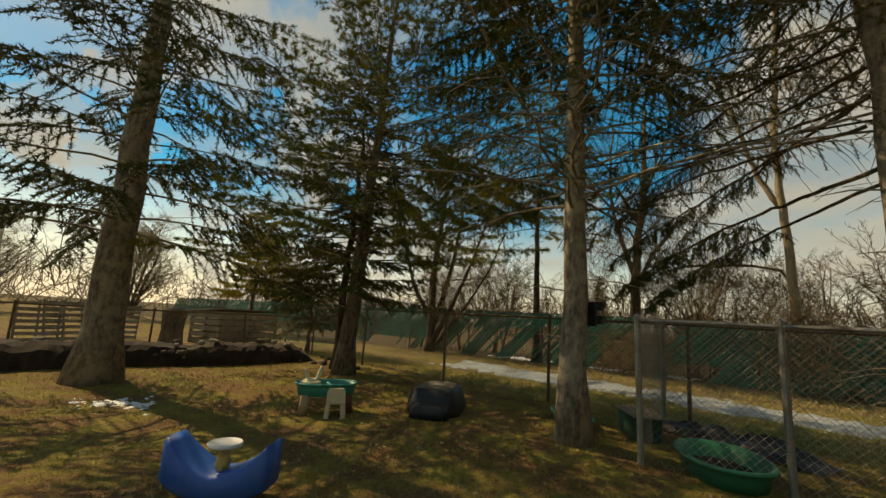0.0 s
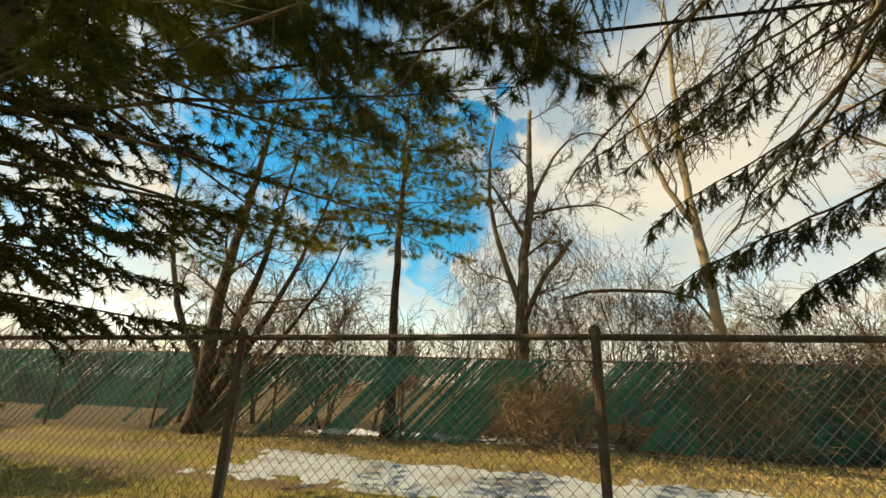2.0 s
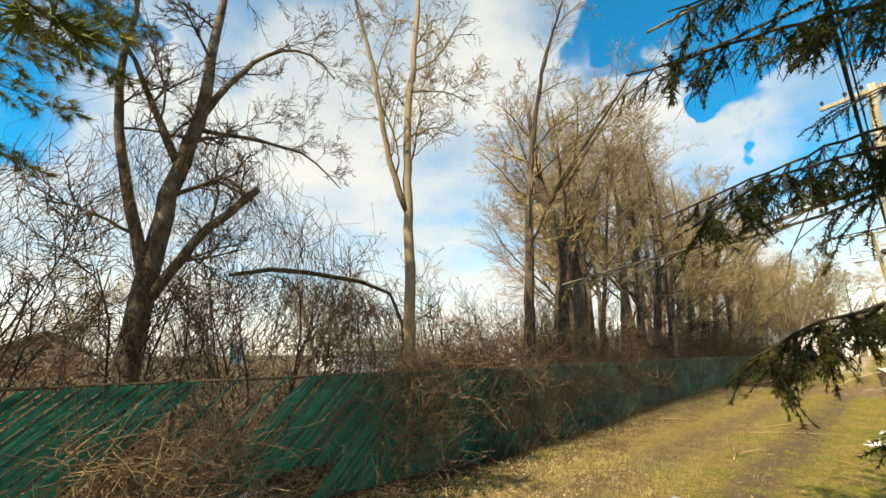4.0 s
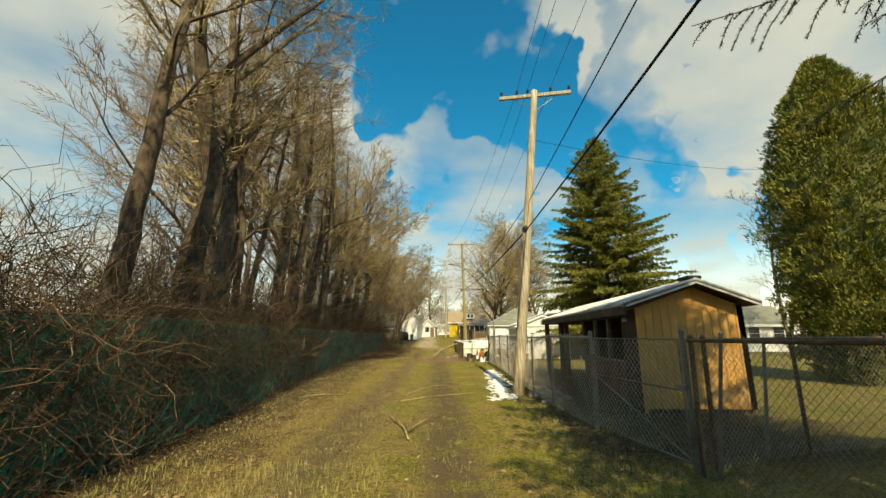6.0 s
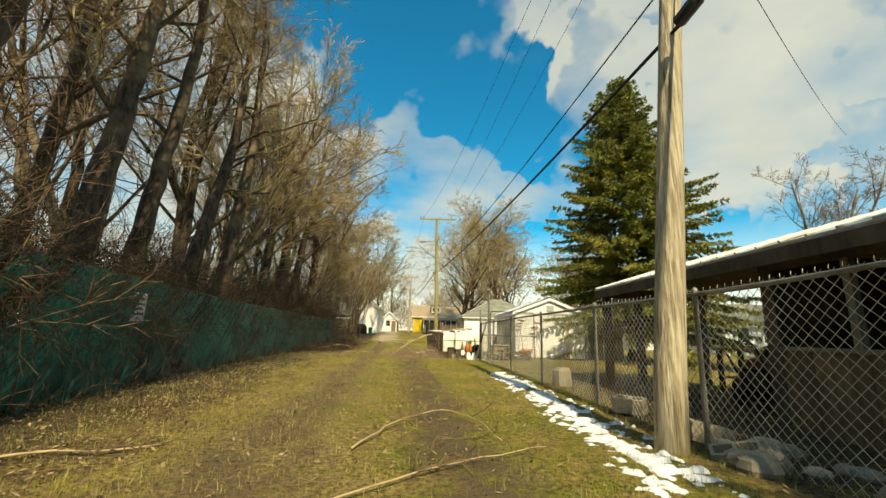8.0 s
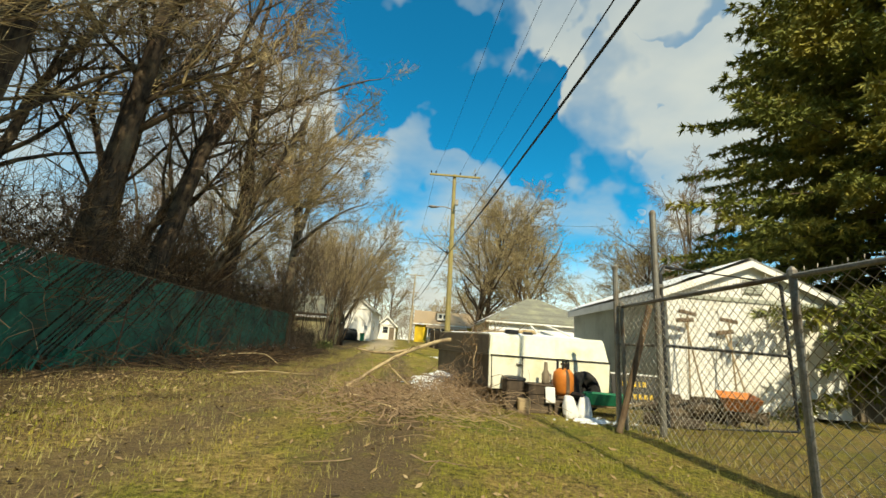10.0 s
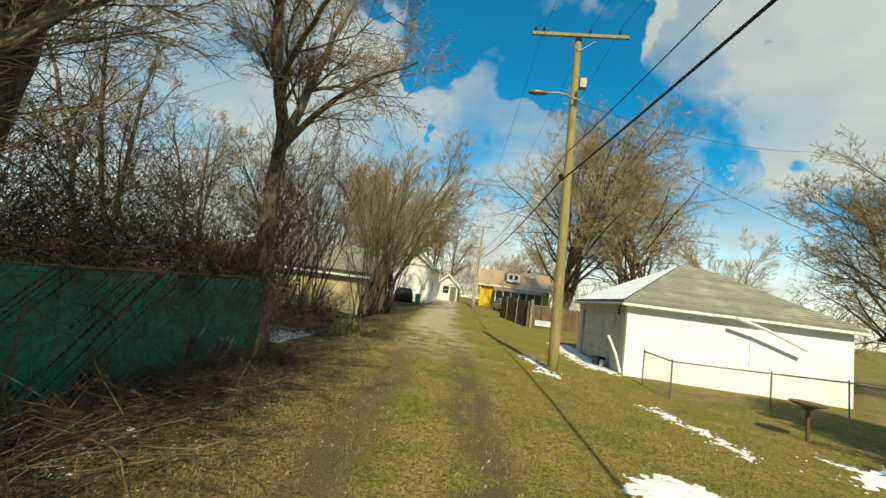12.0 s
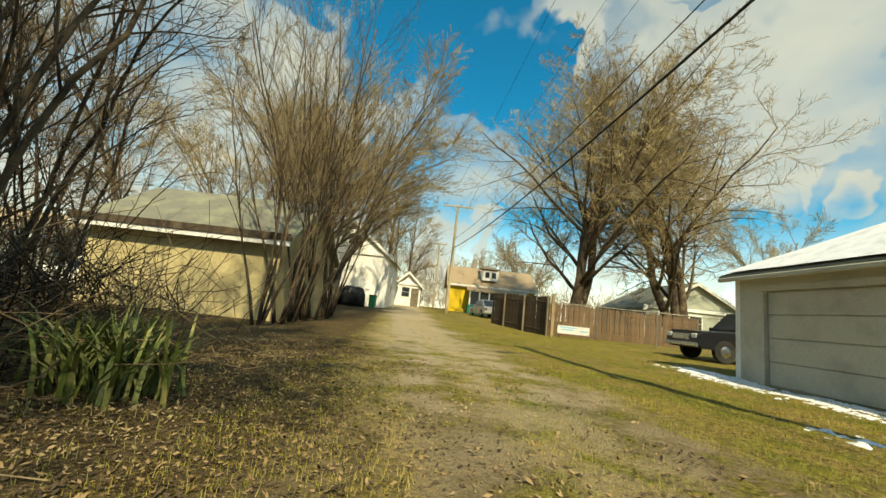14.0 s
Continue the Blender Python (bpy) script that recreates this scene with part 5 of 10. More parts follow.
def wire(name, label, pts, r, mat="cable", sides=5):
    ob = part(name, Geo().tube(pts, r, sides), M[mat])
    return tagged(ob, label, "overhead wire", "overhead wires")


K0, K1, K2, K3 = (3.0, -28, 6.3), (1.72, 9.82, 4.45), (-0.12, 40.85, 6.15), (-3.05, 73.7, 6.6)
for a, b, r, sag in ((K0, K1, 0.018, 0.62), (K1, K2, 0.024, 0.3), (K2, K3, 0.028, 0.5)):
    wire("telephone_cable", "thick black telephone cable strung between the poles", sagged(a, b, sag, 30), r)
for a, b, r, sag in (((2.9, -28, 7.4), (1.85, 9.95, 5.35), 0.011, 0.3), ((1.85, 9.95, 5.35), (-0.03, 40.9, 7.1), 0.012, 0.5), ((-0.03, 40.9, 7.1), (-3.05, 73.7, 7.4), 0.013, 0.5)):
    wire("service_cable", "thin black cable strung between the poles", sagged(a, b, sag, 30), r)
for k in (1, 2, 3):
    wire("power_line", "thin bare power line between the crossarms", sagged((e1[k][0] + 0.6, -30, 9.2), e1[k], 0.5, 24), 0.006)
    wire("power_line", "thin bare power line between the crossarms", sagged(e1[k], e2[k], 0.9, 24), 0.006)
    wire("power_line", "thin bare power line between the crossarms", sagged(e2[k], e3[k], 0.7, 24), 0.006)
for a, b in (((2.1, 10.1, 7.3), (23.4, 26.4, 13.1)), ((-0.03, 40.9, 9.0), (14.8, 50.4, 12.2)), ((-0.03, 40.9, 8.6), (18, 46, 4.6)), ((-3.0, 73.7, 8.5), (-10, 71.4, 6.0))):
    wire("service_drop", "thin service wire running from a pole to a house", sagged(a, b, 0.5, 18), 0.008)
# dark splice cases on the telephone cable
for c, d in (((1.6, 9.35, 4.36), (1.63, 9.75, 4.38)), ((-0.2, 40.2, 6.17), (-0.08, 40.75, 6.2))):
    ob = part("splice_case", Geo().tube([c, tuple((Vector(c) * 0.9 + Vector(d) * 0.1)), tuple((Vector(c) * 0.1 + Vector(d) * 0.9)), d], [0.03, 0.075, 0.075, 0.03], 9), M["black_plastic"])
    tagged(ob, "black splice case hung on the telephone cable", "cable box")


# ---- trees ----
def wander(rng, p, d, length, n, wob, up):
    """A wandering line: points from p along d."""
    pts = [np.array(p, float)]
    d = np.array(d, float)
    d /= np.linalg.norm(d)
    for _ in range(n):
        d = d + np.array([rng.gauss(0, wob), rng.gauss(0, wob), rng.gauss(0, wob) + up])
        d /= np.linalg.norm(d)
        pts.append(pts[-1] + d * length / n)
    return pts, d


def side_dir(rng, d, spread):
    """A direction that leaves d by about spread radians."""
    d = d / np.linalg.norm(d)
    r = np.array([rng.gauss(0, 1), rng.gauss(0, 1), rng.gauss(0, 1)])
    r -= d * (r @ d)
    r /= np.linalg.norm(r) + 1e-9
    a = spread * rng.uniform(0.7, 1.25)
    return d * math.cos(a) + r * math.sin(a)


def bare_tree(seed, height, r0, counts=(9, 7, 6, 5), spread=0.75, wob=0.09, lean=(0, 0), clear=0.3, droop=0.0, lens=(0.5, 0.5, 0.5, 0.55), up=0.05, forks=1, rmin=0.0075):
    """Trunk with limbs in one mesh, the fine twigs in another."""
    rng = random.Random(seed)
    wood, fine = Geo(), Geo()

    def grow(p, d, length, r, level):
        if level >= len(counts):
            fine.spike(np.array(p, float), np.array(p) + d / np.linalg.norm(d) * length + np.array((0, 0, (up - droop) * length)), r)
            return
        n = (10, 6, 3, 2)[level]
        w = wob * (1, 1.3, 1.6, 2.0, 2.2)[min(level, 4)]
        pts, _ = wander(rng, p, d, length, n, w, (up if level else 0.02) - (droop if level >= 2 else 0))
        tip = r * (0.35, 0.3, 0.3, 0.35, 0.4)[min(level, 4)]
        radii = [r + (tip - r) * i / n for i in range(n + 1)]
        if level == 0:
            radii[0] = r * 1.45
            radii[1] = r * 1.1
        (wood if level < 3 else fine).tube(pts, radii, (9, 6, 4, 3, 3)[min(level, 4)], level < 2)
        for c in range(counts[level]):
            t = (clear if level == 0 else 0.2) + (1 - (clear if level == 0 else 0.2)) * ((c + rng.random()) / counts[level])
            i = min(int(t * n), n - 1)
            k = t * n - i
            q = pts[i] * (1 - k) + pts[i + 1] * k
            dd = side_dir(rng, pts[i + 1] - pts[i], spread)
            if level == 0:
                dd[2] = abs(dd[2]) * 0.6 + 0.35
            rr = (r + (tip - r) * t) * 0.5
            grow(q, dd, length * lens[level] * rng.uniform(0.7, 1.2) * (1.15 - 0.5 * t), max(rr, rmin), level + 1)

    for f in range(forks):
        a = rng.uniform(0, 6.28)
        ex = 0.0 if forks == 1 else 0.22
        grow((0.12 * ex * 4 * math.cos(a) if forks > 1 else 0, 0.12 * ex * 4 * math.sin(a) if forks > 1 else 0, -0.1), (lean[0] + ex * math.cos(a), lean[1] + ex * math.sin(a), 1.0), height * rng.uniform(0.88, 1.05), r0 * (1 if forks == 1 else 0.7), 0)
    return wood, fine


def as_mesh(geo, m0, m1, name):
    return geo[0].mesh(name + "_trunk", M[m0], True), geo[1].mesh(name + "_crown", M[m1])


V_TALL = as_mesh(bare_tree(11, 15, 0.2, (15, 8, 7, 8), 0.72, 0.06, clear=0.25, lens=(0.4, 0.48, 0.5, 0.55)), "bark_dark", "twig_gold", "tall_a")
V_TALL2 = as_mesh(bare_tree(12, 16, 0.22, (15, 8, 7, 8), 0.7, 0.07, lean=(0.12, 0.05), clear=0.25, lens=(0.4, 0.48, 0.5, 0.55)), "bark_dark", "twig", "tall_b")
V_FORK = as_mesh(bare_tree(13, 13, 0.22, (10, 7, 7, 7), 0.7, 0.08, clear=0.25, forks=3, rmin=0.0095, lens=(0.38, 0.45, 0.5, 0.55)), "bark_grey", "twig", "forked")
V_WIDE = as_mesh(bare_tree(14, 11, 0.3, (14, 9, 8, 9), 0.85, 0.09, clear=0.14, forks=3, droop=0.02, rmin=0.0095, lens=(0.55, 0.52, 0.5, 0.5)), "bark_dark", "twig_gold", "wide")
V_WILLOW = as_mesh(bare_tree(15, 12, 0.2, (12, 8, 8, 8), 0.55, 0.08, clear=0.15, forks=2, droop=0.02, rmin=0.0085, lens=(0.45, 0.5, 0.5, 0.55)), "bark_grey", "twig_gold", "willow")
V_SAP = as_mesh(bare_tree(17, 6.5, 0.05, (9, 6, 5), 0.62, 0.09, rmin=0.006, clear=0.12, forks=5, lens=(0.42, 0.45, 0.5)), "bark_dark", "twig", "sapling")
V_POLE = as_mesh(bare_tree(19, 8.5, 0.05, (13, 5, 5), 0.5, 0.06, rmin=0.005, clear=0.3, forks=5, lens=(0.3, 0.45, 0.5)), "bark_dark", "twig_gold", "pole_sapling")
V_SCRUB = as_mesh(bare_tree(18, 4.2, 0.04, (9, 6, 5), 0.7, 0.13, clear=0.1, forks=4, droop=0.03, lens=(0.5, 0.5, 0.5)), "bark_dark", "vine", "scrub")


def limb_tree(name, label, limbs, seed, mats=("bark_grey", "twig"), counts=(6, 6, 5), length=2.2, clear=0.35, group="", droop=0.0):
    """A tree whose main limbs follow given lines (in metres of the place); side branches grow from them."""
    rng = random.Random(seed)
    base = limbs[0][0][0]
    wood, fine = Geo(), Geo()
    o = np.array(base)

    def grow(p, d, ln, r, level):
        if level >= len(counts) - 1:
            fine.spike(np.array(p, float), np.array(p) + d / np.linalg.norm(d) * ln + np.array((0, 0, -droop * ln)), r)
            return
        n = (5, 3, 2)[level]
        pts, _ = wander(rng, p, d, ln, n, (0.14, 0.18, 0.22, 0.25)[min(level, 3)], 0.03 - droop)
        (wood if level < 1 else fine).tube(pts, [r * (1 - 0.65 * i / n) for i in range(n + 1)], (5, 3, 3, 3)[min(level, 3)], False)
        for c in range(counts[level + 1]):
            t = 0.15 + 0.85 * (c + rng.random()) / counts[level + 1]
            i = min(int(t * n), n - 1)
            q = pts[i] + (pts[i + 1] - pts[i]) * (t * n - i)
            grow(q, side_dir(rng, pts[i + 1] - pts[i], 0.75), ln * 0.5 * rng.uniform(0.6, 1.2), max(r * 0.5, 0.0058), level + 1)

    for li, (line, ra, rb) in enumerate(limbs):
        key = np.array(line, float) - o
        # resample the line and roughen it a little
        seg = np.r_[0, np.cumsum(np.linalg.norm(np.diff(key, axis=0), axis=1))]
        n = max(6, int(seg[-1] / 0.35))
        s = np.linspace(0, seg[-1], n + 1)
        k2 = np.stack([np.interp(s, seg, key[:, i]) for i in range(3)], 1)
        for _ in range(2):
            k2[1:-1] = 0.25 * k2[:-2] + 0.5 * k2[1:-1] + 0.25 * k2[2:]
        k2[1:] += np.array([[rng.gauss(0, 0.012) for _ in range(3)] for _ in range(n)])
        rad = ra + (rb - ra) * np.linspace(0, 1, n + 1) ** 0.9
        if li == 0:
            rad[0] *= 1.35
            k2[0][2] -= 0.1
        wood.tube(k2, rad, 10 if ra > 0.08 else 6)
        for c in range(counts[0]):
            t = (clear if li == 0 else 0.15) + (1 - (clear if li == 0 else 0.15)) * (c + rng.random()) / counts[0]
            i = min(int(t * n), n - 1)
            d = side_dir(rng, k2[i + 1] - k2[i], 0.85)
            d[2] = abs(d[2]) * 0.7 + 0.15 - droop * 3
            grow(k2[i], d, length * rng.uniform(0.5, 1.15) * (1.1 - 0.4 * t), max(0.35 * rad[i], 0.008), 0)
    t = thing(name, label, "tree", base, 0, group)
    part("trunk", wood, M[mats[0]], t, smooth=True)
    part("crown", fine, M[mats[1]], t)
    return t


def plant(v, name, label, at, rz, s=1.0, group=""):
    t = thing(name, label, "tree", (at[0], at[1], gz(at[0], at[1])), rz, group)
    t.matrix_world = t.matrix_world @ Matrix.Scale(s, 4)
    part("trunk", v[0], None, t)
    part("crown", v[1], None, t)
    return t


BARE = "bare leafless tree with dark bark behind the green fence"
GR = "bare trees behind the fence"
rng = random.Random(77)
# the stout trees that lean over the fence
# last limb of each reaches over the lane, added high up to shade it
limb_tree("bare_tree", "crooked dark-barked bare tree leaning over the green fence", [
    ([(-6.3, 7.6, 0), (-6.2, 7.3, 2.2), (-6.2, 7.35, 3.5), (-6.1, 7.75, 5.0), (-6.2, 7.5, 6.0), (-6.4, 7.0, 8.2), (-6.6, 6.8, 11.5)], 0.36, 0.08), ([(-6.15, 7.75, 4.9), (-5.9, 8.6, 6.6), (-5.6, 9.6, 8.6)], 0.1, 0.02), ([(-6.3, 7.2, 7.4), (-5.2, 7.6, 9.0), (-4.0, 8.1, 10.6), (-2.9, 8.4, 12.0)], 0.12, 0.02)], 31, ("bark_dark", "twig_gold"), (8, 7, 6, 5), 2.4, group=GR)
limb_tree("bare_tree", "grey bare tree with a wide fork behind the green fence", [
    ([(-6.5, 8.8, 0), (-6.4, 8.75, 2.1), (-6.3, 8.7, 3.9), (-6.3, 8.8, 5.3), (-6.3, 8.9, 6.6), (-6.4, 8.4, 8.3), (-6.6, 8.1, 12)], 0.31, 0.06), ([(-6.3, 8.9, 6.5), (-6.2, 9.6, 7.9), (-6.0, 10.9, 9.9), (-5.8, 12.4, 12.4)], 0.17, 0.03), ([(-6.4, 8.4, 8.4), (-5.2, 9.0, 10.2), (-3.9, 9.6, 12.2)], 0.1, 0.02)], 32, ("bark_grey", "twig_gold"), (8, 7, 6, 6), 2.4, group=GR)
for i, (pts, r) in enumerate((
    ([(-6.9, 12.8, 0), (-6.8, 12.95, 2.4), (-6.8, 13.4, 6.0), (-6.8, 13.7, 9.0), (-6.9, 13.2, 13.2)], 0.29), ([(-6.8, 14.1, 0), (-6.7, 14.2, 3.0), (-6.6, 14.7, 7.0), (-6.7, 14.8, 12.8)], 0.24),
    ([(-7.4, 18.6, 0), (-7.2, 18.8, 2.7), (-7.1, 19.3, 7.1), (-7.2, 19.3, 11.3), (-7.3, 18.5, 14.5)], 0.29), ([(-7.4, 16.9, 0), (-7.3, 17.2, 2.9), (-7.1, 18.0, 6.5), (-7.0, 18.2, 13.0)], 0.27),
    ([(-7.9, 25.7, 0), (-7.9, 25.65, 2.6), (-7.8, 25.7, 4.3), (-7.6, 25.6, 7.0), (-7.6, 25.5, 13.0)], 0.33), ([(-8.1, 27.8, 0), (-8.0, 28.0, 2.5), (-7.9, 28.5, 5.5), (-7.6, 29.4, 8.5), (-7.5, 29.9, 13.5)], 0.3),
    ([(-7.7, 22.6, 0), (-7.6, 22.9, 3.2), (-7.5, 23.2, 7.0), (-7.5, 23.0, 13.5)], 0.26),
)):
    limb_tree("bare_tree", BARE, [(pts, r, 0.03)], 40 + i, ("bark_dark", "twig_gold"), (11, 7, 6, 6), 3.2, 0.36, GR)
# limbs of these two that reach over the lane are added to shade it
limb_tree("bare_tree", "grey bare tree that forks low above the green fence", [
    ([(-8.1, 31.3, 0), (-8.0, 31.5, 2.7), (-8.0, 31.8, 5.2), (-8.0, 31.4, 7.7), (-8.0, 30.9, 11.5)], 0.36, 0.08), ([(-8.0, 31.8, 5.2), (-7.9, 33.0, 7.0), (-7.8, 34.5, 8.9), (-7.6, 35.8, 11.5)], 0.2, 0.04), ([(-8.0, 31.2, 8.4), (-6.8, 32.2, 10.0), (-5.3, 33.2, 11.6), (-4.0, 33.9, 12.6)], 0.11, 0.02)], 51, ("bark_dark", "twig_gold"), (9, 7, 6, 6), 2.6, 0.38, GR)
limb_tree("bare_tree", "grey bare tree with a broken forked trunk at the fence's end", [
    ([(-7.8, 38.0, 0), (-7.9, 37.75, 2.4), (-7.9, 37.45, 4.2), (-7.9, 37.6, 5.7), (-7.9, 36.8, 6.9), (-7.9, 36.3, 8.5), (-7.9, 36.0, 12.0)], 0.27, 0.06), ([(-7.9, 37.65, 5.6), (-7.85, 38.5, 7.6), (-7.8, 39.3, 9.8), (-7.7, 40.6, 12.6)], 0.15, 0.04),
    ([(-7.85, 38.6, 7.5), (-7.8, 39.8, 8.3), (-7.8, 41.0, 8.9)], 0.07, 0.045), ([(-7.85, 38.3, 7.1), (-7.85, 38.2, 8.2)], 0.06, 0.05), ([(-7.9, 37.1, 6.4), (-7.9, 37.4, 7.4)], 0.06, 0.05), ([(-7.9, 36.3, 8.5), (-6.8, 36.2, 10.2), (-5.4, 36.0, 11.6), (-4.2, 35.6, 12.6)], 0.1, 0.02), ([(-7.9, 37.3, 5.0), (-6.9, 36.9, 5.9), (-6.0, 36.7, 6.6), (-5.2, 36.8, 7.2), (-4.4, 37.0, 7.6)], 0.11, 0.02), ([(-7.9, 36.9, 6.8), (-6.6, 35.6, 7.4), (-5.6, 34.9, 8.2), (-4.9, 34.2, 8.9)], 0.1, 0.02)], 52, ("bark_grey", "twig_gold"), (8, 8, 6, 6), 2.4, 0.5, GR)
for v, dx, y, rz, s in (
    (V_FORK, -3.4, 13.0, 40, 1.0), (V_TALL, -3.0, 20.5, 120, 1.0), (V_WILLOW, -2.6, 21.0, 30, 1.0), (V_TALL2, -2.4, 27.0, 60, 1.0), (V_FORK, -3.2, 30.0, 100, 1.0), (V_FORK, -3.8, 25.0, 220, 1.0),
    (V_TALL2, -6.5, 20.0, 170, 1.0), (V_TALL2, -4.0, 15.0, 80, 1.0), (V_TALL2, -4.6, 24.0, 250, 1.0), (V_FORK, -5.0, 18.5, 300, 1.1), (V_WILLOW, -1.2, 30.0, 10, 0.8)
):
    plant(v, "bare_tree", BARE, (west_x(y) + dx, y), rz, s, GR)
# thicket north of the fence, and both sides of the lane
for v, x, y, rz, s in ((V_WILLOW, -10.9, 58.2, 45, 1.2), (V_WILLOW, -9.9, 60.5, 80, 1.15), (V_WILLOW, -11.5, 64.0, 160, 1.15), (V_TALL, -9.6, 83.0, 30, 0.9), (V_FORK, -10.2, 90.0, 0, 1.1), (V_WILLOW, -9.5, 100.0, 60, 1.1), (V_TALL, -8.0, 96, 60, 0.9), (V_FORK, -17, 42, 10, 0.8), (V_WILLOW, -13.2, 60.0, 20, 1.05), (V_WILLOW, -15.8, 61.5, 110, 1.0), (V_WILLOW, -19.5, 60.0, 200, 1.0), (V_FORK, -24.0, 56.0, 20, 0.9)):
    plant(v, "bare_tree", "leafless golden-twigged tree in the thicket beside the lane", (x, y), rz, s, "thicket trees")
for x, y, rz, k in ((-8.9, 49.6, 70, 0.9), (-8.75, 50.6, 200, 1.0), (-8.85, 51.8, 120, 1.1), (-8.7, 52.9, 300, 1.0), (-8.8, 54.0, 20, 1.15), (-8.7, 55.3, 150, 1.05), (-8.85, 56.6, 240, 1.1)):
    plant(V_POLE, "sapling_clump", "clump of slim straight bare saplings beside the lane", (x, y), rz, k, "sapling clumps")
for x, y, rz, k in ((-8.6, 42.4, 180, 1.0), (-9.2, 40.6, 90, 1.0), (-10.2, 44.4, 30, 1.0), (-11.8, 47.0, 10, 1.0)):
    plant(V_SAP, "sapling_clump", "clump of thin dark saplings at the thicket's edge", (x, y), rz, k, "sapling clumps")
# broad crowned trees on the east side
plant(V_WIDE, "bare_tree", "broad bare tree with a many-stemmed golden crown behind a board fence", (4.9, 66.0), 20, 1.62, "broad bare trees")
plant(V_WIDE, "bare_tree", "low spreading bare tree beside the board fence", (11.6, 65.0), 140, 1.38, "broad bare trees")
plant(V_FORK, "bare_tree", "bare tree with upright branches beyond the storage shed", (17.5, 45.0), 0, 0.95, "yard trees")
plant(V_FORK, "bare_tree", "bare tree with upright branches beyond the yards", (24.0, 30.0), 70, 0.9, "yard trees")
plant(V_WIDE, "bare_tree", "broad bare tree behind the tan board fence", (16.0, 46.5), 200, 0.8, "yard trees")
plant(V_WILLOW, "bare_tree", "bare tree beyond the garage", (20.0, 66.0), 70, 0.9, "yard trees")
plant(V_FORK, "bare_tree", "bare tree beyond the yards", (27.0, 21.0), 170, 0.9, "yard trees")
for x, y, rz, s in ((3, 100, 0, 0.9), (8, 92, 60, 1.0), (0.5, 112, 10, 0.9), (12, 104, 90, 1.0)):
    plant(V_WILLOW, "bare_tree", "bare tree far up the lane", (x, y), rz, s, "far lane trees")
# across the green fence, seen from the yard
limb_tree("vine_tree", "crooked bare tree hung with dry vines behind the green fence", [
    ([(-5.6, -4.5, 0), (-5.6, -4.46, 1.5), (-5.6, -4.44, 2.4), (-5.6, -4.4, 3.5), (-5.6, -4.32, 4.7), (-5.6, -4.12, 5.9), (-5.6, -4.0, 6.6), (-5.6, -4.08, 7.6), (-5.6, -3.95, 9.6)], 0.22, 0.06),
    ([(-5.6, -4.44, 3.2), (-5.6, -4.75, 4.2), (-5.6, -5.05, 5.2), (-5.6, -5.25, 6.2), (-5.6, -5.3, 7.8), (-5.6, -5.1, 9.2)], 0.1, 0.03), ([(-5.6, -4.3, 5.3), (-5.6, -4.9, 6.5), (-5.6, -5.3, 7.2)], 0.08, 0.03),
    ([(-5.5, -4.35, 2.9), (-5.45, -3.9, 3.9), (-5.4, -3.02, 5.05)], 0.085, 0.07), ([(-5.6, -4.0, 6.4), (-5.5, -3.3, 7.9), (-5.4, -2.4, 8.6), (-5.3, -1.7, 8.0)], 0.07, 0.015), ([(-5.6, -4.05, 6.0), (-5.5, -3.0, 6.1), (-5.4, -2.1, 6.1), (-5.4, -1.4, 5.5)], 0.045, 0.012)], 61, ("bark_grey", "vine"), (6, 7, 6, 5), 1.6, 0.45, "trees west of the yard", 0.02)
limb_tree("slender_tree", "slender pale-barked bare tree with two stems", [
    ([(-4.6, -0.1, 0), (-4.5, -0.14, 1.5), (-4.5, -0.17, 3.4), (-4.5, -0.24, 5.0), (-4.5, -0.3, 7.3), (-4.5, -0.1, 9.6), (-4.5, 0.0, 12.0)], 0.14, 0.045), ([(-4.5, -0.28, 5.0), (-4.5, -0.8, 6.1), (-4.5, -1.15, 7.9), (-4.5, -1.6, 9.2), (-4.5, -2.0, 10.5)], 0.08, 0.025), ([(-4.5, -0.2, 7.9), (-4.4, 0.6, 8.3), (-4.3, 1.5, 8.2)], 0.03, 0.008)], 62, ("bark_pale", "twig_gold"), (9, 7, 6, 5), 1.7, 0.5, "trees west of the yard")
# the first stem's top is bent over the lane to shade it
for i, (pts, r, f) in enumerate((
    ([(-5.8, 4.8, 0), (-5.7, 5.0, 2.6), (-5.7, 5.25, 6.1), (-5.7, 5.7, 9.0), (-4.9, 5.5, 11.5), (-3.6, 5.2, 13.5)], 0.22, None), ([(-6.2, 9.0, 0), (-6.0, 9.0, 2.5), (-6.0, 8.9, 4.6), (-6.0, 8.0, 6.6), (-6.0, 7.8, 9.5)], 0.13, None),
    ([(-6.6, 10.2, 0), (-6.4, 10.4, 3.0), (-6.2, 11.0, 6.5), (-6.2, 12.0, 10.5)], 0.13, None))):
    limb_tree("bare_tree", BARE, [(pts, r, 0.03)], 65 + i, ("bark_dark", "twig_gold"), (10, 7, 6, 6), 2.8, 0.36, GR)
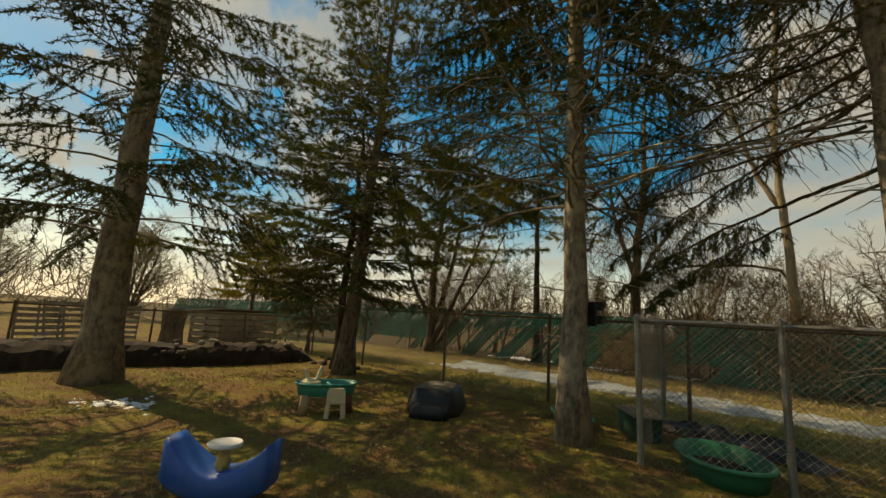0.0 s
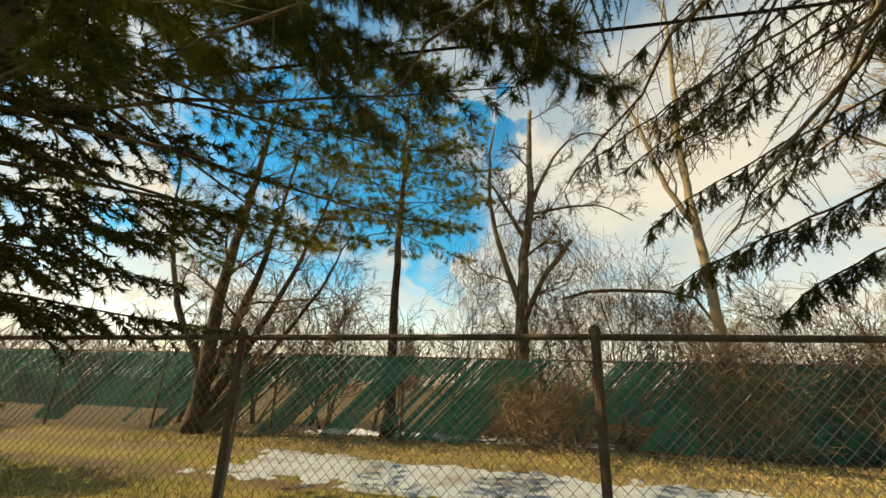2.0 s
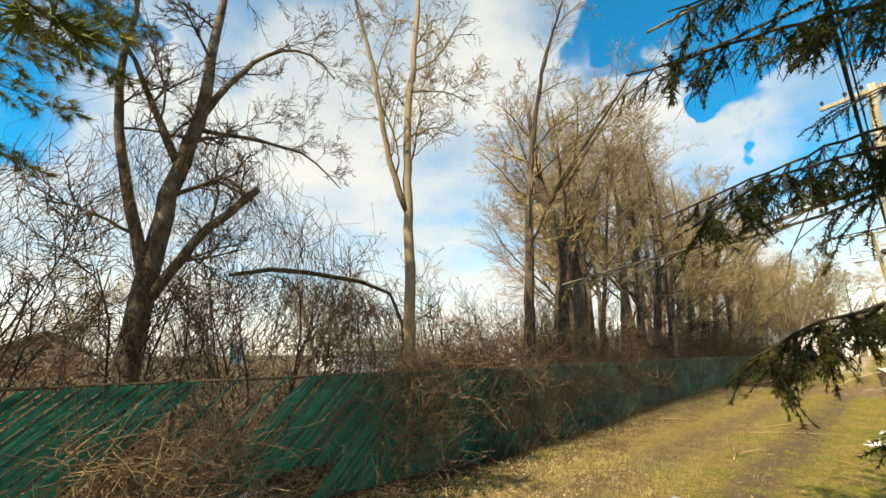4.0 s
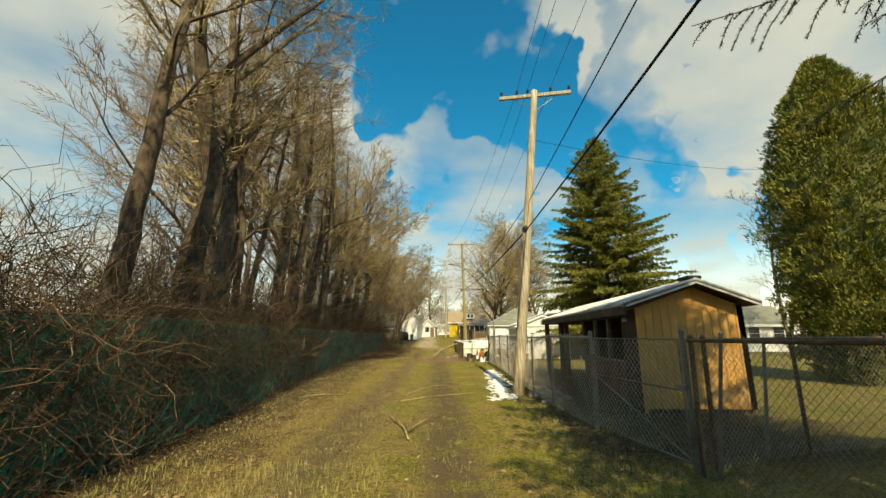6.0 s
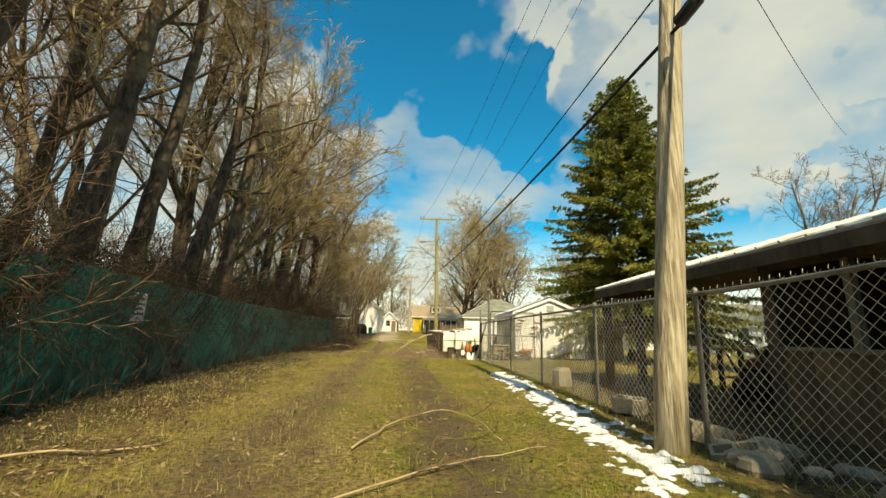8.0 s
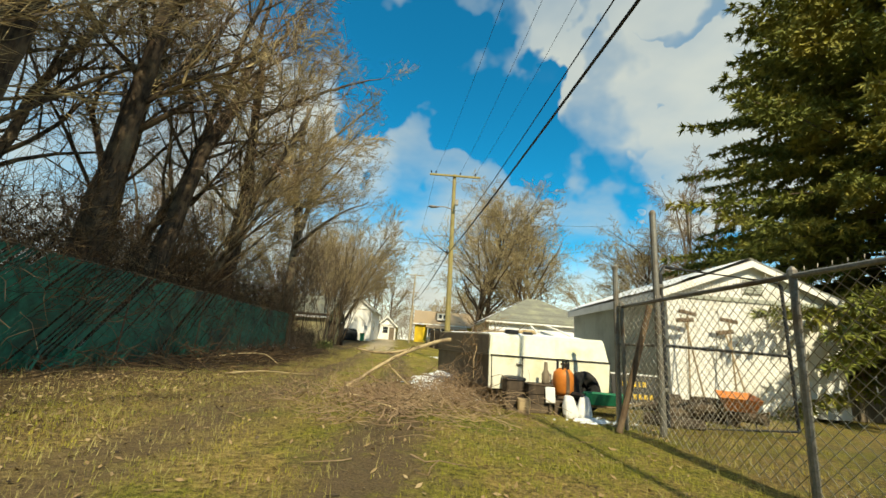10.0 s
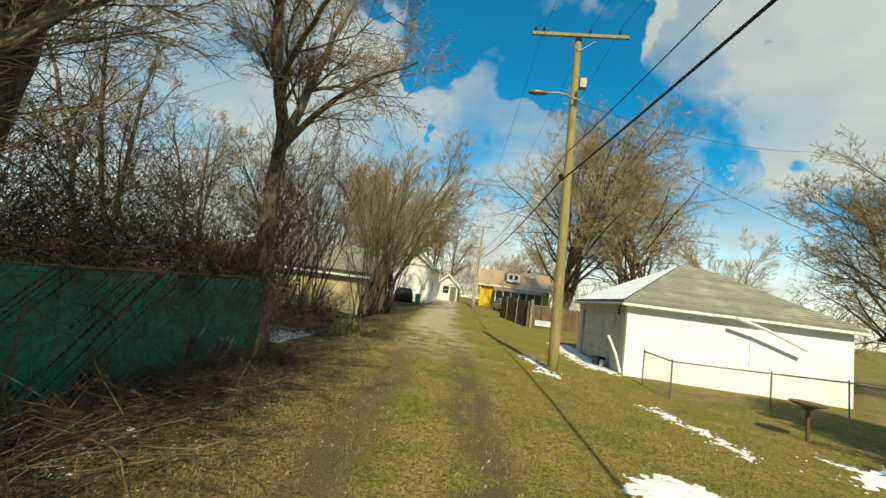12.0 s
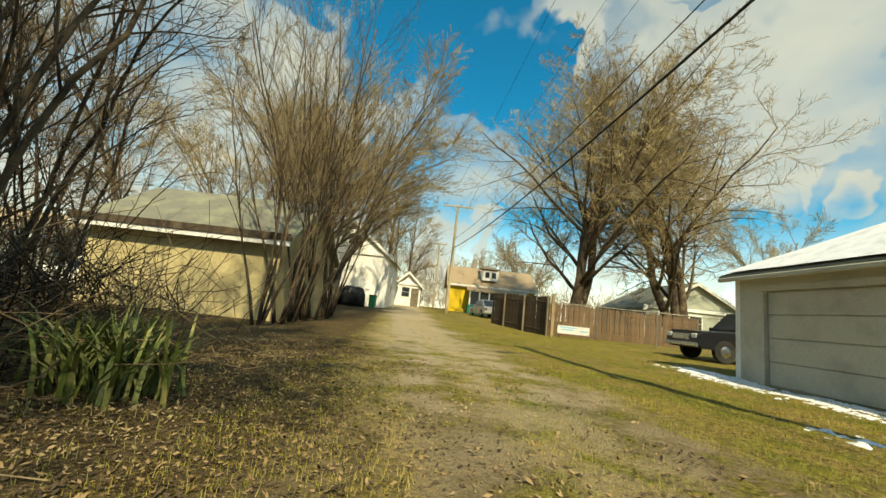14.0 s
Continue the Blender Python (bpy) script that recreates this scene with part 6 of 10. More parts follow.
limb_tree("bare_tree", "dark many-stemmed bare tree at the green fence", [
    ([(-2.7, -11.6, 0), (-2.7, -11.6, 1.6), (-2.75, -11.7, 3.2), (-2.8, -11.3, 6.5), (-2.8, -11.0, 9.5)], 0.2, 0.03), ([(-2.7, -11.6, 0.9), (-2.8, -11.1, 2.2), (-2.9, -10.6, 4.4), (-3.0, -10.2, 7.5)], 0.13, 0.02), ([(-2.7, -11.5, 0.4), (-2.9, -10.6, 2.0), (-3.1, -9.7, 4.2), (-3.2, -9.0, 6.5)], 0.11, 0.02), ([(-2.7, -11.7, 1.4), (-2.6, -12.6, 2.6), (-2.5, -13.3, 4.5), (-2.5, -13.7, 7)], 0.1, 0.02),
    ([(-2.7, -11.4, 0.2), (-3.0, -10.3, 1.6), (-3.2, -9.2, 3.2), (-3.4, -8.5, 5.0)], 0.08, 0.015)], 68, ("bark_dark", "twig"), (9, 7, 6, 5), 1.9, 0.35, "trees west of the yard")
for v, x, y, rz, s, lab in (
    (V_WIDE, -7.5, -34, 0, 0.6, "low spreading bare tree beyond the yard"), (V_WIDE, 2.0, -38, 100, 0.6, "low spreading bare tree beyond the yard"), (V_WIDE, 9.5, -44, 50, 0.6, "low spreading bare tree beyond the yard"), (V_SCRUB, -4.9, -9.6, 0, 0.9, "bare shrub behind the green fence"),
    (V_WILLOW, -32, -26, 0, 0.7, "bare tree far beyond the green fence"), (V_WILLOW, -38, -8, 60, 0.7, "bare tree far beyond the green fence"), (V_WILLOW, -30, 8, 120, 0.7, "bare tree far beyond the green fence"), (V_FORK, -44, 2, 0, 0.7, "bare tree far beyond the green fence"),
):
    plant(v, "bare_tree", lab, (x, y), rz, s, "trees west of the yard")
# scrub tops over the fence
for i in range(40):
    y = -14 + i * 1.35 + rng.uniform(-0.6, 0.6)
    x = west_x(y) - rng.uniform(0.7, 2.6)
    plant(V_SCRUB, "scrub_bush", "tangled bare shrub rising behind the fence", (x, y), rng.uniform(0, 360), rng.uniform(0.55, 0.95), "scrub behind the fence")


# ---- conifers ----
def needles(g, P, D, ln, w, rng):
    """Thin three-cornered needles from points P along directions D."""
    P, D = np.asarray(P), np.asarray(D)
    D = D / (np.linalg.norm(D, axis=1)[:, None] + 1e-9)
    S = np.cross(D, rng.normal(size=D.shape))
    S /= np.linalg.norm(S, axis=1)[:, None] + 1e-9
    k = ln * rng.uniform(0.7, 1.2, (len(P), 1))
    tri = np.stack([P - S * w / 2, P + S * w / 2, P + D * k], 1).reshape(-1, 3)
    b = len(g.v)
    g.v.extend(map(tuple, tri.tolist()))
    g.f.extend((b + 3 * i, b + 3 * i + 1, b + 3 * i + 2) for i in range(len(P)))


def conifer(seed, H, r0, z0, L0, nb, sub=0.14, ln=0.055, w=0.013, per=26, droop=0.28, bare=0.0, lean=(0, 0), pine=False, shape=0.75, hang=0.5, stub=True, near=None):
    """Trunk and boughs in one mesh, needled twigs in another."""
    rs, rng = np.random.RandomState(seed), random.Random(seed)
    wood, leaf = Geo(), Geo()
    n = 16
    tr = [np.array((lean[0] * H * (i / n) + 0.03 * rng.gauss(0, 1) * (i > 0), lean[1] * H * (i / n) + 0.03 * rng.gauss(0, 1) * (i > 0), H * i / n - (0.1 if i == 0 else 0))) for i in range(n + 1)]
    rad = [r0 * (1 - 0.93 * (i / n)) for i in range(n + 1)]
    rad[0] *= 1.5
    wood.tube(tr, rad, 12)
    P, D = [], []
    P2, D2 = [], []
    for b in range(nb):
        u = (b + rng.random()) / nb
        z = z0 + (H * 0.98 - z0) * u ** 1.12
        L = L0 * max(1 - u, 0.0) ** shape * rng.uniform(0.7, 1.1) + 0.2
        az = b * 2.39996 + rng.gauss(0, 0.25)
        i = min(int(z / H * n), n - 1)
        k = z / H * n - i
        o = tr[i] * (1 - k) + tr[i + 1] * k
        out = np.array((math.cos(az), math.sin(az), 0.0))
        slope = rng.uniform(-0.05, 0.2) + 0.55 * u
        m = 8
        pts = []
        for s in np.linspace(0, 1, m + 1):
            zz = L * (slope * s - droop * s ** 1.6 * (1 - 0.6 * u) + 0.16 * max(s - 0.65, 0) ** 1.2)
            pts.append(o + out * L * s + np.array((rng.gauss(0, 0.012 * L), rng.gauss(0, 0.012 * L), zz)))
        br = min(0.005 + 0.0042 * L, r0 * 0.3)
        wood.tube(pts, [br * (1 - 0.8 * j / m) for j in range(m + 1)], 5 if L > 1.2 else 4, False)
        side = np.array((-out[1], out[0], 0.0))
        s = 0.22 if not pine else 0.3
        while s < 1.0:
            j = min(int(s * m), m - 1)
            q = pts[j] + (pts[j + 1] - pts[j]) * (s * m - j)
            ax = pts[j + 1] - pts[j]
            ax /= np.linalg.norm(ax) + 1e-9
            for sg in (-1, 1):
                green = z > bare or rng.random() < 0.10 + 0.75 * max(s - 0.45, 0)
                tl = (0.16 + 0.34 * (1 - s) * min(L, 2.4)) * rng.uniform(0.6, 1.25)
                d = ax * rng.uniform(0.5, 1.0) + sg * side * rng.uniform(0.6, 1.0) + np.array((0, 0, -hang * rng.uniform(0.2, 1.2)))
                d /= np.linalg.norm(d)
                mid = q + d * tl * 0.55
                d2 = d + np.array((0, 0, -hang * 0.5))
                tip = mid + d2 / np.linalg.norm(d2) * tl * 0.45
                if rng.random() < 0.85 or green:
                    wood.tube([q, mid, tip], [0.004, 0.003, 0.0018], 3, False)
                if not green:
                    continue
                if pine:
                    for c in (0.45, 0.75, 1.0):
                        p = q + (tip - q) * c
                        P.append(np.repeat(p[None], per // 2, 0) + rs.normal(0, 0.008, (per // 2, 3)))
                        D.append(d[None] * 0.9 + rs.normal(0, 0.62, (per // 2, 3)))
                else:
                    low = near is not None and z < near[3]
                    cnt = max(6, int((near[2] if low else per) * tl / 0.35))
                    t = rs.uniform(0.05, 1.0, cnt)[:, None]
                    (P2 if low else P).append(np.where(t < 0.55, q + (mid - q) * t / 0.55, mid + (tip - mid) * (t - 0.55) / 0.45))
                    (D2 if low else D).append(d[None] * 0.75 + rs.normal(0, 0.55, (cnt, 3)))
            s += sub / L * (0.9 if not pine else 1.4) + 0.01
    # short dead stubs on the lower trunk
    if stub:
        for _ in range(34):
            z = rng.uniform(0.9, max(z0 + 1.5, 2.5))
            i = min(int(z / H * n), n - 1)
            a = rng.uniform(0, 6.28)
            o = tr[i] + (tr[i + 1] - tr[i]) * (z / H * n - i)
            d = np.array((math.cos(a), math.sin(a), rng.uniform(-0.15, 0.25)))
            ln2 = rng.choice((0.2, 0.3, 0.35, 0.5, 0.8))
            q = o + d * ln2
            wood.tube([o, o + d * ln2 * 0.6 + np.array((0, 0, -0.03 * ln2)), q + np.array((0, 0, -0.12 * ln2))], [0.01, 0.007, 0.003], 4, False)
            for _ in range(int(ln2 * 5)):
                e = o + (q - o) * rng.uniform(0.3, 1)
                f = e + np.array((rng.gauss(0, 0.15), rng.gauss(0, 0.15), rng.uniform(-0.25, 0.02)))
                wood.tube([e, f], [0.0045, 0.002], 3, False)
    needles(leaf, np.concatenate(P), np.concatenate(D), ln, w, rs)
    if P2:
        needles(leaf, np.concatenate(P2), np.concatenate(D2), near[0], near[1], rs)
    return wood, leaf


def put_conifer(name, label, geo, mats, at, rz=0.0):
    t = thing(name, label, "tree", (at[0], at[1], gz(*at)), rz)
    part("trunk", geo[0], M[mats[0]], t, smooth=True)
    part("crown", geo[1], M[mats[1]], t)
    return t


def hung_bough(tree, line, r0, seed, green=0.7, twig=0.42, droop=0.8, gap=0.03, needle=(0.026, 0.006), mat="needle"):
    """One long bough with drooping side twigs and short needles; returns it as a part of its tree."""
    rg, rs = random.Random(seed), np.random.RandomState(seed)
    o = np.array(tree.matrix_world.translation)
    key = np.array(line, float) - o
    seg = np.r_[0, np.cumsum(np.linalg.norm(np.diff(key, axis=0), axis=1))]
    n = max(8, int(seg[-1] / 0.12))
    s = np.linspace(0, seg[-1], n + 1)
    p = np.stack([np.interp(s, seg, key[:, i]) for i in range(3)], 1)
    for _ in range(3):
        p[1:-1] = 0.25 * p[:-2] + 0.5 * p[1:-1] + 0.25 * p[2:]
    p[1:] += rs.normal(0, 0.006, (n, 3))
    wood, P, D = Geo(), [], []
    wood.tube(p, [r0 * (1 - 0.85 * i / n) + 0.002 for i in range(n + 1)], 6, False)
    d = seg[-1] * 0.3
    side = 1
    while d < seg[-1]:
        i = min(int(d / seg[-1] * n), n - 1)
        ax = p[i + 1] - p[i]
        ax /= np.linalg.norm(ax)
        lat = np.cross(ax, (0, 0, 1))
        lat /= np.linalg.norm(lat) + 1e-9
        side = -side
        f = d / seg[-1]
        ln = twig * rg.uniform(0.5, 1.2) * (1.15 - 0.6 * f)
        way = ax * rg.uniform(0.3, 0.8) + side * lat * rg.uniform(0.3, 0.9) + np.array((0, 0, -droop * rg.uniform(0.3, 1.4)))
        q, _ = wander(rg, p[i], way, ln, 4, 0.12, -0.14)
        wood.tube(q, [0.0042, 0.0035, 0.0028, 0.002, 0.0014], 3, False)
        leafy = rg.random() < green * (0.4 + f)
        for _ in range(8 if leafy else 4):
            k = rg.randrange(1, 4)
            b, _ = wander(rg, q[k], side_dir(rg, q[k + 1] - q[k], 0.6), rg.uniform(0.06, 0.16), 2, 0.1, -0.12)
            wood.tube(b, [0.002, 0.0015, 0.001], 3, False)
            if leafy:
                for u, v, m in ((b[0], b[1], 18), (b[1], b[2], 18)):
                    w = rs.uniform(0, 1, (m, 1))
                    P.append(u + (v - u) * w)
                    D.append((v - u)[None] / np.linalg.norm(v - u) * 0.8 + rs.normal(0, 0.5, (m, 3)))
        if leafy:
            for u, v in zip(q, q[1:]):
                w = rs.uniform(0, 1, (18, 1))
                P.append(u + (v - u) * w)
                D.append((v - u)[None] / np.linalg.norm(v - u) * 0.8 + rs.normal(0, 0.5, (18, 3)))
        d += gap * rg.uniform(0.6, 1.4)
    b = part("bough", wood, M["bark_dark"], tree, "thin drooping dead-twigged bough")
    if P:
        g = Geo()
        needles(g, np.concatenate(P), np.concatenate(D), *needle, rs)
        part("needle_spray", g, M[mat], b)
    return b


put_conifer("spruce_tree", "tall dark spruce with drooping boughs in the yard", conifer(21, 13, 0.3, 2.4, 4.6, 90, 0.15, 0.085, 0.021, 38, 0.3, 0.0, (0.012, 0.0), hang=0.8), ("bark_spruce", "needle"), (8.33, -8.85))
put_conifer("spruce_tree", "tall spruce with scaly grey bark and bare lower boughs", conifer(22, 14, 0.165, 2.8, 4.2, 165, 0.15, 0.1, 0.026, 60, 0.2, 3.6, (-0.012, 0.0), hang=0.9, near=(0.032, 0.007, 150, 5.2)), ("bark_spruce", "needle"), (4.92, -2.28))
leaning_pine = put_conifer("pine_tree", "leaning pine with soft yellow-green needle tufts", conifer(23, 11.5, 0.2, 2.5, 4.6, 122, 0.17, 0.14, 0.011, 64, 0.1, 0.0, (-0.05, 0.01), True, 0.6, 0.2), ("bark_grey", "needle_pine"), (4.2, -7.85))
put_conifer("cedar_tree", "thin dark cedar standing close behind the leaning pine", conifer(24, 9, 0.11, 1.7, 2.2, 100, 0.12, 0.08, 0.022, 50, 0.2, 0.0, (-0.02, 0.0), hang=0.5), ("bark_dark", "needle"), (3.9, -8.6))
low_spruce = put_conifer("spruce_tree", "low-limbed spruce with boughs that hang over the fence", conifer(25, 10, 0.19, 4.2, 3.2, 105, 0.12, 0.07, 0.018, 42, 0.22, 0.0, (0.0, 0.0), hang=1.0, near=(0.03, 0.0065, 140, 5.4)), ("bark_spruce", "needle"), (4.75, 0.55))
bpy.context.view_layer.update()
for i, line in enumerate((
    [(3.75, -7.75, 4.30), (3.76, -7.00, 4.17), (3.76, -6.54, 3.74), (3.76, -5.82, 3.06)],
    [(3.75, -7.75, 4.52), (3.70, -6.62, 4.33), (3.67, -5.94, 3.87), (3.63, -5.03, 3.22)],
    [(3.75, -7.75, 4.74), (3.33, -6.39, 4.59), (3.07, -5.58, 4.16), (2.76, -4.58, 3.58)],
    [(3.75, -7.75, 4.96), (3.45, -5.99, 4.64), (3.26, -4.93, 4.12), (3.06, -3.76, 3.46)],
    [(3.75, -7.75, 5.18), (3.11, -5.68, 4.84), (2.73, -4.44, 4.30), (2.33, -3.16, 3.65)],
    [(3.75, -7.75, 5.40), (3.02, -6.76, 5.01), (2.58, -6.17, 4.44), (2.03, -5.43, 3.67)],
    [(3.75, -7.75, 5.62), (4.07, -6.94, 4.60), (4.25, -6.45, 3.65), (4.48, -5.88, 2.46)],
    [(3.75, -7.75, 5.84), (3.64, -5.89, 5.00), (3.58, -4.77, 4.16), (3.51, -3.61, 3.19)],
)):
    hung_bough(leaning_pine, line, 0.024, 400 + i, 1.1, 0.42, 0.15, 0.05, (0.085, 0.0045), "needle_pine")
for i, (line, r, green, twig) in enumerate((
    ([(4.7, 0.45, 2.9), (3.5, -0.8, 2.75), (2.6, -1.8, 2.45), (2.1, -2.3, 2.27), (1.8, -2.62, 2.15), (1.66, -2.8, 2.02)], 0.02, 1.0, 0.42),
    ([(4.7, 0.45, 2.75), (3.6, -0.6, 2.5), (2.6, -1.5, 2.2), (2.15, -2.0, 1.95), (1.95, -2.2, 1.7)], 0.016, 0.8, 0.3),
    ([(4.7, 0.45, 3.6), (3.3, -0.9, 3.3), (2.2, -2.2, 2.95), (1.75, -2.75, 2.72), (1.6, -2.95, 2.55)], 0.016, 0.5, 0.3),
    ([(4.7, 0.45, 3.9), (3.2, -1.2, 3.85), (2.1, -2.4, 3.55), (1.5, -3.1, 3.25)], 0.02, 0.35, 0.4),
    ([(4.6, 0.5, 3.7), (3.1, -0.3, 3.7), (2.0, -1.2, 3.4), (1.1, -1.9, 2.95)], 0.02, 0.15, 0.3),
    ([(4.75, 0.4, 3.3), (4.2, -1.1, 3.25), (3.5, -2.3, 2.95), (3.0, -3.1, 2.6)], 0.018, 0.12, 0.35),
    ([(4.75, 0.4, 4.1), (4.0, -1.2, 4.2), (3.1, -2.6, 3.9), (2.5, -3.4, 3.5)], 0.018, 0.2, 0.35),
    ([(4.6, 0.4, 3.6), (3.6, -1.4, 3.6), (2.9, -2.6, 3.3), (2.3, -3.6, 2.9)], 0.016, 0.1, 0.35),
    ([(4.6, 0.4, 4.4), (3.3, -0.9, 4.4), (2.3, -2.0, 4.1), (1.6, -2.8, 3.7)], 0.018, 0.2, 0.35),
)):
    hung_bough(low_spruce, line, r, 300 + i, green, twig)


put_conifer("pine_tree", "slim straight pine with long blue-green needle tufts", conifer(26, 11, 0.14, 4.9, 3.2, 74, 0.17, 0.17, 0.010, 60, 0.1, 0.0, (0.004, 0.0), True, 0.5, 0.25), ("bark_dark", "needle_pine"), (-4.05, -7.5))
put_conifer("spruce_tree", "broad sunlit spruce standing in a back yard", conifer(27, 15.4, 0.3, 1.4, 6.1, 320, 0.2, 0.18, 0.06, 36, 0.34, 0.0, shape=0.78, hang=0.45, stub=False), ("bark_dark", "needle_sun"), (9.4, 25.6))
put_conifer("cedar_tree", "small dark drooping cedar beside the cross fence", conifer(28, 4.0, 0.07, 0.9, 1.7, 60, 0.13, 0.08, 0.024, 40, 0.3, 0.0, hang=0.7, stub=False), ("bark_dark", "needle"), (2.2, -12.7))
put_conifer("spruce_tree", "distant spruce beyond the green fence", conifer(29, 12.5, 0.2, 1.0, 3.2, 120, 0.4, 0.35, 0.14, 10, 0.3, 0.0, hang=0.4, stub=False), ("bark_dark", "needle"), (-74.6, -30.3))


def arborvitae(name, label, at, H, R, seed, mat, clumps=11000, ln=0.13):
    """A dense column of upright sprays."""
    rs = np.random.RandomState(seed)
    t = thing(name, label, "tree", (at[0], at[1], gz(*at)))
    part("trunk", Geo().tube([(0, 0, -0.1), (0, 0, H * 0.5), (0.02, 0, H * 0.95)], [0.16, 0.1, 0.02], 8), M["bark_dark"], t)

    def radius(u, a):
        return R * (0.55 + 0.45 * math.sin(min(u * 2.6 + 0.35, 1.57))) * max(1 - max(u - 0.45, 0) ** 2 * 2.9, 0.08) * (0.98 + 0.30 * noise.noise((math.cos(a) * 2.2 + seed, math.sin(a) * 2.2, u * 8)) + 0.24 * noise.noise((math.cos(a) * 5, math.sin(a) * 5, u * 19)))

    core = []
    for i in range(22):
        u = i / 21
        core.append([(0.78 * radius(u, a) * math.cos(a), 0.78 * radius(u, a) * math.sin(a), 0.1 + u * H * 0.97) for a in (k * 2 * math.pi / 20 for k in range(20))])
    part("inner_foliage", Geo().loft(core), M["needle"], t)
    P, D = [], []
    for _ in range(clumps):
        u, a = rs.uniform(0, 1), rs.uniform(0, 2 * math.pi)
        r = radius(u, a) * rs.uniform(0.8, 1.03)
        p = np.array((r * math.cos(a), r * math.sin(a), 0.05 + u * H))
        o = np.array((math.cos(a), math.sin(a), 0.9))
        P.append(np.repeat(p[None], 7, 0) + rs.normal(0, 0.045, (7, 3)))
        D.append(o[None] + rs.normal(0, 0.45, (7, 3)))
    g = Geo()
    needles(g, np.concatenate(P), np.concatenate(D), ln, ln * 0.4, rs)
    part("crown", g, M[mat], t)


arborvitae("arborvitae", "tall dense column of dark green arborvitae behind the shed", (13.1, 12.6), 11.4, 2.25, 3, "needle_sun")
put_conifer("golden_tree", "small tree with golden-yellow foliage beyond the cross fence", conifer(31, 6.5, 0.12, 2.0, 1.9, 70, 0.16, 0.16, 0.05, 26, 0.1, 0.0, pine=True, shape=0.4, hang=0.2, stub=False), ("bark_dark", "needle_gold"), (-0.1, -22.5))


# ---- vines and brush ----
def tangle(name, label, n, where, length, r=(0.003, 0.0065), up=0.0, seed=1, mat="vine", wob=0.35, seg=4):
    """Many thin wandering stems in one mesh; where(rng) gives a starting point and a way."""
    rng = random.Random(seed)
    g = Geo()
    for _ in range(n):
        p, d = where(rng)
        pts, _ = wander(rng, p, d, rng.uniform(*length), seg, wob, up)
        floor = gz(float(p[0]), float(p[1])) + 0.01
        pts = [np.array((q[0], q[1], max(q[2], floor + 0.005 * i))) for i, q in enumerate(pts)]
        rr = rng.uniform(*r)
        g.tube(pts, [rr * (1 - 0.5 * i / seg) for i in range(seg + 1)], 3, False)
    ob = part(name, g, M[mat])
    return tagged(ob, label, "brush", kind="stuff")


def on_fence(y0, y1, out=(0.0, 0.35), zr=(0.0, 1.8), bias=0.0):
    def where(rng):
        y = rng.uniform(y0, y1)
        z = rng.uniform(*zr)
        x = west_x(y) + rng.uniform(*out)
        return (x, y, gz(x, y) + z), (rng.gauss(0, 0.35), rng.gauss(0, 0.8), rng.gauss(bias, 0.8))
    return where


tangle("dry_vines", "thick mat of dry brown vines over the torn fence", 1000, on_fence(-4.9, -3.0, (-0.2, 0.5), (0.0, 1.2), 0.2), (0.4, 1.15), seed=3, mat="vine_tan")
tangle("dry_vines", "heap of dry vines climbing a trunk at the fence", 900, on_fence(-0.9, 0.6, (-0.3, 0.4), (0.0, 2.2), 0.4), (0.5, 1.4), seed=4, mat="vine_tan")
tangle("dry_vines", "dry brown vines hanging on the green fence", 480, on_fence(-2.4, 4.5, (-0.15, 0.25), (0.5, 1.9), -0.3), (0.5, 1.5), seed=5, mat="vine", seg=6)
tangle("dry_vines", "dark leafless vines over the green fence", 700, on_fence(4.0, 20.0, (-0.25, 0.12), (1.0, 2.2), 0.0), (0.4, 1.3), (0.002, 0.005), seed=6, mat="dark_stick", wob=0.5)
tangle("dry_vines", "dark leafless vines over the green fence", 700, on_fence(20.0, 38.5, (-0.25, 0.1), (1.1, 2.2), 0.0), (0.4, 1.3), (0.002, 0.005), seed=7, mat="vine", wob=0.5)
# dense dark stems over the slats also stand in for the fence's shade
tangle("dry_vines", "dense dark mat of vines over the fence's upper half", 1500, on_fence(1.0, 17.0, (-0.1, 0.16), (0.7, 1.95), -0.3), (0.4, 1.1), (0.002, 0.005), seed=61, mat="dark_stick", wob=0.5, seg=3)
tangle("dry_vines", "dry brown vines hanging down the fence", 700, on_fence(-0.5, 13.0, (0.02, 0.25), (0.9, 2.0), -0.9), (0.5, 1.4), (0.002, 0.0045), seed=62, mat="dark_stick", wob=0.3, seg=3)
tangle("dry_vines", "dark mat of vines along the fence's top", 900, on_fence(17.0, 38.0, (-0.15, 0.14), (0.9, 2.0), -0.3), (0.4, 1.2), (0.003, 0.007), seed=63, mat="dark_stick", wob=0.5, seg=3)
tangle("dry_vines", "tan dead stems standing at the fence's foot", 450, on_fence(0.0, 36.0, (0.05, 0.4), (0.0, 0.1), 0.9), (0.15, 0.5), (0.0015, 0.0035), seed=64, mat="vine", seg=4)
tangle("dry_vines", "curtain of dark vines hanging over the fence's slats", 1500, on_fence(1.5, 7.0, (0.04, 0.42), (0.1, 1.9), -0.5), (0.3, 0.9), (0.002, 0.0045), seed=66, mat="dark_stick", wob=0.45, seg=6)
tangle("dry_vines", "curtain of dark vines hanging over the fence's slats", 900, on_fence(7.0, 15.0, (0.03, 0.3), (0.5, 1.9), -0.5), (0.3, 0.9), (0.002, 0.0045), seed=67, mat="dark_stick", wob=0.45, seg=5)
tangle("dry_vines", "thin dead stems along the foot of the fence", 900, on_fence(-13.0, 38.0, (0.0, 0.45), (0.0, 0.15), 0.7), (0.3, 0.9), seed=8)


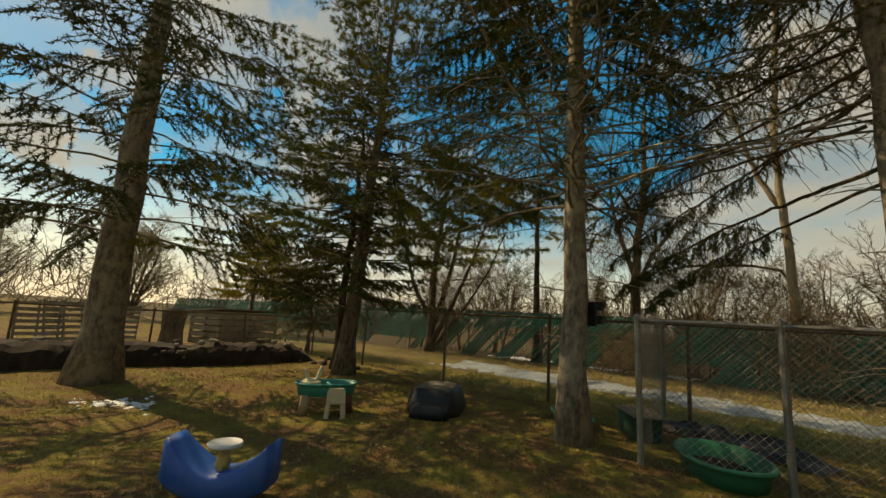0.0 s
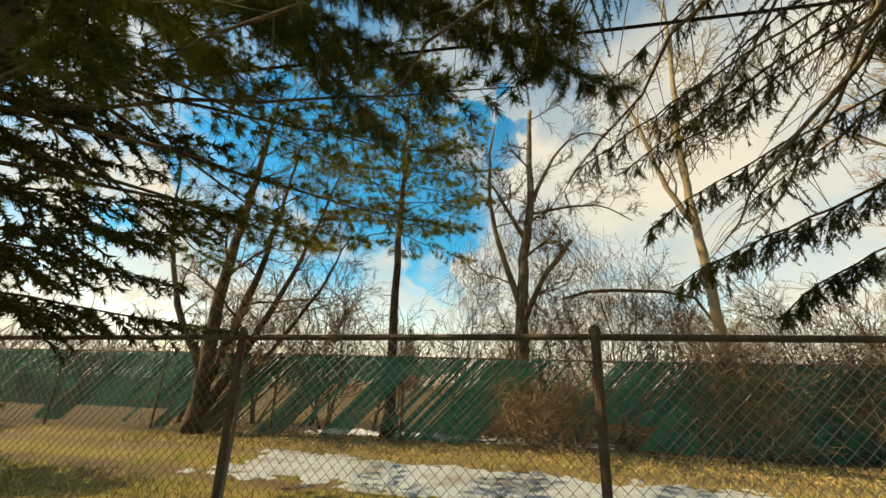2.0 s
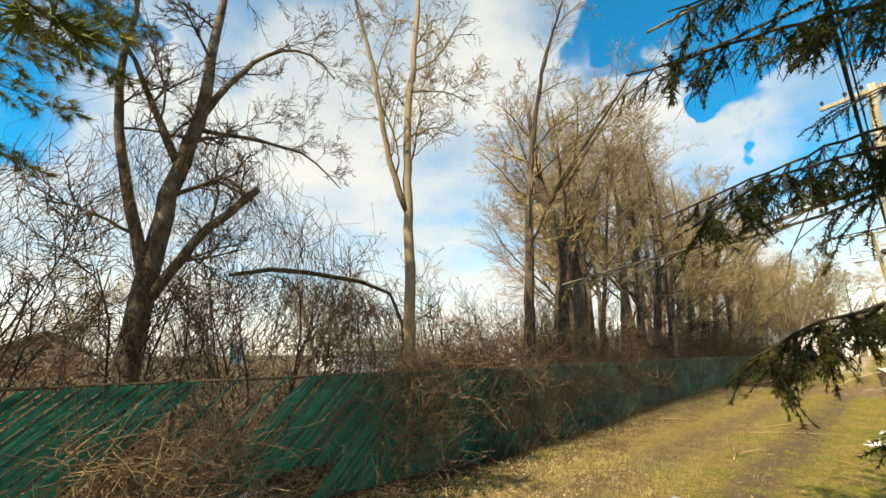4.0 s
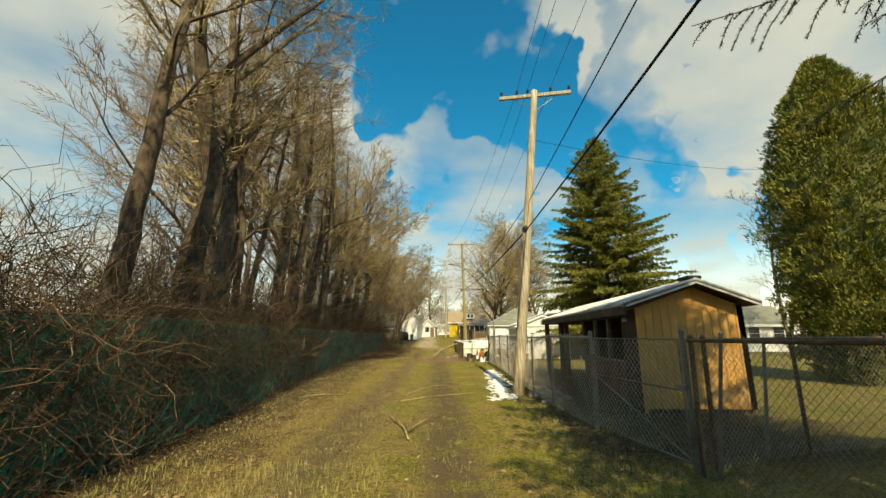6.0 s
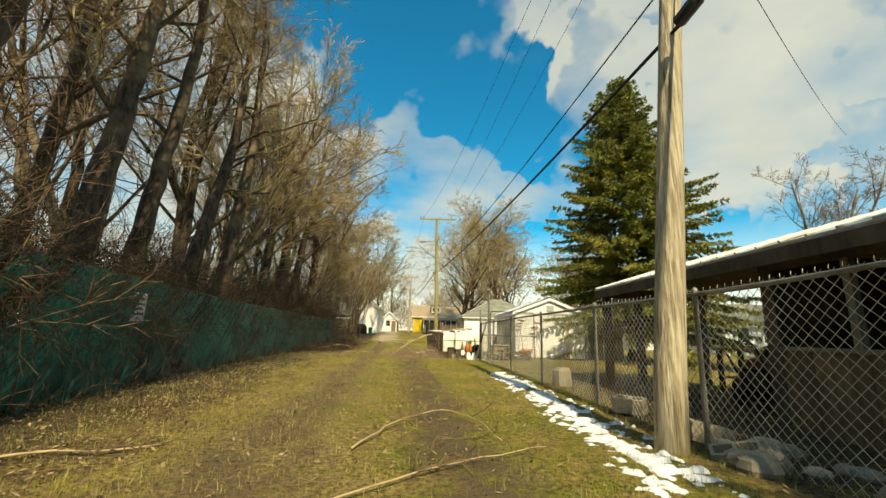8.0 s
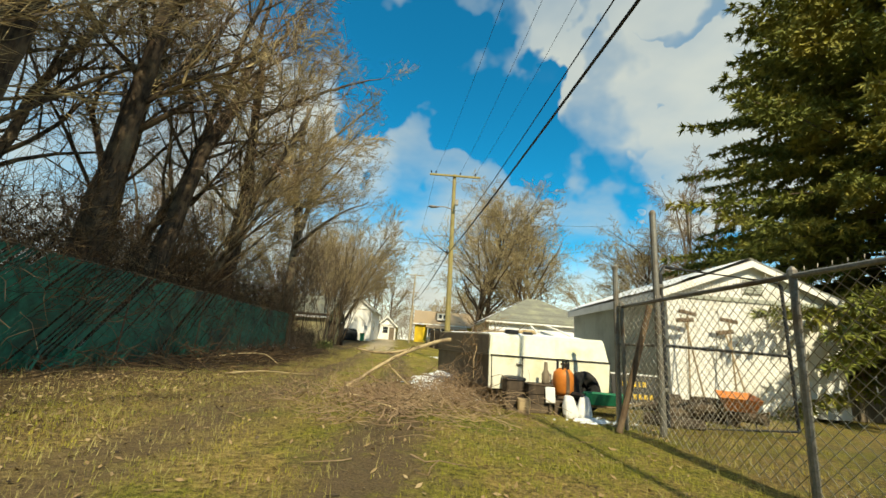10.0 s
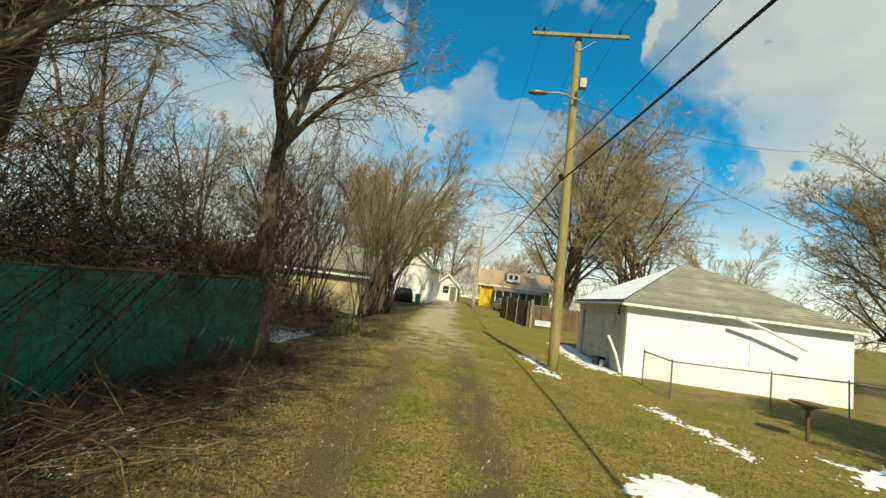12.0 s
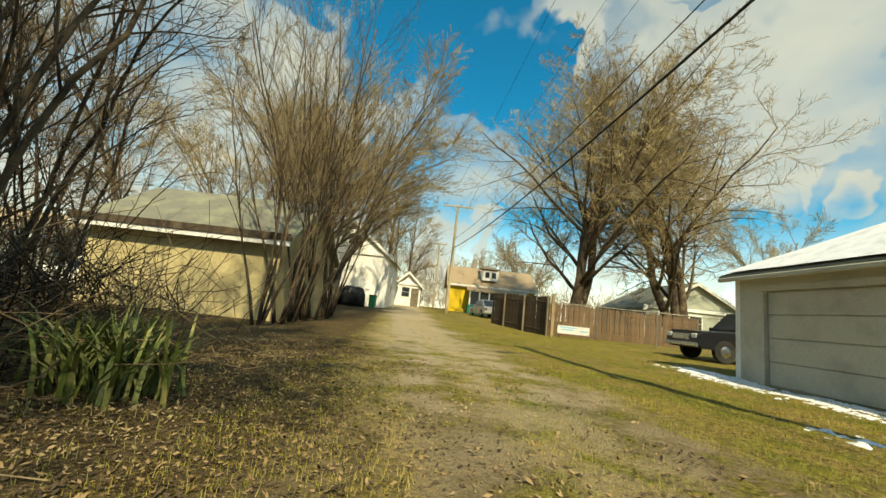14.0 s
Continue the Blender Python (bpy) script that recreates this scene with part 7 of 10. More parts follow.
def behind(rng):
    y = rng.uniform(-6.0, 39.0)
    x = west_x(y) - rng.uniform(0.9, 3.2)
    low = y < 3.0
    return (x, y, rng.uniform(0.1, 0.9) if low else rng.uniform(0.5, 2.6)), (rng.gauss(0, 0.5), rng.gauss(0, 0.7), rng.gauss(0.2 if low else 0.5, 0.6))


tangle("underbrush", "tangled bare underbrush behind the green fence", 6500, behind, (0.8, 2.4), (0.0035, 0.008), seed=9, mat="twig", wob=0.45)
def close_behind(rng):
    y = rng.uniform(2.0, 38.5)
    x = west_x(y) - rng.uniform(0.2, 1.6)
    return (x, y, rng.uniform(0.9, 2.3)), (rng.gauss(0, 0.5), rng.gauss(0, 0.9), rng.gauss(0.4, 0.6))


tangle("underbrush", "dark brown brambles crowding over the fence's top", 3200, close_behind, (0.6, 1.9), (0.003, 0.008), seed=65, mat="dark_stick", wob=0.4, seg=3)
tangle("underbrush", "brown leafless thicket standing over the fence", 3000, lambda r: (lambda y: ((west_x(y) - r.uniform(0.5, 4.5), y, r.uniform(0.6, 4.2)), (r.gauss(0, 0.5), r.gauss(0, 0.6), r.gauss(0.4, 0.6))))(r.uniform(29.5, 38.5)), (0.9, 2.3), (0.003, 0.009), seed=73, mat="vine", wob=0.35)
tangle("underbrush", "tangled dark underbrush behind the green fence", 3500, behind, (0.8, 2.6), (0.004, 0.01), seed=10, mat="vine")


def hanging(rng):
    """Strands that hang from the vine tree."""
    y = rng.uniform(-6.2, -1.0)
    z = 5.9 - abs(y + 4.0) * 0.75 + rng.gauss(0, 0.5)
    return (-5.5 + rng.gauss(0, 0.5), y, max(z, 1.8)), (rng.gauss(0, 0.3), rng.gauss(0, 0.4), -0.8)


tangle("hanging_vines", "dry vines hanging in strands from a bare tree", 620, hanging, (0.8, 2.6), (0.003, 0.006), -0.06, 11, "vine", 0.28, 6)


def arch(rng):
    k = rng.random()
    return (-4.9 + rng.gauss(0, 0.2), -3.4 + 3.4 * k, 3.4 - 0.6 * k * k + rng.gauss(0, 0.1)), (rng.gauss(0, 0.4), rng.gauss(0, 0.4), -0.7)


ob = part("fallen_limb", Geo().tube([(-4.9, -3.4, 3.3), (-4.9, -2.76, 3.48), (-4.9, -2.12, 3.5), (-4.9, -1.04, 3.44), (-4.9, -0.39, 3.27), (-4.85, -0.12, 2.7), (-4.8, -0.05, 1.7)], [0.03, 0.045, 0.045, 0.04, 0.035, 0.03, 0.025], 6), M["bark_dark"], smooth=True)
tagged(ob, "broken bare limb arching over the fence", "branch")
tangle("hanging_vines", "dry vines hanging from an arched limb", 420, arch, (0.5, 1.8), (0.003, 0.006), -0.06, 12, "vine", 0.28, 6)


def far_scrub(rng):
    """Low woods that close the view to the west and the far end."""
    if rng.random() < 0.6:
        x, y = rng.uniform(-70, -16), rng.uniform(-60, 60)
    else:
        x, y = rng.uniform(-40, 45), rng.uniform(-75, -32)
    return (x, y, rng.uniform(0, 3.2)), (rng.gauss(0, 0.5), rng.gauss(0, 0.5), rng.gauss(0.8, 0.4))


tangle("distant_scrub", "grey-brown leafless scrub in the distance", 6500, far_scrub, (1.5, 4.5), (0.02, 0.05), seed=13, mat="far_wood", wob=0.3, seg=3)


def east_scrub(rng):
    a = rng.choice((0, 1, 2))
    if a == 0:
        x, y = rng.uniform(30, 60), rng.uniform(-10, 90)
    elif a == 1:
        x, y = rng.uniform(-60, -14), rng.uniform(60, 150)
    else:
        x, y = rng.uniform(0, 50), rng.uniform(98, 150)
    return (x, y, gz(x, y) + rng.uniform(0, 4.0)), (rng.gauss(0, 0.5), rng.gauss(0, 0.5), rng.gauss(0.9, 0.4))


tangle("distant_scrub", "bare woods closing the far end of the lane", 1500, lambda r: ((r.uniform(-16, 6), r.uniform(112, 160), 1.7 + r.uniform(0, 7.0)), (r.gauss(0, 0.5), r.gauss(0, 0.5), r.gauss(0.9, 0.4))), (1.8, 5.0), (0.02, 0.06), seed=15, mat="far_wood", wob=0.3, seg=3)
tangle("distant_scrub", "grey-brown leafless woods beyond the houses", 5500, east_scrub, (1.8, 5.0), (0.02, 0.055), seed=14, mat="far_wood", wob=0.3, seg=3)


# ---- limbs that lie on the lane ----
def limb(name, label, line, r0, r1, twigs, tl, seed, mat="sapwood", tr=0.006):
    rng = random.Random(seed)
    key = np.array(line, float)
    seg = np.r_[0, np.cumsum(np.linalg.norm(np.diff(key, axis=0), axis=1))]
    n = max(5, int(seg[-1] / 0.18))
    s = np.linspace(0, seg[-1], n + 1)
    pts = np.stack([np.interp(s, seg, key[:, i]) for i in range(3)], 1)
    pts[1:-1] = 0.25 * pts[:-2] + 0.5 * pts[1:-1] + 0.25 * pts[2:]
    pts[:, :2] += np.array([[rng.gauss(0, 0.012), rng.gauss(0, 0.012)] for _ in range(n + 1)])
    t = thing(name, label, "branch", tuple(pts[0]))
    o = pts[0].copy()
    rad = [r0 + (r1 - r0) * i / n for i in range(n + 1)]
    part("stem", Geo().tube(pts - o, rad, 8), M[mat], t, smooth=True)
    if twigs:
        g = Geo()
        for _ in range(twigs):
            i = rng.randrange(n)
            d = side_dir(rng, pts[i + 1] - pts[i], 0.8)
            d[2] = abs(d[2]) * 0.5
            q, _ = wander(rng, pts[i], d, rng.uniform(0.3, 1.0) * tl, 4, 0.25, -0.03)
            q = [np.array((v[0], v[1], max(v[2], gz(v[0], v[1]) + 0.01))) for v in q]
            g.tube(np.array(q) - o, [tr * (1 - 0.15 * k) for k in range(5)], 4, False)
            for _ in range(3):
                k = rng.randrange(1, 4)
                d2 = side_dir(rng, q[k + 1] - q[k], 0.7)
                q2, _ = wander(rng, q[k], d2, rng.uniform(0.15, 0.5) * tl, 3, 0.3, -0.05)
                q2 = [np.array((v[0], v[1], max(v[2], gz(v[0], v[1]) + 0.008))) for v in q2]
                g.tube(np.array(q2) - o, tr * 0.6, 3, False)
        tagged(part("twig_spray", g, M["vine"], t), kind="stuff")
    return t


limb("fallen_branch", "pale forked dead branch lying on the turf lane", [(-0.98, 5.1, 0.03), (-1.05, 5.6, 0.05), (-1.3, 6.2, 0.06), (-1.55, 6.8, 0.05)], 0.017, 0.008, 8, 0.4, 1)
limb("fallen_branch", "pale forked dead branch lying on the turf lane", [(-1.05, 5.6, 0.05), (-0.9, 6.1, 0.07), (-0.72, 6.6, 0.06)], 0.013, 0.006, 8, 0.3, 2)
limb("fallen_branch", "long thin pale branch lying across the wheel track", [(-1.58, 9.75, 0.03), (-1.3, 10.76, 0.05), (-0.7, 11.42, 0.08), (-0.32, 10.8, 0.05), (-0.25, 10.1, 0.03)], 0.01, 0.004, 8, 0.4, 3)
limb("fallen_branch", "long thin pale branch lying across the wheel track", [(-1.6, 8.6, 0.03), (-1.1, 9.1, 0.05), (-0.5, 9.5, 0.05), (0.1, 9.9, 0.04)], 0.008, 0.004, 8, 0.4, 4)
limb("fallen_branch", "thin branch lying under the green fence", [(-4.2, 9.2, 0.03), (-3.8, 9.5, 0.06), (-3.4, 9.5, 0.04), (-3.1, 9.8, 0.03)], 0.011, 0.006, 10, 0.35, 5)
# the big limb that fell onto the camper
limb("fallen_limb", "large pale broken limb lying on the camper and the turf", [(-2.28, 24.5, 0.07), (-2.1, 24.8, 0.18), (-1.84, 25.2, 0.38), (-1.58, 25.6, 0.55), (-1.26, 26.0, 0.72), (-0.79, 26.5, 0.9), (-0.05, 27.0, 1.07), (0.76, 27.3, 1.23), (1.2, 27.4, 1.27), (1.6, 27.35, 1.29)], 0.026, 0.058, 16, 0.6, 6, tr=0.006)
limb("fallen_limb", "pale broken limb resting across the big one", [(-2.42, 26.0, 0.64), (-2.02, 26.0, 0.58), (-1.6, 25.95, 0.62), (-1.26, 26.0, 0.72)], 0.022, 0.03, 5, 0.4, 7, tr=0.006)
limb("fallen_branch", "thin pale branch hanging from the big limb to the turf", [(-1.76, 25.4, 0.45), (-1.5, 25.1, 0.25), (-1.25, 24.8, 0.1), (-1.03, 24.56, 0.04)], 0.016, 0.01, 6, 0.4, 8)
limb("fallen_branch", "thin branch drooping over the camper's side", [(0.35, 25.9, 1.2), (-0.05, 25.2, 1.12), (-0.2, 24.6, 0.8), (-0.25, 24.2, 0.35)], 0.018, 0.007, 42, 0.75, 9, tr=0.005)
limb("fallen_branch", "crooked branch lying on leaf litter", [(-4.6, 25.4, 0.05), (-4.1, 25.9, 0.1), (-3.7, 26.0, 0.07), (-3.3, 26.5, 0.04)], 0.014, 0.007, 12, 0.5, 10)
limb("fallen_branch", "pale branch lying on leaf litter", [(-6.3, 27.6, 0.1), (-5.6, 28.3, 0.28), (-5.0, 28.3, 0.3), (-4.6, 28.0, 0.1)], 0.018, 0.01, 12, 0.6, 11)
for k, (x, y, a) in enumerate(((-1.6, 23.6, 0.4), (-0.9, 23.1, 2.2), (-1.9, 24.9, 1.0), (-0.6, 24.4, -0.6), (-1.3, 22.6, 2.8), (-2.3, 23.2, 0.1))):
    c, q = math.cos(a), math.sin(a)
    limb("fallen_branch", "short crooked stick in the brush pile", [(x, y, 0.04), (x + 0.22 * c, y + 0.22 * q, 0.12), (x + 0.45 * c - 0.08 * q, y + 0.45 * q + 0.08 * c, 0.1), (x + 0.7 * c, y + 0.7 * q, 0.03)], 0.011, 0.005, 6, 0.35, 30 + k, tr=0.004)


def pile(x0, x1, y0, y1, h):
    def where(rng):
        x, y = rng.gauss((x0 + x1) / 2, (x1 - x0) / 3.2), rng.gauss((y0 + y1) / 2, (y1 - y0) / 3.2)
        return (x, y, gz(x, y) + abs(rng.gauss(0, h))), (rng.gauss(0, 1), rng.gauss(0, 1), rng.gauss(0, 0.25))
    return where


tangle("brush_pile", "heap of cut twigs and dry branches on the turf", 1300, pile(-2.4, -0.3, 22.2, 25.2, 0.09), (0.15, 0.55), (0.0025, 0.006), seed=21, mat="twig", wob=0.3)
tangle("brush_pile", "dry twigs scattered beside the camper", 800, pile(-0.9, 0.1, 23.2, 26.2, 0.16), (0.2, 0.7), (0.0025, 0.0055), seed=22, mat="twig", wob=0.3)
tangle("brush_pile", "dead branches raked up along the fence", 800, pile(-7.0, -5.0, 25.0, 33.0, 0.09), (0.4, 1.4), (0.003, 0.009), seed=23, mat="dark_stick", wob=0.16)
tangle("brush_pile", "heap of sawn brown limbs lying at the fence's foot", 420, pile(-7.0, -5.3, 26.5, 33.5, 0.1), (0.4, 1.3), (0.004, 0.012), seed=71, mat="vine", wob=0.14)
tangle("brush_pile", "dead branches raked up along the fence", 700, pile(-7.4, -5.9, 32.0, 38.5, 0.1), (0.4, 1.2), (0.003, 0.007), seed=24, mat="dark_stick", wob=0.16)
tangle("brush_pile", "thin twigs strewn over the lane", 420, pile(-4.0, -0.2, 4.0, 14.0, 0.006), (0.06, 0.3), (0.0015, 0.0035), seed=25, mat="vine", wob=0.25)
tangle("brush_pile", "dark brushy stems beside the lane", 1100, pile(-9.4, -7.4, 38.5, 44.6, 0.4), (0.4, 1.6), (0.003, 0.008), up=0.12, seed=26, mat="twig", wob=0.3)
tangle("dry_vines", "dark vines wrapped round the trunk at the fence's end", 900, lambda r: ((-7.85 + r.gauss(0, 0.22), 37.9 + r.gauss(0, 0.3), r.uniform(0.2, 5.5)), (r.gauss(0, 0.3), r.gauss(0, 0.3), r.gauss(0.3, 0.8))), (0.5, 1.6), (0.003, 0.008), seed=26, mat="vine", wob=0.3)
tangle("underbrush", "dense dark shrubs at the thicket's edge", 900, lambda r: ((r.uniform(-10.6, -7.6), r.uniform(41.3, 44.6), r.uniform(0.0, 0.9)), (r.gauss(0, 0.5), r.gauss(0, 0.5), r.gauss(0.7, 0.5))), (0.5, 1.6), (0.003, 0.009), seed=72, mat="dark_stick", wob=0.3)
tangle("underbrush", "dark leafless thicket behind the fence's end", 450, lambda r: ((r.uniform(-11.5, -7.6), r.uniform(38.5, 43.5), r.uniform(0.0, 1.6)), (r.gauss(0, 0.5), r.gauss(0, 0.5), r.gauss(0.6, 0.5))), (0.6, 2.0), (0.003, 0.008), seed=27, mat="vine", wob=0.3)
tangle("brush_pile", "dark rotting sticks strewn along the fence", 700, pile(-7.3, -5.7, 31.0, 38.5, 0.05), (0.25, 0.8), (0.003, 0.009), seed=28, mat="dark_stick", wob=0.16)


# ---- the yard ----
def ring(cx, cy, z, rx, ry, n=20, power=2.0, rz=0.0):
    """A rounded outline; power 2 is an ellipse, more is squarer."""
    out = []
    for k in range(n):
        a = 2 * math.pi * k / n
        c, s = math.cos(a), math.sin(a)
        x = rx * math.copysign(abs(c) ** (2 / power), c)
        y = ry * math.copysign(abs(s) ** (2 / power), s)
        x, y = rot2(x, y, rz)
        out.append((cx + x, cy + y, z))
    return out


def tub(rx, ry, h, wall=0.02, power=2.6, flare=1.12, lip=0.03, n=24):
    """An open moulded basin with a rolled lip."""
    g = Geo()
    g.loft([ring(0, 0, 0, rx, ry, n, power), ring(0, 0, h * 0.6, rx * (1 + (flare - 1) * 0.6), ry * (1 + (flare - 1) * 0.6), n, power), ring(0, 0, h - lip, rx * flare, ry * flare, n, power), ring(0, 0, h - lip * 0.8, rx * flare + lip, ry * flare + lip, n, power), ring(0, 0, h, rx * flare + lip * 0.8, ry * flare + lip * 0.8, n, power), ring(0, 0, h, rx * flare - wall * 0.5, ry * flare - wall * 0.5, n, power), ring(0, 0, h * 0.5, rx * (1 + (flare - 1) * 0.5) - wall, ry * (1 + (flare - 1) * 0.5) - wall, n, power), ring(0, 0, wall * 1.4, rx - wall * 2, ry - wall * 2, n, power)])
    return g


# blue two-seat rocker with a small round table on a twisted post
rk = thing("toy_rocker", "blue plastic boat-shaped toy rocker with a small round table", "toy", (8.44, -3.38, gz(8.44, -3.38)), 128)
rings = []
for i in range(17):
    s = -1 + i / 8
    zb = 0.02 + 0.07 * s * s + 0.05 * abs(s) ** 4
    zt = 0.25 + 0.30 * abs(s) ** 1.7
    w = 0.21 * (1 - 0.22 * abs(s) ** 3)
    rings.append([(0.50 * s, w * 0.75, zb), (0.50 * s, w, zb + 0.05), (0.50 * s, w, zt - 0.03), (0.50 * s, w * 0.8, zt), (0.50 * s, -w * 0.8, zt), (0.50 * s, -w, zt - 0.03), (0.50 * s, -w, zb + 0.05), (0.50 * s, -w * 0.75, zb)])
part("hull", Geo().loft(rings), M["blue_plastic"], rk, "bright blue moulded hull", True)
for s in (-1, 1):
    part("rocker_rail", Geo().tube([(x / 10 * 0.46, s * 0.13, 0.012 + 0.12 * (x / 10) ** 2) for x in range(-10, 11)], 0.014, 6), M["brown_plastic"], rk, "red-brown rail")
    part("seat", Geo().box((s * 0.24, 0, 0.225), (0.2, 0.24, 0.03), 0, 0.012), M["blue_plastic"], rk)
tw = []
for i in range(13):
    tw.append(ring(0, 0, 0.17 + i * 0.025, 0.055 + 0.008 * math.cos(i * 1.1), 0.055 + 0.008 * math.cos(i * 1.1), 12, 3.4, i * 0.28))
part("post", Geo().loft(tw), M["yellow_plastic"], rk, "twisted pale yellow post", True)
part("table_top", Geo().lathe([(0.02, 0.455), (0.13, 0.46), (0.158, 0.475), (0.16, 0.49), (0.15, 0.5), (0.12, 0.493), (0.02, 0.49)], (0, 0, 0), 28), M["sign_white"], rk, "pale round top")

rk.matrix_world = rk.matrix_world @ Matrix.Scale(0.74, 4)

# water table with toy chair
wt = thing("water_table", "teal plastic water table on moulded coloured legs", "toy", (6.45, -5.12, gz(6.45, -5.12)), 152)
part("basin", Geo().add([(x, y, z + 0.28) for x, y, z in tub(0.44, 0.25, 0.2, 0.02, 2.6, 1.1, 0.03, 28).v], tub(0.44, 0.25, 0.2, 0.02, 2.6, 1.1, 0.03, 28).f), M["teal_plastic"], wt, "deep teal basin", True)
part("divider", Geo().box((0.06, 0, 0.4), (0.05, 0.48, 0.1), 8, 0.015), M["teal_plastic"], wt)
for x, y, mt in ((-0.33, 0.14, "brown_plastic"), (-0.33, -0.15, "wood_tan"), (0.33, -0.14, "brown_plastic"), (0.33, 0.15, "yellow_plastic")):
    part("leg", Geo().loft([ring(x * 1.1, y * 1.15, -0.01, 0.085, 0.06, 14, 3), ring(x * 1.05, y * 1.08, 0.15, 0.07, 0.05, 14, 3), ring(x, y, 0.3, 0.08, 0.06, 14, 3)]), M[mt], wt, smooth=True)
part("island", Geo().lathe([(0.17, 0.46), (0.165, 0.49), (0.12, 0.5), (0.09, 0.53), (0.03, 0.535)], (-0.27, 0.0, 0), 18), M["cream_plastic"], wt, "cream plastic island")
part("slide", Geo().box((0, 0, 0), (0.06, 0.07, 0.26), 0, 0.012, pose(-0.14, 0.02, 0.6, 0, 18, 10)), M["cream_plastic"], wt)
part("tower", Geo().box((0, 0, 0), (0.07, 0.05, 0.2), 0, 0.015, pose(-0.33, 0.05, 0.58, 0, -16, 0)), M["cream_plastic"], wt)
ch = thing("toy_chair", "small cream plastic toddler chair against the water table", "chair", (6.52, -4.78, gz(6.52, -4.78)), -38)
part("seat", Geo().box((0, -0.02, 0.2), (0.25, 0.24, 0.03), 0, 0.012), M["cream_plastic"], ch)
part("backrest", Geo().prism([(-0.13, 0, 0.21), (0.13, 0, 0.21), (0.125, 0, 0.36), (0.10, 0, 0.41), (-0.10, 0, 0.41), (-0.125, 0, 0.36)], (0, 0.03, 0), (0, 0.09, 0)), M["cream_plastic"], ch)
for sx in (-1, 1):
    for sy in (-1, 1):
        part("leg", Geo().loft([ring(sx * 0.115, -0.02 + sy * 0.1, -0.01, 0.035, 0.03, 10, 4), ring(sx * 0.1, -0.02 + sy * 0.09, 0.19, 0.03, 0.03, 10, 4)]), M["cream_plastic"], ch)

wt.matrix_world = wt.matrix_world @ Matrix.Scale(0.82, 4)
ch.matrix_world = ch.matrix_world @ Matrix.Scale(0.9, 4)

# black moulded climber
cl = thing("toy_climber", "black moulded plastic box with steps and a weathered lid", "toy", (5.0, -4.35, gz(5.0, -4.35)), 28)
part("body", Geo().loft([ring(0, 0, -0.01, 0.52, 0.4, 28, 5), ring(0, 0, 0.06, 0.53, 0.41, 28, 5), ring(0, 0, 0.3, 0.47, 0.36, 28, 5), ring(0, 0, 0.44, 0.43, 0.33, 28, 4.5), ring(0, 0, 0.47, 0.39, 0.29, 28, 4)]), M["black_plastic"], cl, "black plastic shell", True)
part("lid", Geo().loft([ring(0, 0, 0.468, 0.37, 0.27, 24, 4), ring(0, 0, 0.495, 0.36, 0.26, 24, 4), ring(0, 0, 0.505, 0.33, 0.23, 24, 4)]), M["wood_grey"], cl, "grey-tan lid with dead needles on it")
for s in (-1, 1):
    part("step", Geo().loft([ring(s * 0.6, 0.02, -0.01, 0.2, 0.28, 20, 5), ring(s * 0.58, 0.02, 0.18, 0.18, 0.26, 20, 5), ring(s * 0.57, 0.02, 0.22, 0.15, 0.23, 20, 4)]), M["black_plastic"], cl, smooth=True)
    part("rib", Geo().tube([(s * 0.3, -0.40, 0.02), (s * 0.3, -0.385, 0.2), (s * 0.26, -0.36, 0.36), (s * 0.05, -0.35, 0.38)], 0.018, 7), M["black_plastic"], cl)
part("latch_plate", Geo().box((0.05, 0, 0.512), (0.2, 0.1, 0.012), 12, 0.004), M["steel"], cl)
cl.matrix_world = cl.matrix_world @ Matrix.Diagonal((0.95, 0.95, 0.7, 1))
st = thing("garden_stake", "thin wooden stake pushed into the yard", "stake", (3.32, -5.65, gz(3.32, -5.65)))
part("shaft", Geo().tube([(0, 0, -0.1), (0.02, 0, 0.5), (0.03, 0.02, 1.25)], [0.013, 0.012, 0.009], 6), M["wood_grey"], st)

# green wading pool, table and a dark green box by the second spruce
pl = thing("wading_pool", "green plastic wading pool lying beside the fence", "pool", (4.75, -0.85, gz(4.75, -0.85)), 25)
part("shell", tub(0.46, 0.32, 0.2, 0.02, 2.3, 1.14, 0.035, 30), M["green_plastic"], pl, smooth=True)
part("water", Geo().loft([ring(0, 0, 0.05, 0.44, 0.3, 24, 2.3), ring(0, 0, 0.056, 0.435, 0.295, 24, 2.3)]), M["dark_soil"], pl, "dark wet leaves inside")
tt = thing("storage_box", "dark green storage box with a weathered grey board lid", "box", (3.95, -1.82, gz(3.95, -1.82)), 35)
part("body", Geo().loft([ring(0, 0, -0.01, 0.46, 0.24, 20, 7), ring(0, 0, 0.4, 0.48, 0.26, 20, 7)]), M["green_dark"], tt)
for k in range(4):
    part("lid_board", Geo().box((0, -0.225 + k * 0.15, 0.42), (1.1, 0.14, 0.025), 0, 0.006), M["wood_grey"], tt)
for sx in (-1, 1):
    part("handle", Geo().tube([(sx * 0.48, -0.08, 0.28), (sx * 0.53, -0.06, 0.28), (sx * 0.53, 0.06, 0.28), (sx * 0.48, 0.08, 0.28)], 0.012, 6), M["black_plastic"], tt)
tt.matrix_world = tt.matrix_world @ Matrix.Scale(0.7, 4)
gs = thing("green_sled", "green plastic sled lying by the tree's foot", "sled", (3.95, -2.72, gz(3.95, -2.72)), 40)
part("shell", tub(0.42, 0.2, 0.13, 0.014, 3.0, 1.12, 0.02, 24), M["green_plastic"], gs, smooth=True)
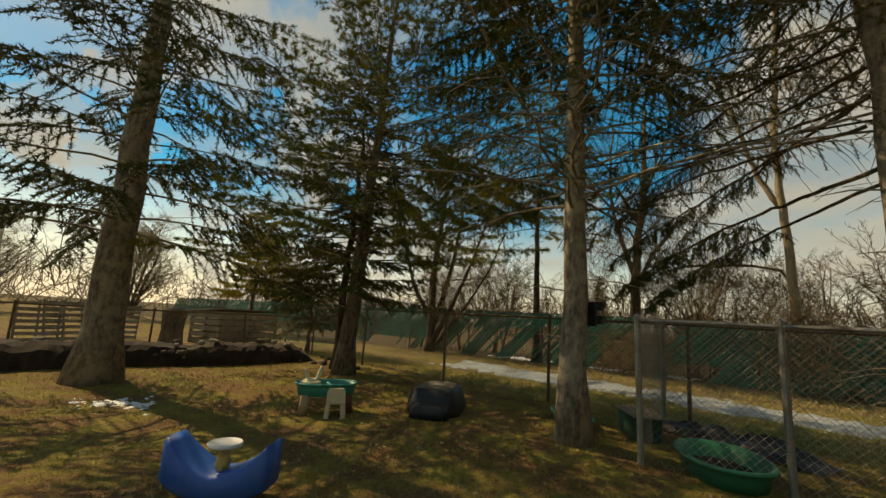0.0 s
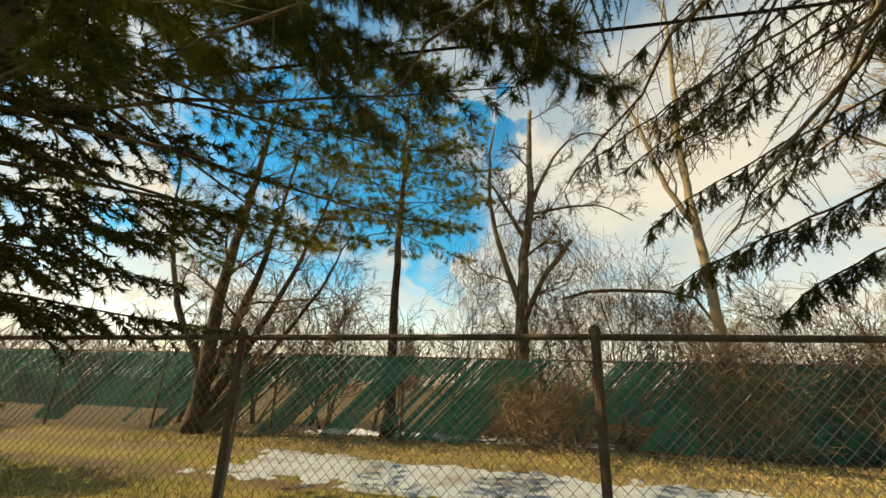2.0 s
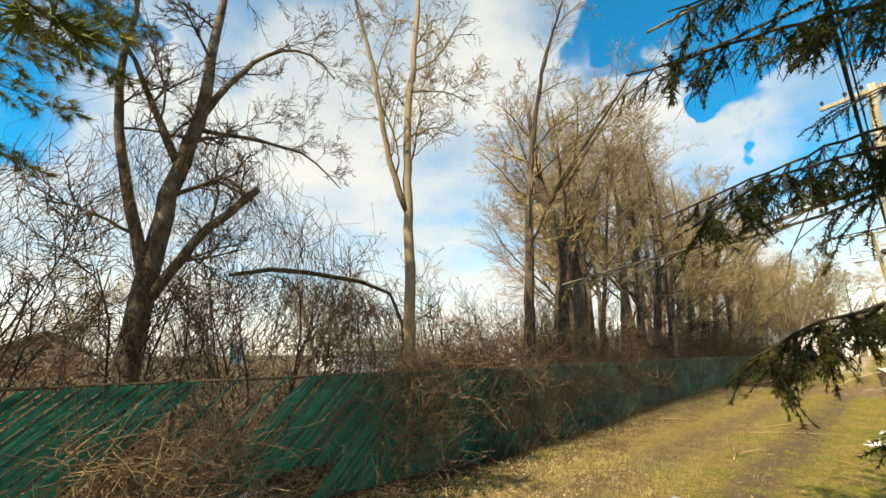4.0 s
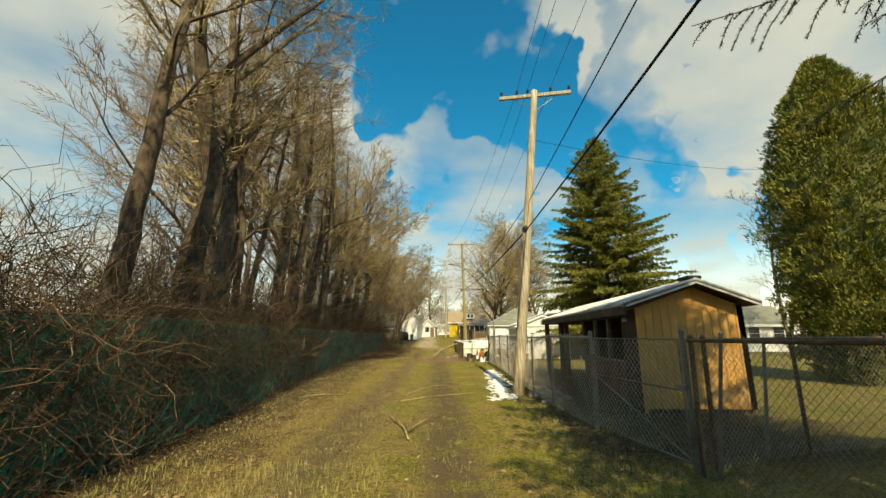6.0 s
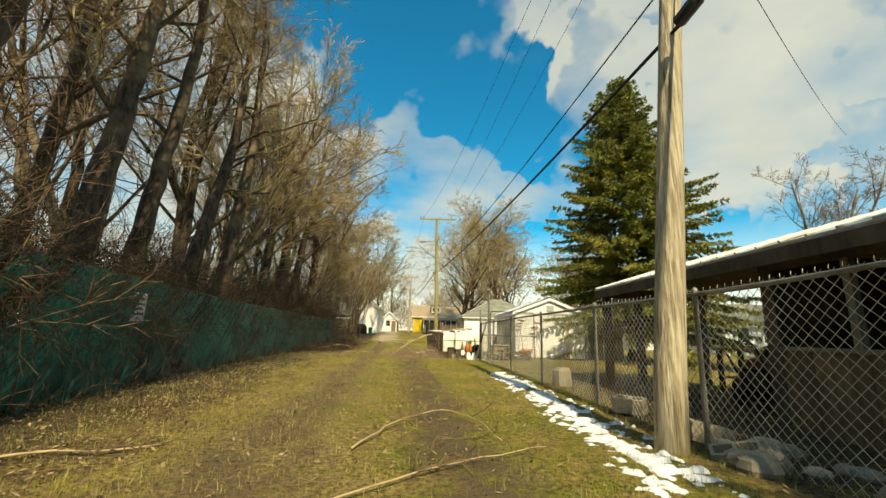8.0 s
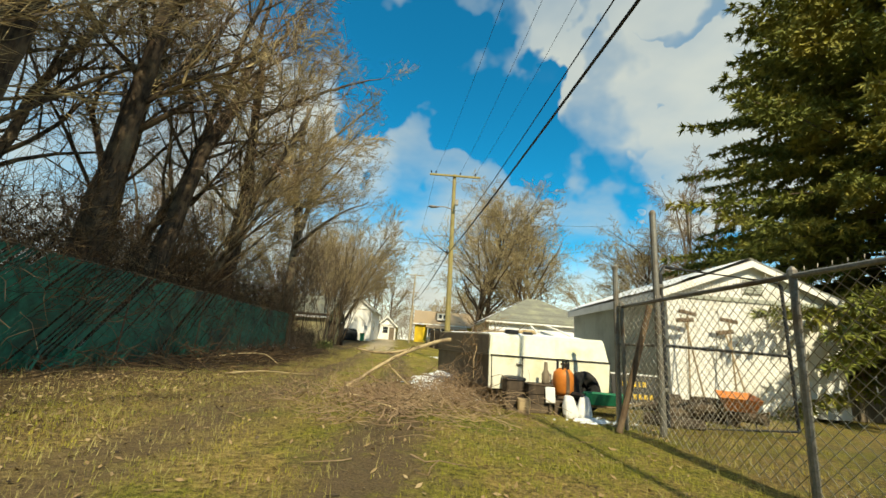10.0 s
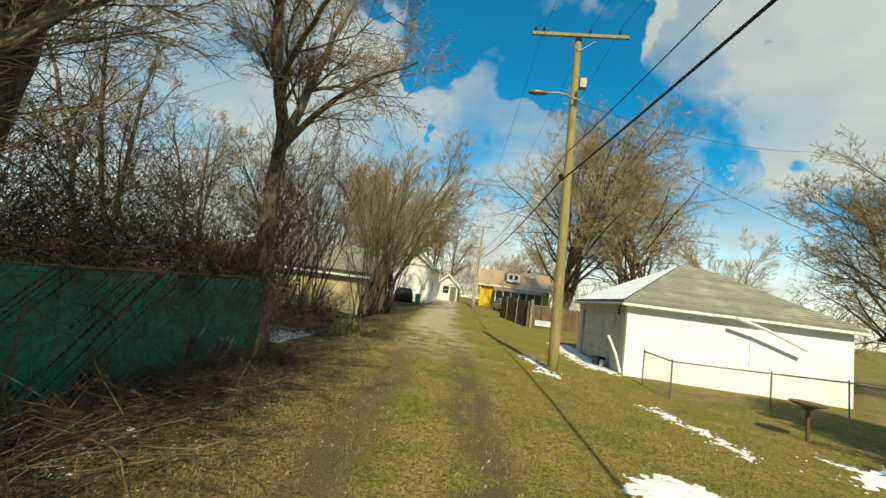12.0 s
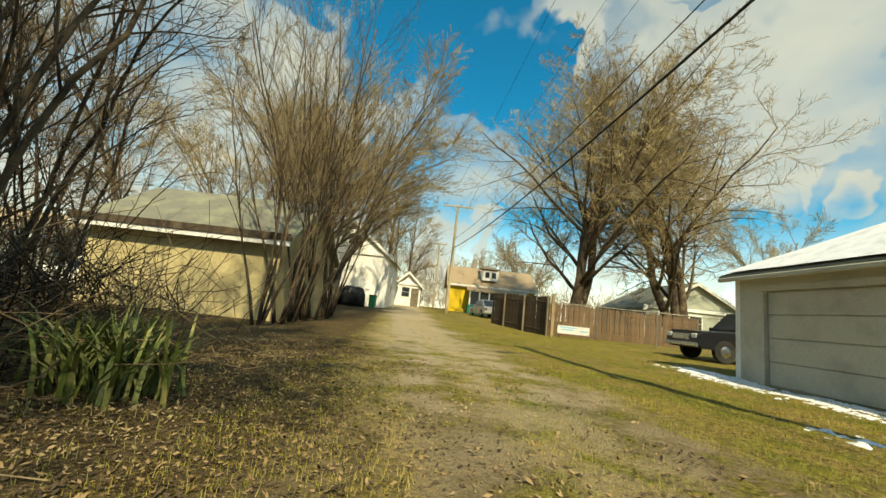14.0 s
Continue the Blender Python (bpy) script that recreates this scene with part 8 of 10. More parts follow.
part("rope", Geo().tube([(0.46, 0.1, 0.12), (0.6, 0.02, 0.03), (0.46, -0.1, 0.12)], 0.006, 5), M["wood_tan"], gs)
tp = thing("tarpaulin", "black tarpaulin crumpled along the fence's foot", "tarp", (3.35, -0.95, gz(3.35, -0.95)), 70)
g = Geo()
for j in range(9):
    for i in range(27):
        x, y = -1.0 + i * 2 / 26, -0.28 + j * 0.07
        e = max(0.0, 1 - (abs(y) / 0.3) ** 2) * max(0.0, 1 - abs(x) ** 4)
        g.v.append((x + 0.05 * noise.noise((x * 5, y * 5, 1)), y + 0.04 * noise.noise((x * 6, y * 5, 4)), 0.0 + e * (0.16 + 0.13 * noise.noise((x * 3.3, y * 6, 2)) + 0.05 * noise.noise((x * 11, y * 12, 2)))))
g.f = [(j * 27 + i, j * 27 + i + 1, j * 27 + 28 + i, j * 27 + 27 + i) for j in range(8) for i in range(26)]
part("sheet", g, M["black_plastic"], tp)

# feeder boxes on the second spruce
bf = thing("bird_feeder", "two small black feeder trays fixed to the spruce trunk", "feeder", (4.72, -2.07, 1.38))
for k, z in enumerate((0.0, 0.17)):
    part("tray", Geo().loft([ring(0, 0, z, 0.07, 0.06, 12, 5), ring(0.01, 0.01, z + 0.1, 0.1, 0.085, 12, 5), ring(0.01, 0.01, z + 0.105, 0.085, 0.07, 12, 5), ring(0, 0, z + 0.03, 0.055, 0.05, 12, 5)]), M["black_plastic"], bf)
part("bracket", Geo().box((0.06, -0.06, 0.12), (0.03, 0.2, 0.3), -30, 0.004), M["black_plastic"], bf)


def boulder(g, c, r, rng):
    """One rough stone."""
    rings = []
    sx, sy, sz = r * rng.uniform(0.8, 1.4), r * rng.uniform(0.8, 1.3), r * rng.uniform(0.5, 0.85)
    for i in range(1, 6):
        a = math.pi * i / 6
        rings.append([(c[0] + sx * math.sin(a) * math.cos(b) * (1 + 0.3 * noise.noise((i + c[0] * 9, b * 2, c[1] * 9))), c[1] + sy * math.sin(a) * math.sin(b) * (1 + 0.3 * noise.noise((i * 1.3, b * 2 + c[0], c[1] * 5))), c[2] - sz * math.cos(a)) for b in (k * 2 * math.pi / 8 for k in range(8))])
    g.loft(rings)


# bank of dark soil with stones along its top
rb = thing("stone_bank", "low bank of dark soil topped with loose pale stones", "wall", (6.2, -10.95, 0))
g = Geo()
rings = []
for i in range(60):
    u = i / 59
    x, y = 3.4 - u * -6.6, -10.75 + 0.25 * math.sin(u * 5)
    h = (0.5 + 0.13 * noise.noise((u * 9, 0, 0)) + 0.1 * noise.noise((u * 25, 3, 0))) * min(1, u * 9 + 0.15)
    w = 0.42
    rings.append([(x - 6.2, y + 10.95 + w * 1.3 * c + 0.07 * noise.noise((u * 40, c * 3, 2)), h * max(0, (1 - c * c)) ** 0.45 + gz(x, y) - 0.04 + 0.05 * noise.noise((u * 37, c * 4, 7))) for c in (-1, -0.9, -0.7, -0.4, -0.1, 0.2, 0.5, 0.75, 0.92, 1)])
g.loft(rings, False)
part("soil", g, M["dark_soil"], rb)
rng = random.Random(8)
for i in range(70):
    u = rng.random()
    x = 3.5 + 6.3 * u
    row = rng.random()
    c = (x - 6.2, 0.25 * math.sin((x - 3.4) / 6.6 * 5) + 0.2 + rng.uniform(-0.42, 0.5), (0.42 if row < 0.45 else 0.22) * min(1, (x - 3.3) * 1.2) + rng.uniform(-0.04, 0.1))
    q = Geo()
    boulder(q, c, rng.uniform(0.05, 0.12), rng)
    part("stone", q, M["stone"] if row > 0.2 else M["concrete"], rb)
rng = random.Random(9)
for i in range(16):
    x, y = 3.0 + rng.uniform(-0.6, 1.4), -9.3 + rng.uniform(-1.6, 1.1)
    q = Geo()
    r = rng.uniform(0.05, 0.12)
    boulder(q, (0, 0, r * 0.3), r, rng)
    s = thing("field_stone", "loose rough stone lying in the dead leaves", "stone", (x, y, gz(x, y)), 0, "loose stones by the pine")
    part("body", q, M["stone"], s)

# pallet bin beyond the bank, plus boards and a barrel
cb = thing("pallet_bin", "compost bin of grey pallets with gapped boards", "bin", (3.3, -15.9, gz(3.3, -15.9)), 17)
for y in (-0.75, 0.75):
    for k in range(5):
        part("board", Geo().box((0, y, 0.12 + k * 0.215), (2.5, 0.025, 0.15), 0, 0.004), M["wood_grey"], cb)
for x in (-1.25, 1.25):
    for k in range(5):
        part("board", Geo().box((x, 0, 0.12 + k * 0.215), (0.025, 1.5, 0.15), 0, 0.004), M["wood_grey"], cb)
    for y in (-0.7, 0, 0.7):
        part("post", Geo().box((x * 0.97, y, 0.55), (0.08, 0.08, 1.15), 0, 0.006), M["wood_dark"], cb)
part("lid", Geo().box((0, 0, 0), (2.7, 1.65, 0.03), 0, 0.006, pose(0, 0, 1.17, 4, 0, 0)), M["wood_grey"], cb, "sagging board lid")
for x, y, rz, h, lean in ((7.9, -16.4, 20, 1.25, 18), (8.5, -16.2, 10, 1.2, 14), (6.4, -17.6, -15, 1.2, 12)):
    p = thing("pallet", "grey slatted pallet leaning against the cross fence", "pallet", (x, y, gz(x, y)), rz, "leaning pallets")
    m = pose(0, 0, 0, lean, 0, 0)
    for k in range(7):
        part("slat", Geo().box((0, 0.045, 0.06 + k * h / 7), (1.0, 0.02, 0.1), 0, 0.003, m), M["wood_grey"], p)
    for s in (-0.46, 0, 0.46):
        part("bearer", Geo().box((s, 0, h / 2), (0.04, 0.08, h), 0, 0.003, m), M["wood_grey"], p)
br = thing("stump", "dark weathered stump standing beyond the stone bank", "stump", (5.7, -14.6, gz(5.7, -14.6)))
part("trunk", Geo().lathe([(0.42, -0.1), (0.34, 0.1), (0.3, 0.5), (0.33, 0.9), (0.36, 1.1), (0.3, 1.16)], (0, 0, 0), 12), M["bark_dark"], br)


def car(name, label, at, rz, paint, L=4.4, W=1.78, H=1.45, truck=False):
    """A parked vehicle; its nose points along +x."""
    c = thing(name, label, "truck" if truck else "car", at, rz)
    hx, hw = L / 2, W / 2
    zl = 0.28 if not truck else 0.42
    belt = 0.86 if not truck else 1.12
    side = [(-hx, zl + 0.12), (-hx + 0.06, zl), (hx - 0.12, zl), (hx, zl + 0.14), (hx - 0.02, belt - 0.22), (hx - 0.25, belt - 0.08), (hx * 0.42, belt), (-hx + 0.15, belt + 0.02), (-hx, belt - 0.12)]
    rings = []
    for y, k in ((-hw, 0.9), (-hw + 0.06, 1), (hw - 0.06, 1), (hw, 0.9)):
        rings.append([(x * (1 if k == 1 else 0.985), y, zl + (z - zl) * (1 if k == 1 else 0.95)) for x, z in side])
    part("body", Geo().loft(rings), paint, c)
    if truck:
        cab = [(hx * 0.36, belt - 0.01), (hx * 0.12, H), (-hx * 0.28, H), (-hx * 0.36, belt - 0.01)]
    else:
        cab = [(hx * 0.42, belt - 0.01), (hx * 0.1, H), (-hx * 0.45, H), (-hx * 0.82, belt - 0.01)]
    part("roof", Geo().loft([[(x, y * (0.82 if z > belt else 0.96), z) for x, z in cab] for y in (-hw, hw)]), paint, c)
    for s in (-1, 1):
        q = [(x * 0.94, s * (hw * (0.82 if z > belt else 0.96) + 0.004), belt + 0.03 + (z - belt) * 0.86) for x, z in cab]
        part("side_window", Geo().prism(q, (0, s * 0.006, 0)), M["glass"], c)
    for a, b, nm in ((0, 1, "windscreen"), (3, 2, "rear_window")):
        x0, z0, x1, z1 = cab[a][0], cab[a][1], cab[b][0], cab[b][1]
        sg = 1 if nm == "windscreen" else -1
        part(nm, Geo().prism([(x0 + (x1 - x0) * 0.1, -hw * 0.84, z0 + (z1 - z0) * 0.1), (x0 + (x1 - x0) * 0.1, hw * 0.84, z0 + (z1 - z0) * 0.1), (x0 + (x1 - x0) * 0.9, hw * 0.74, z0 + (z1 - z0) * 0.9), (x0 + (x1 - x0) * 0.9, -hw * 0.74, z0 + (z1 - z0) * 0.9)], (sg * 0.012, 0, 0.012)), M["glass"], c)
    r = 0.32 if not truck else 0.39
    for sx in (-0.62, 0.64):
        for s in (-1, 1):
            w = part("wheel", Geo().lathe([(r * 0.62, -0.1), (r, -0.09), (r, 0.09), (r * 0.62, 0.1)], (0, 0, 0), 20, pose(0, 0, 0, 90, 0, 0)), M["rubber"], c)
            w.location = (hx * sx, s * (hw - 0.08), r)
            part("rim", Geo().lathe([(r * 0.6, -0.02), (r * 0.58, 0.0), (r * 0.3, 0.03), (r * 0.1, 0.035)], (0, 0, 0), 14, pose(0, s * 0.09, 0, -90 * s, 0, 0)), M["chrome"], w)
    for s in (-1, 1):
        part("headlight", Geo().box((hx - 0.04, s * hw * 0.74, belt - 0.27), (0.1, 0.3, 0.16), 0, 0.03), M["sign_white"], c)
        part("tail_light", Geo().box((-hx + 0.01, s * hw * 0.85, belt - 0.2), (0.06, 0.2, 0.2), 0, 0.02), M["brown_plastic"], c)
        part("mirror", Geo().box((hx * 0.3, s * (hw + 0.07), belt + 0.08), (0.1, 0.16, 0.13), 0, 0.03), paint, c)
    part("grille", Geo().box((hx - 0.005, 0, belt - 0.32), (0.06, W * 0.5, 0.22), 0, 0.015), M["chrome"] if truck else M["black_plastic"], c)
    part("bumper", Geo().box((hx + 0.02, 0, zl + 0.12), (0.14, W * 0.96, 0.17), 0, 0.03), M["chrome"] if truck else paint, c)
    part("rear_bumper", Geo().box((-hx - 0.01, 0, zl + 0.12), (0.12, W * 0.94, 0.17), 0, 0.03), M["chrome"] if truck else paint, c)
    return c


car("van", "white van parked beyond the yard's cross fence", (12.6, -19.0, 0), 160, M["white_paint"], 4.8, 1.9, 1.95)
lb = thing("light_blue_panel", "light blue board standing far behind the green fence", "board", (-54.5, 7.75, 0), 8)
part("panel", Geo().box((0, 0, 2.1), (0.08, 1.7, 2.2), 0, 0.01), M["light_blue"], lb)
for y in (-0.6, 0.6):
    part("leg", Geo().box((0, y, 0.5), (0.08, 0.08, 1.1), 0, 0.005), M["steel"], lb)


# ---- along the lane: blocks, junk, camper, vehicles ----
def hollow_block(at, rz, ry=0.0, rx=0.0, label="grey hollow concrete block lying beside the fence"):
    b = thing("concrete_block", label, "block", at, rz, "concrete blocks")
    b.matrix_world = pose(*at, rx, ry, rz)
    g = Geo()
    L, D, Hh = 0.39, 0.19, 0.19
    for y in (-D / 2 + 0.016, D / 2 - 0.016):
        g.box((0, y, Hh / 2), (L, 0.032, Hh), 0, 0.004)
    for x in (-L / 2 + 0.016, 0, L / 2 - 0.016):
        g.box((x, 0, Hh / 2), (0.032, D - 0.062, Hh - 0.002), 0, 0.003)
    g.box((0, 0, 0.01), (L - 0.02, D - 0.03, 0.012))
    part("body", g, M["concrete"], b)


hollow_block((1.74, 11.55, 0.05), -48, 0, 8, "long hollow concrete block tilted in the old snow")
hollow_block((1.92, 10.35, -0.03), -20, 12, 0)
hollow_block((1.78, 9.75, -0.08), -35, -14, 18)
rng = random.Random(17)
for i in range(14):
    x, y = 1.75 + rng.uniform(-0.15, 0.7), 9.2 + rng.uniform(-0.9, 1.0)
    q = Geo()
    r = rng.uniform(0.07, 0.17)
    boulder(q, (0, 0, r * 0.25), r, rng)
    s = thing("concrete_rubble", "broken lump of tan concrete beside the fence", "rubble", (x, y, gz(x, y)), rng.uniform(0, 360), "concrete rubble")
    part("body", q, M["concrete"], s)
ps = thing("broken_pier", "short broken concrete pier beside the fence", "block", (1.95, 14.75, gz(1.95, 14.75)), 15)
part("body", Geo().loft([ring(0, 0, -0.05, 0.17, 0.15, 10, 5), ring(0, 0, 0.3, 0.16, 0.14, 10, 5), ring(0.02, 0, 0.37, 0.1, 0.11, 10, 4)]), M["concrete"], ps)


def snow_blower(at, rz):
    t = thing("garden_machine", "dark garden machine parked under the shed's open bay", "machine", at, rz)
    part("body", Geo().box((0, 0, 0.42), (0.62, 0.44, 0.34), 0, 0.05), M["black_plastic"], t)
    part("hood", Geo().loft([ring(-0.02, 0, 0.58, 0.28, 0.2, 14, 4), ring(-0.02, 0, 0.72, 0.22, 0.16, 14, 3), ring(-0.02, 0, 0.75, 0.1, 0.08, 14, 3)]), M["brown_plastic"], t, "dull red hood")
    for s in (-1, 1):
        part("wheel", Geo().lathe([(0.1, -0.05), (0.2, -0.05), (0.2, 0.05), (0.1, 0.05)], (0, 0, 0), 16, pose(-0.08, s * 0.28, 0.2, 90, 0, 0)), M["rubber"], t)
        part("handle", Geo().tube([(-0.3, s * 0.2, 0.5), (-0.7, s * 0.22, 0.95), (-0.95, s * 0.22, 1.0)], 0.016, 6), M["black_plastic"], t)
    part("chute", Geo().loft([ring(0.3, 0, 0.45, 0.09, 0.09, 10), ring(0.32, 0, 0.75, 0.07, 0.07, 10), ring(0.45, 0, 0.95, 0.08, 0.06, 10)]), M["black_plastic"], t)
    part("scoop", Geo().prism([(0.3, -0.32, 0.05), (0.62, -0.32, 0.03), (0.6, -0.32, 0.42), (0.32, -0.32, 0.5)], (0, 0.64, 0)), M["black_paint"], t)


snow_blower((4.4, 12.5, gz(4.4, 12.5)), 30)
sb = thing("storage_bin", "blue plastic bin under the shed's open bay", "bin", (5.3, 13.4, gz(5.3, 13.4)), 10)
part("body", Geo().loft([ring(0, 0, 0, 0.3, 0.22, 16, 5), ring(0, 0, 0.45, 0.36, 0.27, 16, 5)]), M["blue_plastic"], sb)
part("lid", Geo().loft([ring(0, 0, 0.45, 0.38, 0.29, 16, 5), ring(0, 0, 0.49, 0.37, 0.28, 16, 5)]), M["sign_white"], sb)
wp = thing("work_bench", "grey work bench in the shed's open bay", "bench", (5.9, 14.2, gz(5.9, 14.2)), 8)
part("top", Geo().box((0, 0, 0.85), (1.7, 0.6, 0.06), 0, 0.008), M["wood_grey"], wp)
for sx in (-0.75, 0.75):
    for sy in (-0.24, 0.24):
        part("leg", Geo().box((sx, sy, 0.41), (0.08, 0.08, 0.83), 0, 0.006), M["wood_dark"], wp)
part("shelf", Geo().box((0, 0, 0.3), (1.5, 0.5, 0.03), 0, 0.004), M["wood_grey"], wp)
bfx = thing("board_fence", "grey vertical board fence beside the storage shed", "fence", (7.4, 25.4, 0))
rng = random.Random(44)
bm = Geo().box((0, 0, 0.75), (0.14, 0.02, 1.5), 0, 0.004).mesh("board", M["wood_grey"])
for k in range(16):
    o = part("board", bm, None, bfx)
    o.location = (-1.2 + k * 0.16, 0, gz(7, 25.4) - 0.03 + rng.uniform(-0.02, 0.04))
    o.rotation_euler[1] = rng.gauss(0, 0.015)
for z in (0.35, 1.2):
    part("rail", Geo().box((0, 0.035, z), (2.6, 0.04, 0.09), 0, 0.004), M["wood_grey"], bfx)

# folded pop-up camper
cp = thing("camper_trailer", "folded cream pop-up camper trailer with snow on its roof", "trailer", (0.95, 24.16, 0), 9.5)
# local: x across, y along the alley
W, D = 1.98, 4.05
part("lower_body", Geo().loft([[(-W / 2 + 0.02, i, 0.24), (W / 2 - 0.02, i, 0.24), (W / 2, i, 0.72), (-W / 2, i, 0.72)] for i in (0.0, D)]), M["camper_side"], cp, "side panels darkened brown for their shade")
part("front_panel", Geo().prism([(-W / 2 + 0.01, -0.045, 0.25), (W / 2 - 0.01, -0.045, 0.25), (W / 2 + 0.03, -0.03, 0.73), (-W / 2 - 0.0, -0.03, 0.73)], (0, 0.03, 0)), M["camper_white"], cp, "cream end panel")
part("roof", Geo().loft([[(-W / 2 - 0.03, 0.0, 0.745), (W / 2 + 0.03, 0.0, 0.745), (W / 2 + 0.0, 0.09, 1.06), (-W / 2 + 0.0, 0.09, 1.02)], [(-W / 2 - 0.03, 0.05, 0.745), (W / 2 + 0.03, 0.05, 0.745), (W / 2, 0.16, 1.10), (-W / 2, 0.16, 1.06)], [(-W / 2 - 0.03, D - 0.05, 0.745), (W / 2 + 0.03, D - 0.05, 0.745), (W / 2, D - 0.08, 1.2), (-W / 2, D - 0.08, 1.17)], [(-W / 2 - 0.03, D, 0.745), (W / 2 + 0.03, D, 0.745), (W / 2, D - 0.03, 1.16), (-W / 2, D - 0.03, 1.14)]]), M["camper_white"], cp, "cream moulded roof")
# thin sheet over the cream roof's west side, its shade put into the colour
part("roof_side", Geo().prism([(-W / 2 - 0.038, 0.07, 0.75), (-W / 2 - 0.038, D - 0.02, 0.75), (-W / 2 - 0.008, D - 0.07, 1.15), (-W / 2 - 0.008, 0.15, 1.04)], (0.02, 0, 0)), M["camper_side"], cp, "brown sheet for the shaded side of the folded roof")
part("seam_strip", Geo().box((0, -0.035, 0.737), (W + 0.06, 0.03, 0.014)), M["black_plastic"], cp)
part("side_strip", Geo().box((-W / 2 - 0.02, D / 2, 0.735), (0.03, D, 0.02)), M["steel"], cp)
part("corner_trim", Geo().tube([(-W / 2 - 0.02, 0.0, 0.26), (-W / 2 - 0.03, -0.01, 0.74), (-W / 2 + 0.01, 0.07, 1.03)], 0.022, 6), M["camper_white"], cp)
part("latch", Geo().box((-0.55, -0.05, 0.62), (0.1, 0.03, 0.025), 0, 0.004), M["steel"], cp)
part("panel_joint", Geo().box((-0.5, -0.049, 0.49), (0.012, 0.012, 0.46)), M["camper_side"], cp)
part("vent", Geo().box((-0.55, 0.32, 1.12), (0.2, 0.16, 0.07), 20, 0.015), M["black_plastic"], cp)
part("vent", Geo().box((-0.25, 0.36, 1.115), (0.16, 0.1, 0.05), -10, 0.012), M["black_plastic"], cp)
part("vent_pipe", Geo().tube([(0.45, 1.5, 1.08), (0.45, 1.5, 1.22), (0.33, 1.55, 1.34)], 0.02, 8), M["sign_white"], cp)
for s in (-1, 1):
    part("wheel", Geo().lathe([(0.15, -0.08), (0.27, -0.08), (0.27, 0.08), (0.15, 0.08)], (0, 0, 0), 18, pose(s * (W / 2 - 0.14), 2.3, 0.27, 0, 90, 0)), M["rubber"], cp)
part("tongue", Geo().tube([(0, -0.02, 0.27), (0.15, -0.7, 0.27)], 0.035, 6), M["black_plastic"], cp)
for s in (-1, 1):
    part("stabiliser", Geo().tube([(s * 0.8, 0.2, 0.26), (s * 0.84, 0.15, gz(1, 24.3))], 0.02, 6), M["steel"], cp)

# bins and boxes before the camper
def bin_box(name, label, at, rz, s, mat, lid=None):
    t = thing(name, label, "box", at, rz)
    part("body", Geo().loft([ring(0, 0, 0, s[0] * 0.46, s[1] * 0.46, 16, 6), ring(0, 0, s[2], s[0] / 2, s[1] / 2, 16, 6), ring(0, 0, s[2], s[0] / 2 - 0.02, s[1] / 2 - 0.02, 16, 6), ring(0, 0, s[2] - 0.05, s[0] / 2 - 0.03, s[1] / 2 - 0.03, 16, 6)]), mat, t)
    if lid:
        part("lid", Geo().loft([ring(0, 0, s[2], s[0] / 2 + 0.015, s[1] / 2 + 0.015, 16, 6), ring(0, 0, s[2] + 0.035, s[0] / 2 + 0.01, s[1] / 2 + 0.01, 16, 6), ring(0, 0, s[2] + 0.05, s[0] / 2 - 0.05, s[1] / 2 - 0.05, 16, 6)]), lid, t)
    return t


bin_box("trash_bin", "dark lidded bin standing before the camper", (0.29, 23.84, gz(0.3, 23.8)), 4, (0.29, 0.29, 0.42), M["wood_dark"], M["black_plastic"])
bin_box("planter_box", "small tan planter box before the camper", (0.38, 23.56, gz(0.4, 23.6)), -6, (0.18, 0.16, 0.19), M["wood_tan"])
wb = thing("wooden_box", "weathered dark wooden box before the camper", "box", (0.62, 23.78, gz(0.8, 23.7)), 4)
for k in range(3):
    for s in (-1, 1):
        part("board", Geo().box((0, s * 0.16, 0.075 + k * 0.125), (0.36, 0.02, 0.118), 0, 0.004), M["wood_dark"], wb)
        part("board", Geo().box((s * 0.17, 0, 0.075 + k * 0.125), (0.02, 0.3, 0.118), 0, 0.004), M["wood_dark"], wb)
part("top", Geo().box((0, 0, 0.395), (0.4, 0.36, 0.02), 0, 0.004), M["wood_dark"], wb)
pj = thing("white_sign_plate", "small white plate leaning on the wooden box", "plate", (0.76, 23.57, gz(0.9, 23.5)), 3)
part("plate", Geo().box((0, 0, 0), (0.14, 0.012, 0.21), 0, 0.004, pose(0, 0.0, 0.27, -8, 0, 0)), M["sign_white"], pj)
part("post", Geo().tube([(0, 0.015, -0.1), (0, 0.02, 0.24), (0, 0.03, 0.36)], 0.012, 6), M["wood_dark"], pj)
bo = thing("glass_bottle", "tall dark bottle on the wooden box", "bottle", (0.76, 23.8, gz(0.8, 23.7) + 0.405), 0)
part("body", Geo().lathe([(0.055, 0), (0.06, 0.02), (0.06, 0.14), (0.03, 0.2), (0.024, 0.3), (0.026, 0.31)], (0, 0, 0), 14), M["wood_grey"], bo, smooth=True)


